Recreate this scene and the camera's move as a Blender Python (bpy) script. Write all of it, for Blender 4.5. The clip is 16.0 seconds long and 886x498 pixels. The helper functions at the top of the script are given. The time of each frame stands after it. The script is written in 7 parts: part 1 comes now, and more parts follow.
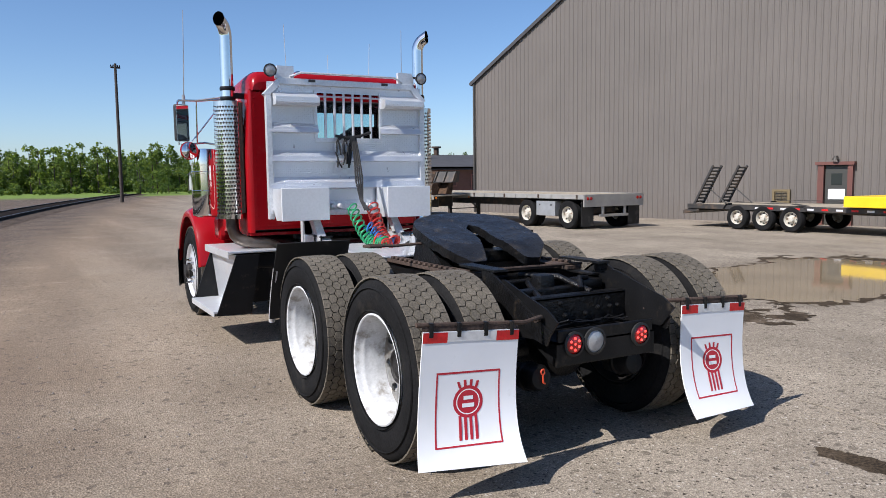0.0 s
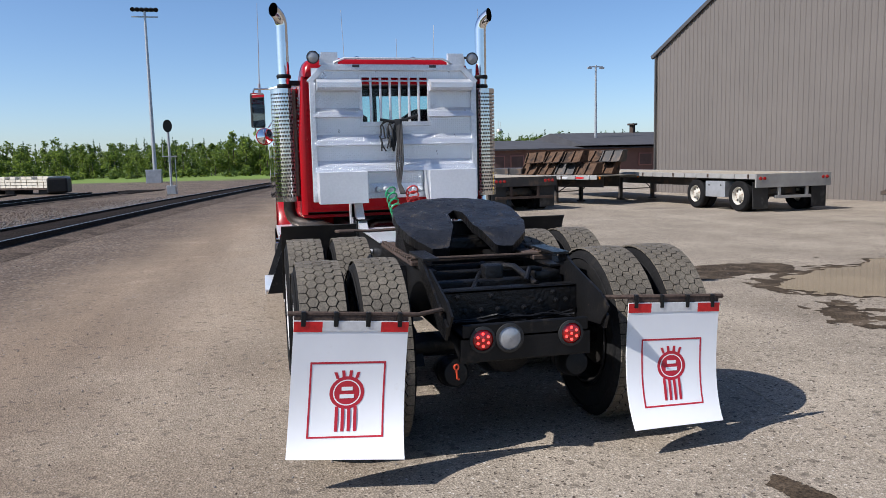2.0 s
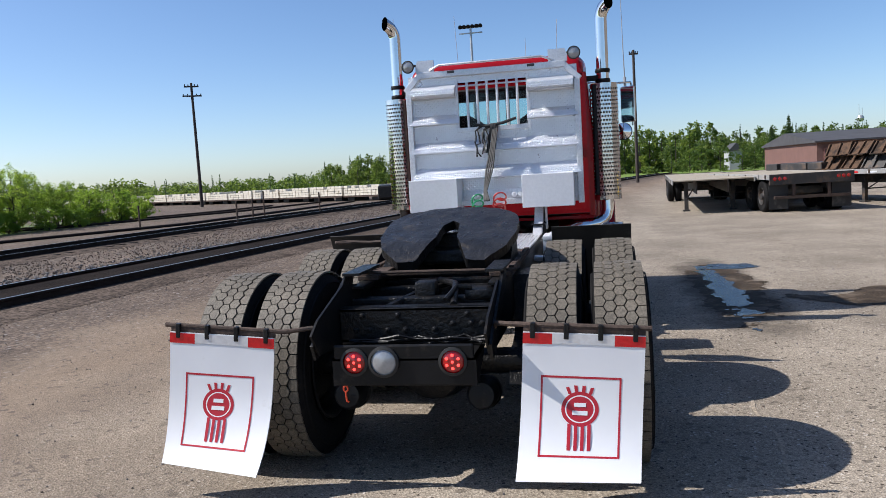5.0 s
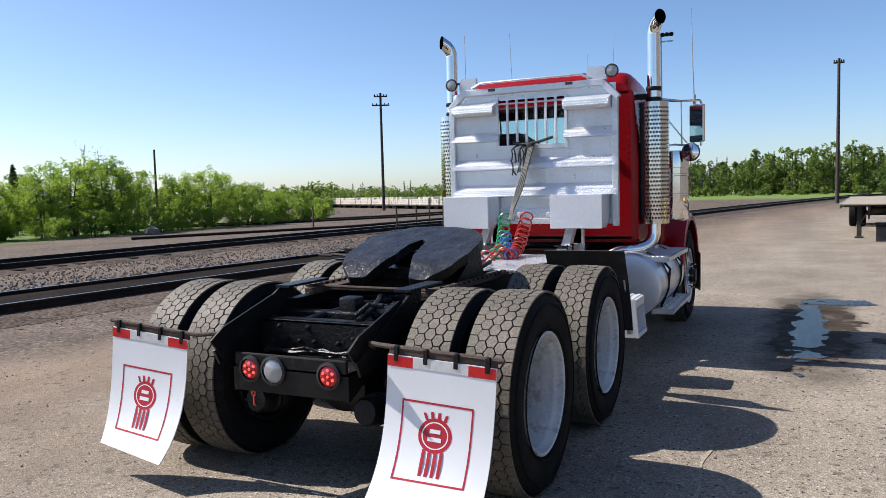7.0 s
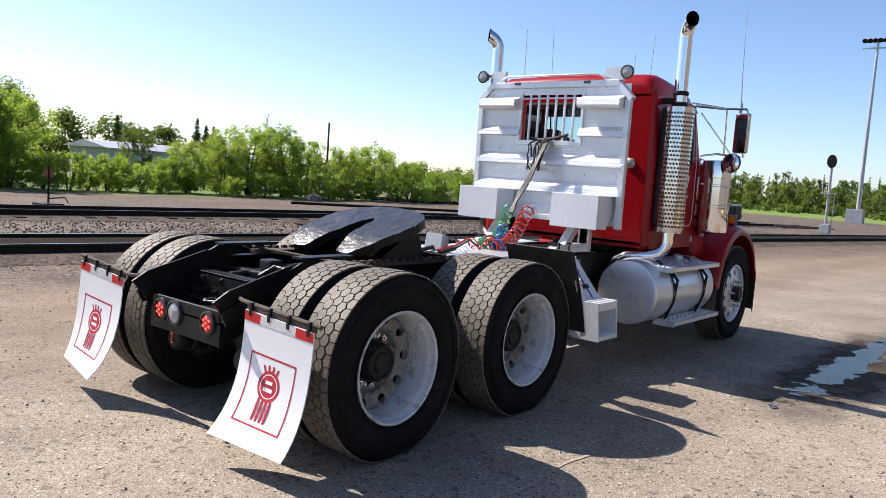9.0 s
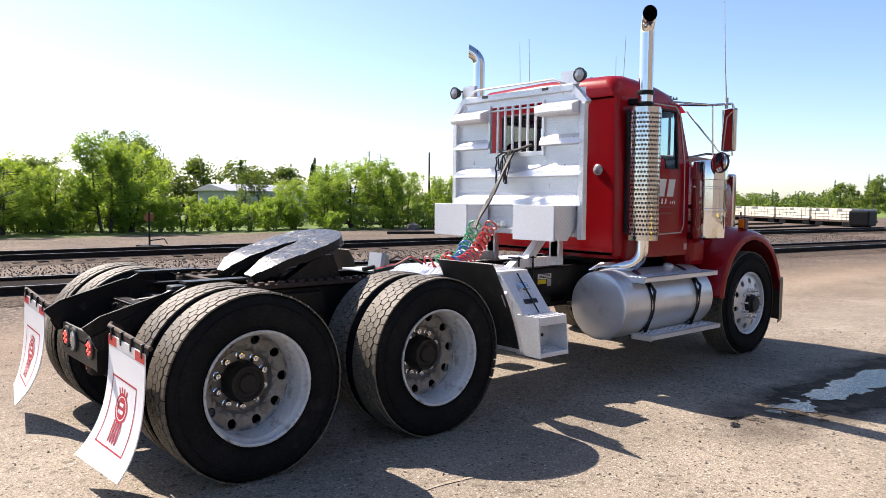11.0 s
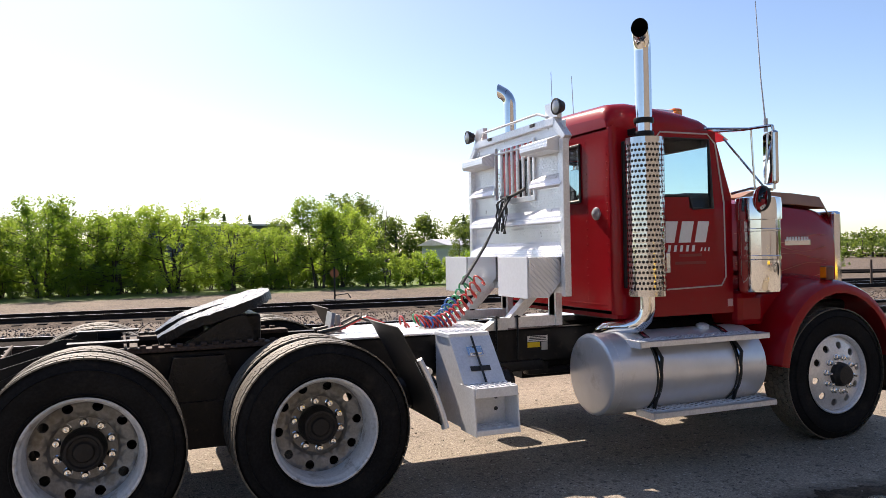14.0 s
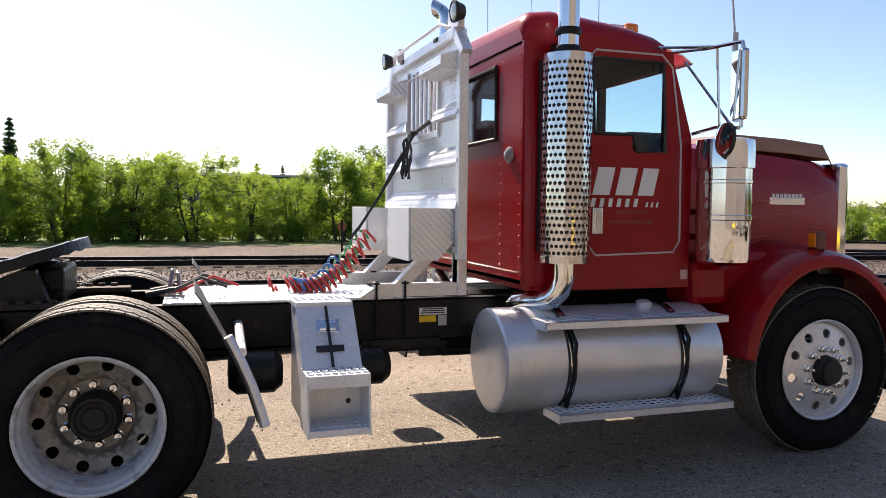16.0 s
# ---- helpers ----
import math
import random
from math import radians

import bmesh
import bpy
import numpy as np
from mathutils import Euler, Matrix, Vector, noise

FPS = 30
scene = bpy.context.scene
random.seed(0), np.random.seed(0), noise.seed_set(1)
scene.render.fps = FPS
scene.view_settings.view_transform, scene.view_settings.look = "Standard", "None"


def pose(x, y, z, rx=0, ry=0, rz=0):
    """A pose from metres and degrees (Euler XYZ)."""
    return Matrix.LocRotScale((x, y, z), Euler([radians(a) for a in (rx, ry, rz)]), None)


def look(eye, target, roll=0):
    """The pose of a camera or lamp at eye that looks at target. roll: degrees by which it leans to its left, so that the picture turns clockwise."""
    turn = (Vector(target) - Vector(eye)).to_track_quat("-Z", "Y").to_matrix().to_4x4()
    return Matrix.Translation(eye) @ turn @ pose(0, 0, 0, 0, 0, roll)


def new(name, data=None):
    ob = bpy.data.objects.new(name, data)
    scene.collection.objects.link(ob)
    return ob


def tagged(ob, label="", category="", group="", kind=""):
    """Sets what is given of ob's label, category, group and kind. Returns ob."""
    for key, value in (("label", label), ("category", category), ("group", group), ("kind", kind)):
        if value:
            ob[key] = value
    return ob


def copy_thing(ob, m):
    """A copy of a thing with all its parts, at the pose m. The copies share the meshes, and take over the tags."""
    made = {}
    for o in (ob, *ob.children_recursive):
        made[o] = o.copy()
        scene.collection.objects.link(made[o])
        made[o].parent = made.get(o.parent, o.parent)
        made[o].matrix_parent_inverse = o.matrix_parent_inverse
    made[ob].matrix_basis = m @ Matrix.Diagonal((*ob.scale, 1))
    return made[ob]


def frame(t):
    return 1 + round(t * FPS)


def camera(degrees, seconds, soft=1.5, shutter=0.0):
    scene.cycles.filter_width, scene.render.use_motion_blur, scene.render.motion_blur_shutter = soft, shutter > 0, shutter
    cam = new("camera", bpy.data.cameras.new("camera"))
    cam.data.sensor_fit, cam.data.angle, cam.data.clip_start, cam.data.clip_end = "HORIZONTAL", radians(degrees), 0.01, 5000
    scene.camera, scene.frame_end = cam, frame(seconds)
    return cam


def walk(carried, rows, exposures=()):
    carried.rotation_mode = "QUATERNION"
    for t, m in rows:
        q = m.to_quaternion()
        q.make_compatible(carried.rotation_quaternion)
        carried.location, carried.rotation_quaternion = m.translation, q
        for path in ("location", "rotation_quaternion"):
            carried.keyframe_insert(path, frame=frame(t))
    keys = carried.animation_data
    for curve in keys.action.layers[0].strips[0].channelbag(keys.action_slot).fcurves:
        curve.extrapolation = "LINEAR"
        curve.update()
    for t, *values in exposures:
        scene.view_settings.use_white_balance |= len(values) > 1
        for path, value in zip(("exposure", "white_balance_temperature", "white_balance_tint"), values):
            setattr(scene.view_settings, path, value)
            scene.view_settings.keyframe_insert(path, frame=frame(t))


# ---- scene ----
import collections

cam = camera(60.5, 16.0, soft=0.8)
PATH = [
    (0, (-2.966, -3.969, 1.639), (-1.994, -2.231, 1.45), -0.7),
    (0.5, (-2.587, -4.114, 1.66), (-1.699, -2.333, 1.458), -0.4),
    (1, (-2.167, -4.259, 1.642), (-1.404, -2.424, 1.424), -0.4),
    (1.5, (-1.784, -4.363, 1.633), (-1.191, -2.469, 1.388), -0.9),
    (2, (-1.366, -4.445, 1.647), (-0.906, -2.513, 1.413), -1.3),
    (2.5, (-0.947, -4.529, 1.648), (-0.636, -2.567, 1.416), 0.2),
    (3, (-0.535, -4.515, 1.626), (-0.379, -2.531, 1.428), -1.2),
    (3.5, (-0.132, -4.464, 1.63), (-0.082, -2.473, 1.447), -2.0),
    (4, (0.294, -4.412, 1.625), (0.178, -2.424, 1.445), -2.5),
    (4.2, (0.427, -4.378, 1.617), (0.252, -2.395, 1.429), -2.4),
    (6.3, (1.925, -3.903, 1.588), (1.199, -2.046, 1.427), -2.5),
    (6.5, (2.059, -3.869, 1.584), (1.309, -2.021, 1.433), -1.0),
    (7, (2.461, -3.782, 1.608), (1.586, -1.989, 1.457), -1.5),
    (7.5, (2.83, -3.612, 1.593), (1.859, -1.873, 1.418), 0.4),
    (8, (3.245, -3.479, 1.599), (2.192, -1.788, 1.425), -1.0),
    (8.2, (3.417, -3.428, 1.626), (2.316, -1.768, 1.449), 0.8),
    (10.3, (4.647, -2.349, 1.6), (3.201, -0.977, 1.434), 0.1),
    (10.5, (4.719, -2.224, 1.603), (3.251, -0.874, 1.452), -0.6),
    (11, (5.045, -1.957, 1.603), (3.531, -0.657, 1.469), 0.5),
    (11.5, (5.291, -1.678, 1.603), (3.728, -0.44, 1.449), 1.4),
    (12, (5.477, -1.343, 1.626), (3.831, -0.217, 1.472), -0.1),
    (12.5, (5.646, -0.979, 1.622), (3.895, -0.018, 1.521), 2.2),
    (13, (5.755, -0.617, 1.612), (3.944, 0.227, 1.531), 0.6),
    (13.5, (5.77, -0.207, 1.621), (3.949, 0.619, 1.586), -1.2),
    (14, (5.709, 0.272, 1.609), (3.857, 1.028, 1.613), -1.1),
    (14.5, (5.54, 0.623, 1.579), (3.67, 1.33, 1.587), 1.7),
    (15, (5.31, 0.999, 1.553), (3.454, 1.743, 1.503), 0.4),
    (15.5, (5.141, 1.411, 1.553), (3.244, 2.041, 1.471), -0.1),
    (16, (4.948, 1.761, 1.548), (3.055, 2.396, 1.44), 0.6),
]
walk(cam, [(t, look(eye, target, roll)) for t, eye, target, roll in PATH],
     exposures=[(0, 0.42, 6300, 12), (3.5, 0.42, 6250, 12), (6.5, 0.58, 6450, 12), (8, 0.68, 6550, 13), (10.5, 1.1, 7050, 16), (12.5, 1.08, 7150, 16), (14, 0.95, 7400, 16), (15, 0.8, 7400, 17), (16, 0.97, 7450, 17)])

# ---- world, sun and exposure ----
SUN_TO = Vector((-1.005, -0.175, 1.0)).normalized()
sky_world = bpy.data.worlds.new("sky")
scene.world = sky_world
sky_world.use_nodes = True
wn = sky_world.node_tree.nodes
sky = wn.new("ShaderNodeTexSky")
sky.sky_type, sky.sun_disc = "NISHITA", False
sky.sun_elevation, sky.sun_rotation = math.asin(SUN_TO.z), math.atan2(SUN_TO.x, SUN_TO.y)
sky.air_density, sky.dust_density, sky.ozone_density = 0.75, 0.7, 3.0
tone = wn.new("ShaderNodeHueSaturation")
tone.inputs["Saturation"].default_value = 1.09
sky_world.node_tree.links.new(sky.outputs[0], tone.inputs["Color"])
sky_world.node_tree.links.new(tone.outputs[0], wn["Background"].inputs[0])
wn["Background"].inputs[1].default_value = 0.11
sun = new("sun", bpy.data.lights.new("sun", "SUN"))
sun.data.energy, sun.data.angle, sun.data.color = 5.0, radians(0.5), (1.0, 0.95, 0.88)
sun.matrix_world = look(SUN_TO * 60, (0, 0, 0))
scene.view_settings.exposure = 0.0


# ---- mesh helpers ----
class Build:
    """Collects vertices and faces for one mesh."""

    def __init__(self):
        self.v, self.f, self.s, self.k = [], [], [], []

    def add(self, vs, fs, smooth=False, k=0):
        n = len(self.v)
        self.v += [tuple(p) for p in vs]
        self.f += [tuple(n + i for i in f) for f in fs]
        self.s += [smooth] * len(fs)
        self.k += [k] * len(fs)
        return self

    def box(self, a, b, bev=0.0, m=None, k=0):
        x0, y0, z0 = (min(p, q) for p, q in zip(a, b))
        x1, y1, z1 = (max(p, q) for p, q in zip(a, b))
        if bev <= 0:
            vs = [(x, y, z) for x in (x0, x1) for y in (y0, y1) for z in (z0, z1)]
            fs = [(0, 1, 3, 2), (4, 6, 7, 5), (0, 4, 5, 1), (2, 3, 7, 6), (0, 2, 6, 4), (1, 5, 7, 3)]
        else:
            bm = bmesh.new()
            bmesh.ops.create_cube(bm, size=1)
            for w in bm.verts:
                w.co = ((x0 + x1) / 2 + w.co.x * (x1 - x0), (y0 + y1) / 2 + w.co.y * (y1 - y0), (z0 + z1) / 2 + w.co.z * (z1 - z0))
            bev = min(bev, 0.45 * min(x1 - x0, y1 - y0, z1 - z0))
            bmesh.ops.bevel(bm, geom=bm.edges[:], offset=bev, segments=2, profile=0.5, affect="EDGES")
            bm.verts.index_update()
            vs = [w.co[:] for w in bm.verts]
            fs = [[w.index for w in f.verts] for f in bm.faces]
            bm.free()
        if m is not None:
            vs = [m @ Vector(p) for p in vs]
        return self.add(vs, fs, False, k)

    def ring(self, c, u, w, r, seg):
        return [c + u * (r * math.cos(2 * math.pi * i / seg)) + w * (r * math.sin(2 * math.pi * i / seg)) for i in range(seg)]

    def lathe(self, prof, origin, axis, seg=32, caps=False, k=0, smooth=True, up=None):
        """prof: (radius, along the axis) pairs."""
        o, a = Vector(origin), Vector(axis).normalized()
        u = a.orthogonal().normalized() if up is None else Vector(up)
        w = a.cross(u)
        vs, fs = [], []
        for r, h in prof:
            vs += self.ring(o + a * h, u, w, max(r, 1e-4), seg)
        for j in range(len(prof) - 1):
            for i in range(seg):
                p, q = j * seg + i, j * seg + (i + 1) % seg
                fs.append((p, q, q + seg, p + seg))
        self.add(vs, fs, smooth, k)
        if caps:
            n = len(self.v) - len(vs)
            self.f += [tuple(n + i for i in range(seg))[::-1], tuple(n + (len(prof) - 1) * seg + i for i in range(seg))]
            self.s += [False, False]
            self.k += [k, k]
        return self

    def cyl(self, p0, p1, r, seg=16, r1=None, k=0):
        p0, p1 = Vector(p0), Vector(p1)
        return self.lathe([(r, 0), (r if r1 is None else r1, (p1 - p0).length)], p0, p1 - p0, seg, True, k)

    def tube(self, pts, r, seg=8, caps=True, k=0):
        """A round bar along points; r may be a list."""
        pts = [Vector(p) for p in pts]
        rs = r if isinstance(r, (list, tuple)) else [r] * len(pts)
        vs, fs, u = [], [], None
        for i, p in enumerate(pts):
            t = (pts[min(i + 1, len(pts) - 1)] - pts[max(i - 1, 0)]).normalized()
            if u is None:
                u = t.orthogonal().normalized()
            u = (u - t * u.dot(t)).normalized()
            vs += self.ring(p, u, t.cross(u), rs[i], seg)
        for j in range(len(pts) - 1):
            for i in range(seg):
                p, q = j * seg + i, j * seg + (i + 1) % seg
                fs.append((p, q, q + seg, p + seg))
        self.add(vs, fs, True, k)
        if caps:
            n = len(self.v) - len(vs)
            self.f += [tuple(n + i for i in range(seg))[::-1], tuple(n + (len(pts) - 1) * seg + i for i in range(seg))]
            self.s += [False, False]
            self.k += [k, k]
        return self

    def prism(self, poly, axis, a, b, k=0):
        """poly: outline in the two other axes (in x, y, z order), drawn out along axis from a to b."""
        i = "xyz".index(axis)
        n = len(poly)

        def p3(q, h):
            q = list(q)
            q.insert(i, h)
            return q
        vs = [p3(q, a) for q in poly] + [p3(q, b) for q in poly]
        fs = [tuple(range(n)), tuple(range(2 * n - 1, n - 1, -1))]
        fs += [(j, n + j, n + (j + 1) % n, (j + 1) % n) for j in range(n)]
        return self.add(vs, fs, False, k)

    def grid(self, rows, smooth=True, thick=0.0, k=0, close=False):
        """A skin over rows of points; thick gives it a back along its normals."""
        m, n = len(rows), len(rows[0])
        flat = [Vector(p) for r in rows for p in r]
        fs = [(j * n + i, j * n + (i + 1) % n, (j + 1) * n + (i + 1) % n, (j + 1) * n + i) for j in range(m - 1) for i in range(n if close else n - 1)]
        if thick:
            nor = [Vector((0, 0, 0)) for _ in flat]
            for f in fs:
                d = (flat[f[2]] - flat[f[0]]).cross(flat[f[3]] - flat[f[1]])
                for i in f:
                    nor[i] += d
            back = [p - d.normalized() * thick if d.length else p for p, d in zip(flat, nor)]
            t = len(flat)
            fb = [tuple(t + i for i in reversed(f)) for f in fs]
            rim = [(i, i + 1) for i in range(n - 1)] + [((m - 1) * n + i + 1, (m - 1) * n + i) for i in range(n - 1)]
            rim += [((j + 1) * n, j * n) for j in range(m - 1)] + [(j * n + n - 1, (j + 1) * n + n - 1) for j in range(m - 1)]
            self.add(flat + back, fs + fb, smooth, k)
            self.add(flat + back, [(b, a, a + t, b + t) for a, b in rim], False, k)
        else:
            self.add(flat, fs, smooth, k)
        return self

    def mesh(self, name, mats, weld=0.0):
        me = bpy.data.meshes.new(name)
        me.from_pydata(self.v, [], self.f)
        mats = mats if isinstance(mats, (list, tuple)) else [mats]
        for m in mats:
            me.materials.append(m)
        me.polygons.foreach_set("use_smooth", self.s)
        me.polygons.foreach_set("material_index", self.k)
        me.update()
        bm = bmesh.new()
        bm.from_mesh(me)
        if weld:
            bmesh.ops.remove_doubles(bm, verts=bm.verts[:], dist=weld)
        bmesh.ops.recalc_face_normals(bm, faces=bm.faces[:])
        bm.to_mesh(me)
        bm.free()
        if any(self.s):
            me.set_sharp_from_angle(angle=radians(36))
        return me


def part(name, b, mats, parent=None, label="", category="", kind="", group=""):
    """One mesh object, under a thing or a part where parent is given."""
    ob = new(name, b.mesh(name, mats) if isinstance(b, Build) else b)
    if parent is not None:
        ob.parent = parent
        ob.matrix_parent_inverse = Matrix()
    return tagged(ob, label, category, group, kind)


def thing(name, label, category, group="", at=(0, 0, 0), turn=0):
    e = new(name)
    e.empty_display_size = 0.2
    e.matrix_basis = pose(*at, 0, 0, turn)
    return tagged(e, label, category, group)


# ---- materials ----
def material(name, rgb, rough=0.5, metal=0.0, vary=0.0, scale=4.0, fine=0.0, fine_scale=60.0, bump=0.0, bump_scale=80.0, dirt=None, dirt_amount=0.0, dirt_scale=3.0, coat=0.0, spec=0.5, rough_vary=0.0, bump_dist=0.01):
    """A surface with broad stains, fine grain, relief and a second, dirty colour in patches."""
    mat = bpy.data.materials.new(name)
    mat.use_nodes = True
    nt = mat.node_tree
    bs = nt.nodes["Principled BSDF"]
    nn, ln = nt.nodes.new, nt.links.new
    pos = nn("ShaderNodeTexCoord").outputs["Object"]
    bs.inputs["Roughness"].default_value = rough
    bs.inputs["Metallic"].default_value = metal
    bs.inputs["Specular IOR Level"].default_value = spec
    bs.inputs["Coat Weight"].default_value = coat
    bs.inputs["Coat Roughness"].default_value = 0.06
    col = None

    def noise_node(sc, detail=4.0, rough_n=0.6):
        n = nn("ShaderNodeTexNoise")
        n.inputs["Scale"].default_value, n.inputs["Detail"].default_value, n.inputs["Roughness"].default_value = sc, detail, rough_n
        ln(pos, n.inputs["Vector"])
        return n.outputs["Fac"]

    def mix(a, b, fac):
        m = nn("ShaderNodeMix")
        m.data_type = "RGBA"
        for s, v in ((6, a), (7, b)):
            if isinstance(v, tuple):
                m.inputs[s].default_value = (*v, 1)
            else:
                ln(v, m.inputs[s])
        ln(fac, m.inputs[0])
        return m.outputs[2]

    def ramp(fac, lo, hi):
        r = nn("ShaderNodeMapRange")
        r.inputs[1].default_value, r.inputs[2].default_value = lo, hi
        ln(fac, r.inputs[0])
        return r.outputs[0]
    col = rgb
    if vary:
        dark = tuple(c * (1 - vary) for c in rgb)
        lite = tuple(min(1, c * (1 + vary)) for c in rgb)
        col = mix(dark, lite, ramp(noise_node(scale), 0.3, 0.7))
    if fine:
        f = ramp(noise_node(fine_scale, 2.0), 0.35, 0.65)
        d = mix((1 - fine,) * 3, (1 + fine,) * 3, f)
        m = nn("ShaderNodeMix")
        m.data_type, m.blend_type = "RGBA", "MULTIPLY"
        m.inputs[0].default_value = 1
        if isinstance(col, tuple):
            m.inputs[6].default_value = (*col, 1)
        else:
            ln(col, m.inputs[6])
        ln(d, m.inputs[7])
        col = m.outputs[2]
    if dirt:
        fac = ramp(noise_node(dirt_scale, 6.0, 0.65), 0.62 - dirt_amount * 0.4, 0.72 - dirt_amount * 0.25)
        col = mix(col, dirt, fac)
    if isinstance(col, tuple):
        bs.inputs["Base Color"].default_value = (*col, 1)
    else:
        ln(col, bs.inputs["Base Color"])
    if rough_vary:
        r = nn("ShaderNodeMapRange")
        r.inputs[3].default_value, r.inputs[4].default_value = rough - rough_vary, rough + rough_vary
        ln(noise_node(scale * 3), r.inputs[0])
        ln(r.outputs[0], bs.inputs["Roughness"])
    if bump:
        b = nn("ShaderNodeBump")
        b.inputs["Strength"].default_value, b.inputs["Distance"].default_value = bump, bump_dist
        ln(noise_node(bump_scale, 3.0), b.inputs["Height"])
        ln(b.outputs[0], bs.inputs["Normal"])
    return mat


def glass(name, rgb=(0.75, 0.9, 0.9), alpha=0.25):
    mat = bpy.data.materials.new(name)
    mat.use_nodes = True
    nt = mat.node_tree
    nt.nodes.remove(nt.nodes["Principled BSDF"])
    gl, tr, mx = nt.nodes.new("ShaderNodeBsdfGlossy"), nt.nodes.new("ShaderNodeBsdfTransparent"), nt.nodes.new("ShaderNodeMixShader")
    fr = nt.nodes.new("ShaderNodeFresnel")
    fr.inputs[0].default_value = 1.5
    gl.inputs["Roughness"].default_value = 0.02
    tr.inputs[0].default_value = (*rgb, 1)
    nt.links.new(fr.outputs[0], mx.inputs[0])
    nt.links.new(tr.outputs[0], mx.inputs[1])
    nt.links.new(gl.outputs[0], mx.inputs[2])
    nt.links.new(mx.outputs[0], nt.nodes["Material Output"].inputs[0])
    return mat


def leaf_material(name, a, b):
    mat = bpy.data.materials.new(name)
    mat.use_nodes = True
    nt = mat.node_tree
    nn, ln = nt.nodes.new, nt.links.new
    bs = nt.nodes["Principled BSDF"]
    geo, obi = nn("ShaderNodeNewGeometry"), nn("ShaderNodeObjectInfo")
    add = nn("ShaderNodeMath")
    add.operation = "ADD"
    half = nn("ShaderNodeMath")
    half.operation = "MULTIPLY"
    half.inputs[1].default_value = 0.5
    ln(geo.outputs["Random Per Island"], add.inputs[0])
    ln(obi.outputs["Random"], add.inputs[1])
    ln(add.outputs[0], half.inputs[0])
    m = nn("ShaderNodeMix")
    m.data_type = "RGBA"
    m.inputs[6].default_value, m.inputs[7].default_value = (*a, 1), (*b, 1)
    ln(half.outputs[0], m.inputs[0])
    ln(m.outputs[2], bs.inputs["Base Color"])
    bs.inputs["Roughness"].default_value = 0.55
    tl, mx = nn("ShaderNodeBsdfTranslucent"), nn("ShaderNodeMixShader")
    warm = nn("ShaderNodeMix")
    warm.data_type, warm.blend_type = "RGBA", "MULTIPLY"
    warm.inputs[0].default_value, warm.inputs[7].default_value = 1.0, (2.1, 1.75, 1.3, 1)
    ln(m.outputs[2], warm.inputs[6])
    ln(warm.outputs[2], tl.inputs[0])
    mx.inputs[0].default_value = 0.6
    ln(bs.outputs[0], mx.inputs[1])
    ln(tl.outputs[0], mx.inputs[2])
    ln(mx.outputs[0], nt.nodes["Material Output"].inputs[0])
    return mat


RED = material("red paint", (0.27, 0.004, 0.008), 0.25, 0, 0.08, 2.0, coat=0.1, spec=0.22, dirt=(0.26, 0.012, 0.016), dirt_amount=0.05, dirt_scale=6)
BLACK = material("black chassis paint", (0.006, 0.006, 0.0065), 0.45, 0, 0.3, 5, bump=0.15, spec=0.25, dirt=(0.03, 0.025, 0.02), dirt_amount=0.1, dirt_scale=9)
GREASE = material("greasy black steel", (0.006, 0.006, 0.0065), 0.36, 0.0, 0.4, 8, bump=0.7, bump_scale=45, spec=0.32, rough_vary=0.2, dirt=(0.024, 0.019, 0.014), dirt_amount=0.12, dirt_scale=14)
RUST = material("rusty steel", (0.062, 0.04, 0.03), 0.8, 0.1, 0.35, 6, fine=0.3, bump=0.4, dirt=(0.035, 0.025, 0.02), dirt_amount=0.3)
TYRE = material("tyre rubber", (0.0105, 0.0105, 0.011), 0.8, 0, 0.3, 4, fine=0.2, bump=0.2, spec=0.1, dirt=(0.022, 0.02, 0.018), dirt_amount=0.12, dirt_scale=5)
TREAD = material("dusty tread rubber", (0.115, 0.1, 0.078), 0.62, 0, 0.25, 5, fine=0.3, fine_scale=90, bump=0.4, spec=0.36)
WHITE = material("white painted steel", (0.66, 0.67, 0.68), 0.42, 0, 0.04, 3, fine=0.03, fine_scale=40, rough_vary=0.1)
RIMPAINT = material("chalky white rim paint", (0.56, 0.57, 0.58), 0.42, 0, 0.14, 5, fine=0.08, dirt=(0.27, 0.25, 0.225), dirt_amount=0.2, dirt_scale=8, bump=0.08, bump_scale=30)
FLAP = material("white mudflap plastic", (0.8, 0.81, 0.82), 0.35, 0, 0.03, 3, dirt=(0.66, 0.65, 0.63), dirt_amount=0.0, dirt_scale=3)
DISC = material("dusty silver-white wheel disc", (0.22, 0.217, 0.21), 0.42, 0.3, 0.2, 8, fine=0.12, dirt=(0.15, 0.135, 0.115), dirt_amount=0.36, dirt_scale=9)
HUB = material("near-black brown wheel steel", (0.012, 0.01, 0.009), 0.6, 0.2, 0.4, 20, bump=0.5)
CHROME = material("chrome", (0.78, 0.78, 0.78), 0.07, 1.0, 0.05, 6, rough_vary=0.03)
STAINLESS = material("polished stainless", (0.66, 0.65, 0.64), 0.1, 1.0, 0.08, 5, rough_vary=0.06, bump=0.05, bump_scale=12)
ALU = material("brushed aluminium", (0.68, 0.69, 0.71), 0.36, 0.5, 0.1, 5, fine=0.08, rough_vary=0.12)
BOXALU = material("pale aluminium sheet", (0.68, 0.7, 0.73), 0.35, 0.2, 0.08, 5, fine=0.06, rough_vary=0.1)
PLATE = material("diamond plate aluminium", (0.74, 0.76, 0.79), 0.3, 0.55, 0.06, 3, rough_vary=0.06)
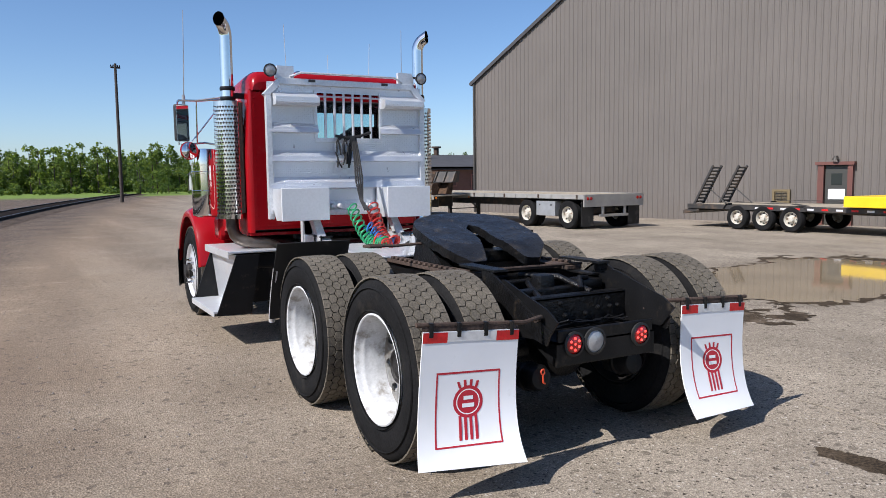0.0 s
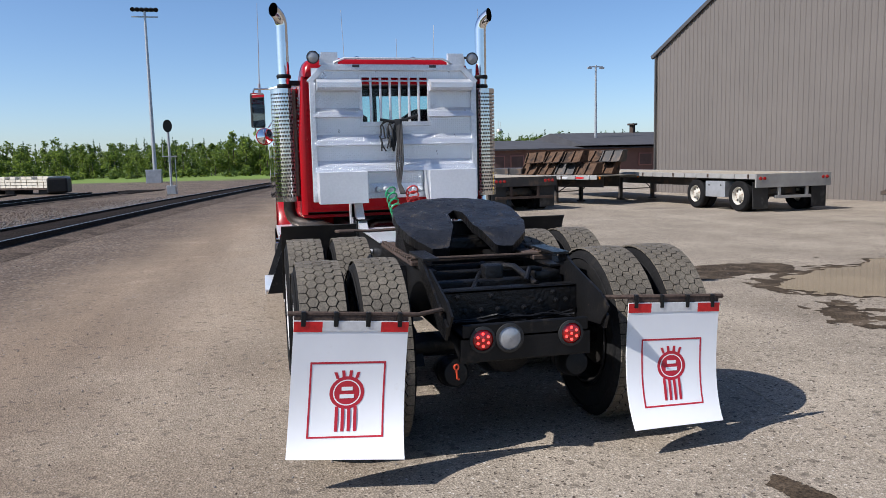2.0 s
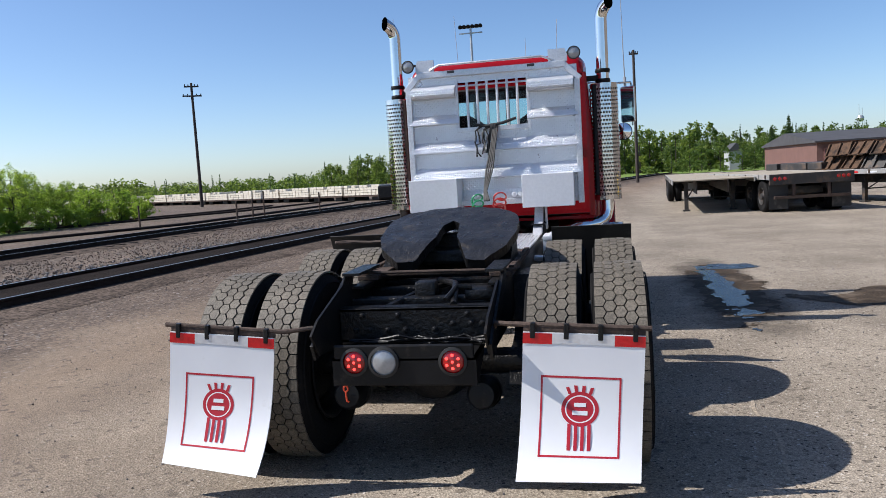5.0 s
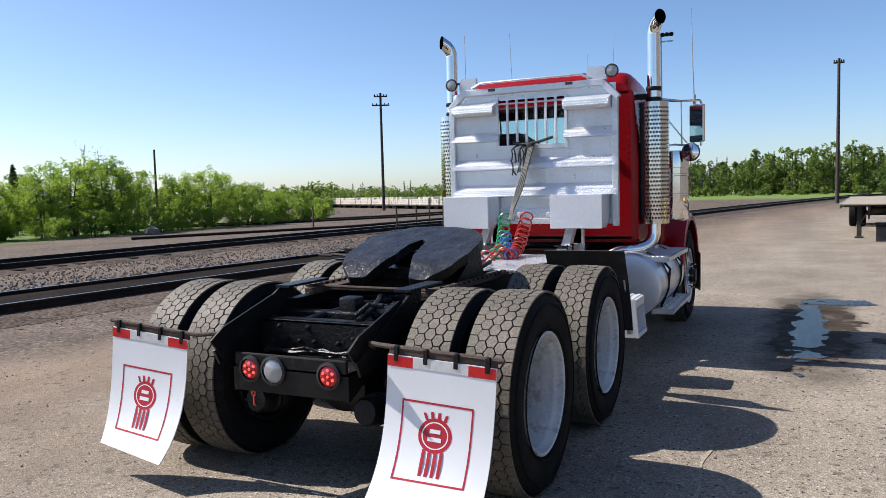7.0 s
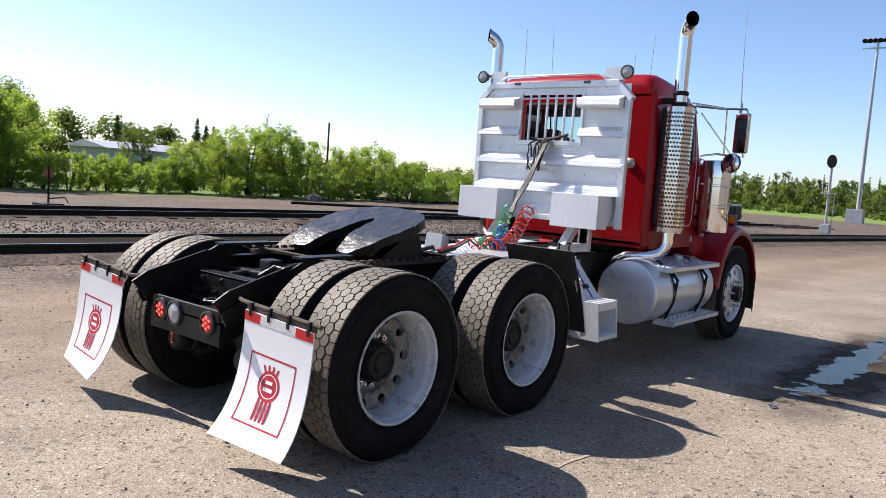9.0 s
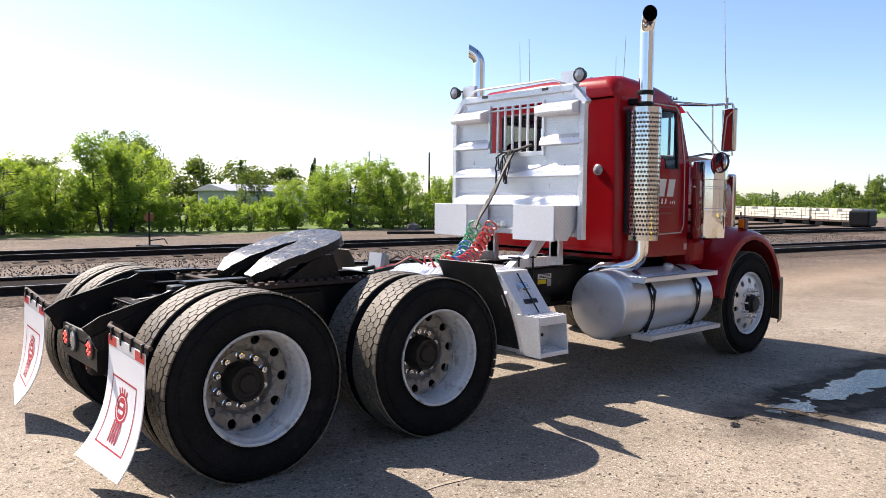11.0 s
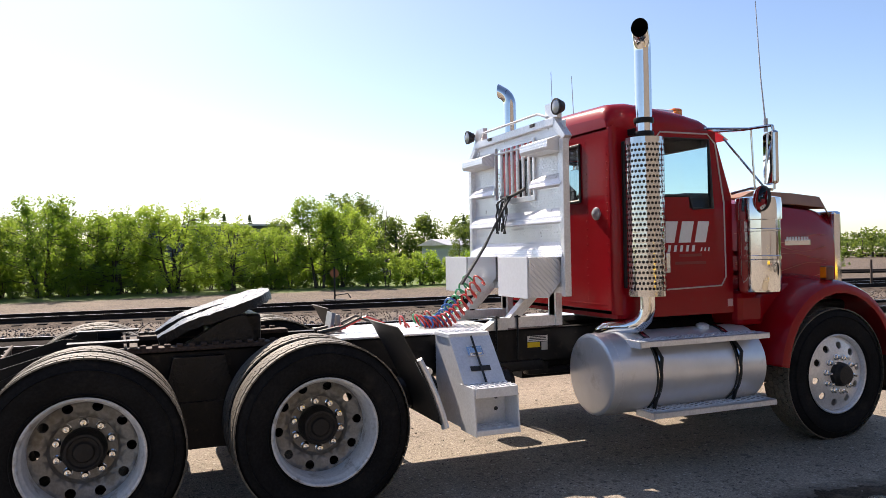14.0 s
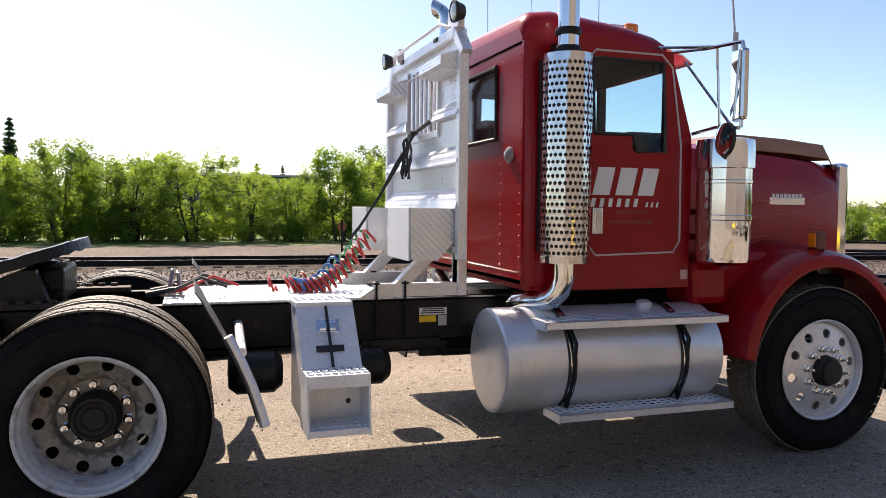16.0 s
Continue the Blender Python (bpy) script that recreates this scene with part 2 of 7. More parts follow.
# pressed lozenges as relief
nt = PLATE.node_tree
pc, psep = nt.nodes.new("ShaderNodeTexCoord"), nt.nodes.new("ShaderNodeSeparateXYZ")
nt.links.new(pc.outputs["Object"], psep.inputs[0])


def pnode(op, a, c=0.0):
    q = nt.nodes.new("ShaderNodeMath")
    q.operation = op
    for i, v in enumerate((a, c)):
        if isinstance(v, (int, float)):
            q.inputs[i].default_value = v
        else:
            nt.links.new(v, q.inputs[i])
    return q.outputs[0]


pu = pnode("SINE", pnode("MULTIPLY", psep.outputs[0], 150.0))
pv = pnode("SINE", pnode("MULTIPLY", pnode("ADD", psep.outputs[1], psep.outputs[2]), 150.0))
ph = pnode("MAXIMUM", pnode("SUBTRACT", pnode("MULTIPLY", pu, pv), 0.35), 0.0)
pb = nt.nodes.new("ShaderNodeBump")
pb.inputs["Strength"].default_value, pb.inputs["Distance"].default_value = 1.0, 0.006
nt.links.new(ph, pb.inputs["Height"])
nt.links.new(pb.outputs[0], nt.nodes["Principled BSDF"].inputs["Normal"])
TANK = material("satin aluminium tank", (0.66, 0.67, 0.69), 0.33, 0.55, 0.06, 6, rough_vary=0.08, dirt=(0.45, 0.45, 0.45), dirt_amount=0.08)
RUBBER = material("black rubber", (0.014, 0.014, 0.014), 0.6, 0, 0.3, 6, dirt=(0.06, 0.055, 0.05), dirt_amount=0.15)
LOGO = material("red print", (0.45, 0.015, 0.03), 0.45)
REFLECT = material("red reflector tape", (0.55, 0.012, 0.015), 0.3, 0, 0.2, 40)
SILVERTAPE = material("silver reflector tape", (0.7, 0.71, 0.72), 0.3, 0.3, 0.1, 30)
LENS = material("white lamp lens", (0.35, 0.36, 0.37), 0.15, 0.3, 0.1, 40)
AMBER = material("amber lens", (0.75, 0.2, 0.01), 0.2, coat=0.5)
DARKGLASS = glass("cab glass", (0.72, 0.86, 0.86))
MIRROR = material("mirror glass", (0.85, 0.85, 0.85), 0.02, 1.0)
DARK = material("dark cab interior", (0.025, 0.025, 0.028), 0.7, 0, 0.2, 5)
LAMP_RED = bpy.data.materials.new("lit red diode")
LAMP_RED.use_nodes = True
_b = LAMP_RED.node_tree.nodes["Principled BSDF"]
_b.inputs["Base Color"].default_value = (0.8, 0.02, 0.02, 1)
_b.inputs["Emission Color"].default_value = (1.0, 0.05, 0.04, 1)
_b.inputs["Emission Strength"].default_value = 2.2
REDLENS = material("red lamp lens", (0.35, 0.008, 0.008), 0.15, coat=0.5)
WALLMETAL = material("grey-brown steel cladding", (0.135, 0.12, 0.108), 0.45, 0, 0.06, 0.5, fine=0.04, fine_scale=20, spec=0.35)
RAIL = material("worn rail steel", (0.024, 0.018, 0.015), 0.75, 0.0, 0.3, 4, bump=0.2, spec=0.15)
RAILTOP = material("shiny rail head", (0.3, 0.3, 0.31), 0.3, 0.9, 0.1, 4)
TIE = material("creosoted tie", (0.012, 0.01, 0.009), 0.9, 0, 0.3, 3, bump=0.4, spec=0.1)
BARK = material("bark", (0.06, 0.048, 0.038), 0.9, 0, 0.3, 6, bump=0.5, bump_scale=20)
LEAF = leaf_material("spring leaves", (0.1, 0.195, 0.024), (0.21, 0.325, 0.056))
LEAF_DARK = leaf_material("darker leaves", (0.045, 0.085, 0.016), (0.1, 0.16, 0.032))
LEAF_FAR = leaf_material("far woodland leaves", (0.055, 0.1, 0.024), (0.13, 0.2, 0.045))
NEEDLE = leaf_material("conifer needles", (0.025, 0.06, 0.02), (0.05, 0.1, 0.03))
BRICKRED = material("red-brown siding", (0.145, 0.075, 0.06), 0.7, 0, 0.12, 1.5, fine=0.1)
ROOFDARK = material("dark roofing", (0.05, 0.05, 0.055), 0.85, 0, 0.2, 1.0)
WOODDECK = material("weathered deck wood", (0.3, 0.26, 0.2), 0.85, 0, 0.2, 3, fine=0.2)
YELLOW = material("yellow paint", (0.75, 0.5, 0.01), 0.45, 0, 0.08, 3)
GALV = material("galvanised steel", (0.42, 0.43, 0.44), 0.45, 0.6, 0.12, 4)
POLEWOOD = material("dark pole wood", (0.05, 0.04, 0.034), 0.9, 0, 0.2, 3)


def ground_material():
    """Tan asphalt lot that passes into brown dirt and dark ballast towards the tracks."""
    mat = bpy.data.materials.new("lot and yard ground")
    mat.use_nodes = True
    nt = mat.node_tree
    nn, ln = nt.nodes.new, nt.links.new
    bs = nt.nodes["Principled BSDF"]
    pos = nn("ShaderNodeNewGeometry").outputs["Position"]
    sep = nn("ShaderNodeSeparateXYZ")
    ln(pos, sep.inputs[0])

    def math_node(op, a, b=None):
        m = nn("ShaderNodeMath")
        m.operation = op
        for i, v in enumerate((a, b)):
            if v is None:
                continue
            if isinstance(v, (int, float)):
                m.inputs[i].default_value = v
            else:
                ln(v, m.inputs[i])
        return m.outputs[0]

    def noise_node(sc, detail=4.0, r=0.6, distort=0.0):
        n = nn("ShaderNodeTexNoise")
        n.inputs["Scale"].default_value, n.inputs["Detail"].default_value, n.inputs["Roughness"].default_value, n.inputs["Distortion"].default_value = sc, detail, r, distort
        ln(pos, n.inputs["Vector"])
        return n.outputs["Fac"]

    def ramp(fac, lo, hi, a=0.0, b=1.0):
        r = nn("ShaderNodeMapRange")
        r.inputs[1].default_value, r.inputs[2].default_value, r.inputs[3].default_value, r.inputs[4].default_value = lo, hi, a, b
        ln(fac, r.inputs[0])
        return r.outputs[0]

    def mix(a, b, fac, mode="MIX"):
        m = nn("ShaderNodeMix")
        m.data_type, m.blend_type = "RGBA", mode
        for s, v in ((6, a), (7, b)):
            if isinstance(v, tuple):
                m.inputs[s].default_value = (*v, 1)
            else:
                ln(v, m.inputs[s])
        if isinstance(fac, (int, float)):
            m.inputs[0].default_value = fac
        else:
            ln(fac, m.inputs[0])
        return m.outputs[2]
    # asphalt: tan binder with light and dark aggregate
    vor = nn("ShaderNodeTexVoronoi")
    vor.inputs["Scale"].default_value = 75
    ln(pos, vor.inputs["Vector"])
    bw = nn("ShaderNodeSeparateColor")
    ln(vor.outputs["Color"], bw.inputs[0])
    stone = bw.outputs[0]
    fine = nn("ShaderNodeTexVoronoi")
    fine.inputs["Scale"].default_value = 170
    ln(pos, fine.inputs["Vector"])
    bf = nn("ShaderNodeSeparateColor")
    ln(fine.outputs["Color"], bf.inputs[0])
    lot = mix((0.172, 0.146, 0.115), (0.285, 0.246, 0.198), ramp(noise_node(0.7, 6), 0.32, 0.68))
    # dusty bands along the wheel tracks
    stretch = nn("ShaderNodeMapping")
    stretch.inputs["Scale"].default_value = (1.0, 0.09, 1.0)
    ln(pos, stretch.inputs["Vector"])
    lane = nn("ShaderNodeTexNoise")
    lane.inputs["Scale"].default_value, lane.inputs["Detail"].default_value = 0.55, 6
    ln(stretch.outputs[0], lane.inputs["Vector"])
    lot = mix(lot, (0.352, 0.306, 0.244), ramp(lane.outputs["Fac"], 0.5, 0.72, 0, 0.55))
    lot = mix(lot, (0.14, 0.105, 0.075), ramp(lane.outputs["Fac"], 0.42, 0.3, 0, 0.5))
    lot = mix(lot, (0.362, 0.318, 0.262), ramp(noise_node(0.23, 7, 0.65), 0.55, 0.75, 0, 0.5))
    lot = mix(lot, mix((0.76, 0.75, 0.74), (1.24, 1.24, 1.24), stone), 1.0, "MULTIPLY")
    lot = mix(lot, mix((0.66, 0.65, 0.63), (1.34, 1.34, 1.34), bf.outputs[0]), 1.0, "MULTIPLY")
    lot = mix(lot, (0.42, 0.38, 0.33), ramp(bw.outputs[1], 0.98, 0.985))
    lot = mix(lot, (0.06, 0.047, 0.036), ramp(bw.outputs[2], 0.97, 0.98))
    lot = mix(lot, (0.07, 0.055, 0.042), ramp(noise_node(1.3, 7, 0.7, 0.6), 0.66, 0.74, 0, 0.7))
    gravel = nn("ShaderNodeTexVoronoi")
    gravel.inputs["Scale"].default_value = 26
    ln(pos, gravel.inputs["Vector"])
    gsep = nn("ShaderNodeSeparateColor")
    ln(gravel.outputs["Color"], gsep.inputs[0])
    yard = mix((0.06, 0.044, 0.032), (0.118, 0.088, 0.065), ramp(noise_node(0.5, 7), 0.3, 0.7))
    yard = mix(yard, mix((0.45, 0.44, 0.44), (1.75, 1.75, 1.75), gsep.outputs[0]), 1.0, "MULTIPLY")
    yard = mix(yard, (0.2, 0.175, 0.155), ramp(gsep.outputs[1], 0.95, 0.97))
    # border of the lot follows the near track
    y2 = math_node("MULTIPLY", math_node("MULTIPLY", sep.outputs[1], sep.outputs[1]), 0.001)
    edge = math_node("ADD", math_node("ADD", math_node("MULTIPLY", sep.outputs[1], 0.105), -6.3), y2)
    d = math_node("SUBTRACT", sep.outputs[0], edge)
    d = math_node("ADD", d, math_node("MULTIPLY", math_node("SUBTRACT", noise_node(0.45, 5), 0.5), 2.6))
    dirt = mix((0.125, 0.09, 0.062), (0.235, 0.18, 0.128), ramp(lane.outputs["Fac"], 0.34, 0.64))
    dirt = mix(dirt, (0.285, 0.228, 0.165), ramp(noise_node(0.9, 7, 0.7, 0.4), 0.54, 0.7, 0, 0.7))
    dirt = mix(dirt, (0.085, 0.062, 0.045), ramp(noise_node(2.3, 7, 0.72, 0.5), 0.6, 0.74, 0, 0.6))
    dirt = mix(dirt, mix((0.62, 0.61, 0.6), (1.38, 1.38, 1.38), bf.outputs[0]), 1.0, "MULTIPLY")
    dirt = mix(dirt, mix((0.78, 0.77, 0.76), (1.22, 1.22, 1.22), stone), 1.0, "MULTIPLY")
    fleck = ramp(gsep.outputs[2], 0.965, 0.98, 0, 0.6)
    dirt, lot = mix(dirt, (0.06, 0.045, 0.035), fleck), mix(lot, (0.075, 0.06, 0.048), fleck)
    col = mix(mix(yard, dirt, ramp(d, 0.5, 2.5)), lot, ramp(d, 2.4, 6.2))
    # damp asphalt along the narrow puddle
    dx = math_node("DIVIDE", math_node("ABSOLUTE", math_node("SUBTRACT", sep.outputs[0], 2.45)), 0.55)
    dy = math_node("DIVIDE", math_node("ABSOLUTE", math_node("SUBTRACT", sep.outputs[1], 5.6)), 3.0)
    damp = math_node("ADD", math_node("MULTIPLY", dx, dx), math_node("MULTIPLY", math_node("MULTIPLY", dy, dy), math_node("MULTIPLY", dy, dy)))
    damp = math_node("ADD", damp, math_node("MULTIPLY", math_node("SUBTRACT", noise_node(1.6, 7, 0.7), 0.5), 2.4))
    col = mix(col, (0.055, 0.043, 0.032), ramp(damp, 1.05, 0.35, 0, 0.75))
    # grass far beyond the tracks and far up the yard
    far = math_node("ADD", sep.outputs[1], math_node("MULTIPLY", noise_node(0.06, 4), 30))
    col = mix(col, mix((0.09, 0.15, 0.02), (0.17, 0.24, 0.05), noise_node(1.5, 5)), ramp(far, 92, 100))
    leftside = math_node("ADD", sep.outputs[0], math_node("MULTIPLY", noise_node(0.2, 4), 5))
    verge = math_node("MULTIPLY", ramp(leftside, -22.5, -24.5), ramp(sep.outputs[1], 40, 33))
    col = mix(col, mix((0.06, 0.1, 0.018), (0.12, 0.18, 0.035), noise_node(2.2, 6)), verge)
    ln(col, bs.inputs["Base Color"])
    bs.inputs["Roughness"].default_value = 0.88
    bs.inputs["Specular IOR Level"].default_value = 0.3
    bmp = nn("ShaderNodeBump")
    bmp.inputs["Strength"].default_value, bmp.inputs["Distance"].default_value = 0.5, 0.01
    h = math_node("ADD", vor.outputs["Distance"], math_node("MULTIPLY", noise_node(9, 5), 0.8))
    ln(h, bmp.inputs["Height"])
    ln(bmp.outputs[0], bs.inputs["Normal"])
    return mat


GROUND = ground_material()


# ---- ground, tracks and buildings ----
def track_one(y):
    return -8.0 + 0.105 * y + 0.001 * y * y


def track_two(y):
    return -14.8 + 0.03 * y + 0.002 * y * y if y > 0 else -14.8 + 0.03 * y


b = Build()
xs = [-900, -300, -120, -60, -30, -12, -8, -4, 0, 4, 8, 12, 20, 40, 100, 300, 900]
ys = [-900, -200, -60, -30, -15, -8, -4, 0, 4, 8, 12, 16, 20, 30, 50, 80, 120, 200, 400, 900]
b.grid([[(x, y, 0.0) for x in xs] for y in ys], smooth=False)
part("ground", b, GROUND, None, "tan worn asphalt lot passing into brown railway dirt", "ground", "structure")

GRAVEL = material("track ballast", (0.085, 0.066, 0.053), 0.95, 0, 0.3, 1.2, fine=0.6, fine_scale=18, bump=0.9, bump_scale=18, bump_dist=0.03, dirt=(0.045, 0.034, 0.027), dirt_amount=0.25, dirt_scale=1.5, spec=0.1)


FILL = material("oily dark track fill", (0.018, 0.014, 0.012), 0.9, 0, 0.35, 1.5, fine=0.5, fine_scale=20, bump=0.8, bump_scale=20, bump_dist=0.02, spec=0.03)


def lay_track(name, fx, y0, y1, step, fill, label):
    root = thing(name, label, "railway track")
    tagged(root, kind="structure")
    n = int((y1 - y0) / step)
    pts = [(fx(y0 + i * step), y0 + i * step) for i in range(n + 1)]
    nor = []
    for i in range(n + 1):
        p, q = pts[max(i - 1, 0)], pts[min(i + 1, n)]
        t = Vector((q[0] - p[0], q[1] - p[1])).normalized()
        nor.append(Vector((t.y, -t.x)))
    b = Build()
    prof = [(0.9, 0.004), (0.5, 0.05), (0.12, 0.07), (-1.6, 0.07), (-2.0, 0.05), (-2.6, 0.004)]
    b.grid([[(p[0] + d.x * o, p[1] + d.y * o, z) for o, z in prof] for p, d in zip(pts, nor)])
    part("ballast", b, GRAVEL, root)
    sec = [(0.07, 0.0), (0.07, 0.015), (0.012, 0.03), (0.012, 0.1), (0.036, 0.115), (0.036, 0.15), (-0.036, 0.15), (-0.036, 0.115), (-0.012, 0.1), (-0.012, 0.03), (-0.07, 0.015), (-0.07, 0.0)]
    for off in (0.0, -1.5):
        b = Build()
        rows = [[(p[0] + d.x * (off + o), p[1] + d.y * (off + o), 0.05 + z) for o, z in sec] for p, d in zip(pts, nor)]
        b.grid(rows, smooth=False, close=True)
        head = Build()
        head.grid([[(p[0] + d.x * (off + o), p[1] + d.y * (off + o), 0.203) for o in (0.028, -0.028)] for p, d in zip(pts, nor)])
        r = part("rail", b, RAIL, root)
        part("rail_head", head, RAILTOP, r, "worn shiny rail head")
    if fill:
        b = Build()
        b.grid([[(p[0] + d.x * o, p[1] + d.y * o, z) for o, z in ((-0.12, 0.115), (-0.75, 0.125), (-1.38, 0.115))] for p, d in zip(pts, nor)], thick=0.03)
        part("crossing_fill", b, FILL, root, "dark gravel fill between the rails")
    return root, pts, nor


lay_track("track_1", track_one, -30, 90, 2.0, True, "railway track with dark rails along the lot")
tr2 = lay_track("track_2", track_two, -40, 44, 2.0, False, "second railway track on grey ballast")
tie_mesh = Build().box((-2.05, -0.11, 0.02), (0.55, 0.11, 0.098), 0.012).mesh("tie", TIE)
for k in range(140):
    y = -22 + k * 0.52
    x = track_two(y)
    d = (track_two(y + 0.5) - track_two(y - 0.5))
    o = new("tie", tie_mesh)
    o.parent = tr2[0]
    o.matrix_basis = pose(x, y, random.uniform(-0.05, -0.025), 0, 0, -math.degrees(math.atan(d)) + random.uniform(-1, 1))


def curve_rail(name, pts):
    root = thing(name, "curved yard rail lying in the dirt", "rail", "yard rails")
    b = Build()
    b.tube([(x, y, 0.06) for x, y in pts], 0.06, 6)
    part("rail", b, RAIL, root)


curve_rail("yard_rail", [(-22, 18), (-17.4, 27), (-16.3, 38), (-16.2, 48)])
curve_rail("yard_rail", [(-34, 22), (-26, 30), (-21, 40), (-19.5, 50)])
curve_rail("yard_rail", [(-36, 24), (-28, 31.5), (-23.5, 41), (-22.5, 48)])

# corrugated shed at the edge of the lot
SH_A, SH_D, SH_N = Vector((15.67, 26.2, 0)), Vector((0.222, -0.975, 0)).normalized(), Vector((-0.975, -0.222, 0)).normalized()
shed = thing("warehouse", "tall warehouse clad in grey-brown ribbed steel", "warehouse")


def shed_point(s, z, out=0.0):
    return SH_A + SH_D * s + SH_N * out + Vector((0, 0, z))


def shed_top(s):
    return 6.0 + 0.55 * (s if s < 18 else 36 - s)


b = Build()
prof = []
s = 0.0
while s < 36:
    prof += [(s, 0.0), (s + 0.13, 0.0), (s + 0.15, 0.02), (s + 0.19, 0.02), (s + 0.21, 0.0)]
    s += 0.22
b.grid([[shed_point(s, 0.0, o) for s, o in prof], [shed_point(s, shed_top(s), o) for s, o in prof]], smooth=False)
part("wall", b, WALLMETAL, shed)
b = Build()
back = -SH_N * 45
for s0, s1 in ((-0.25, 18), (18, 36.25)):
    q = [shed_point(s0, shed_top(s0) + 0.05, 0.12), shed_point(s1, shed_top(s1) + 0.05, 0.12)]
    b.grid([[q[0], q[1]], [q[0] + back, q[1] + back]], smooth=False, thick=0.15)
part("roof", b, ROOFDARK, shed)
b = Build()
for s in (0.0, 36.0):
    b.grid([[shed_point(s, 0), shed_point(s, 6.0)], [shed_point(s, 0) + back, shed_point(s, 6.0) + back]], smooth=False, thick=0.1)
b.grid([[shed_point(0, 0) + back, shed_point(36, 0) + back], [shed_point(0, 6) + back, shed_point(36, 6) + back]], smooth=False)
part("side_wall", b, WALLMETAL, shed)
b = Build()
q = [shed_point(s, shed_top(s) - 0.02, 0.06) for s in (-0.1, 18, 36.1)]
b.tube(q, 0.055, 6)
b.tube([shed_point(-0.02, 0, 0.03), shed_point(-0.02, 6.0, 0.03)], 0.05, 6)
part("trim", b, material("dark trim steel", (0.06, 0.055, 0.05), 0.5), shed)
DOORFRAME = material("oxide red door frame", (0.12, 0.045, 0.035), 0.6, 0, 0.15, 3)
b = Build()
turn = math.degrees(math.atan2(SH_D.y, SH_D.x))
shed_m = Matrix.Translation(SH_A) @ pose(0, 0, 0, 0, 0, turn)
# local frame of the front: x along the wall, -y outwards
b.box((15.42, -0.16, 0), (15.6, 0.02, 1.92), 0, shed_m)
b.box((16.3, -0.16, 0), (16.45, 0.02, 1.92), 0, shed_m)
b.box((15.35, -0.2, 1.86), (16.5, 0.02, 1.96), 0, shed_m)
d1 = part("door_1", b, DOORFRAME, shed, "oxide red framed entrance door")
b = Build()
b.box((15.62, -0.07, 0.02), (16.28, -0.04, 1.84), 0.004, shed_m)
part("leaf", b, material("grey-green door", (0.045, 0.045, 0.04), 0.5), d1)
b = Build()
b.box((15.72, -0.085, 0.8), (16.22, -0.07, 1.12), 0.004, shed_m)
part("panel", b, material("pale door panel", (0.6, 0.62, 0.62), 0.5), d1)
b = Build()
b.box((15.8, -0.085, 1.25), (16.12, -0.07, 1.6), 0.004, shed_m)
part("door_pane", b, material("dark door glass", (0.03, 0.035, 0.035), 0.1), d1)
b = Build()
b.tube([shed_m @ Vector((15.97, -0.05, 2.0)), shed_m @ Vector((15.97, -0.12, 2.12)), shed_m @ Vector((15.97, -0.25, 2.1))], 0.03, 8)
b.lathe([(0.03, 0.0), (0.09, 0.1), (0.1, 0.12)], shed_m @ Vector((15.97, -0.25, 2.14)), (0, 0, -1), 12, True)
part("door_lamp", b, material("dark lamp housing", (0.04, 0.035, 0.03), 0.5), shed)
b = Build()
b.box((13.97, -0.1, 0.66), (14.05, -0.0, 1.1), 0, shed_m)
b.box((14.47, -0.1, 0.66), (14.55, -0.0, 1.1), 0, shed_m)
b.box((14.05, -0.1, 1.03), (14.47, -0.0, 1.1), 0, shed_m)
b.box((14.05, -0.1, 0.66), (14.47, -0.0, 0.72), 0, shed_m)
v = part("vent", b, material("brown vent frame", (0.16, 0.12, 0.06), 0.6), shed)
for i in range(6):
    b = Build()
    b.box((14.05, -0.07, 0.735 + i * 0.05), (14.47, -0.03, 0.75 + i * 0.05), 0, shed_m)
    part("slat", b, material("vent slat", (0.2, 0.16, 0.1), 0.6) if i == 0 else bpy.data.materials["vent slat"], v)

# long red-brown building behind the trailers
long_b = thing("brick_workshop", "long low red-brown workshop with a dark roof", "building")
b = Build()
b.box((15.1, 50, 0), (60, 66, 2.3))
part("wall", b, BRICKRED, long_b)
b = Build()
b.prism([(49.6, 2.3), (58, 3.1), (66.4, 2.3), (66.4, 2.2), (49.6, 2.2)], "x", 14.9, 60.2)
b.prism([(49.4, 2.45), (56, 3.6), (66.4, 2.4)], "x", 22.5, 60.4)
part("roof", b, ROOFDARK, long_b)
BOARD = material("red-brown boards", (0.085, 0.05, 0.042), 0.7, 0, 0.2, 3)
FRAMERED = material("pale red trim", (0.26, 0.12, 0.1), 0.7)
for x0, w, h in ((15.6, 0.8, 0.9), (17.0, 0.9, 0.9), (19.3, 1.0, 1.6), (21.8, 0.8, 0.8), (24.4, 1.4, 1.5), (27.5, 1.0, 0.9), (30, 1.6, 1.6)):
    b = Build()
    b.box((x0 - 0.08, 49.92, 1.75 - h), (x0 + w + 0.08, 49.99, 1.83), 0)
    w1 = part("window", b, FRAMERED, long_b)
    b = Build()
    b.box((x0, 49.9, 1.83 - h), (x0 + w, 49.915, 1.75), 0)
    part("panel", b, BOARD, w1, "red-brown boarded panel")
b = Build()
b.cyl((30, 56, 2.6), (30, 56, 4.2), 0.24, 10)
b.cyl((30, 56, 4.2), (30, 56, 4.35), 0.42, 10)
part("roof_vent", b, RUST, long_b)

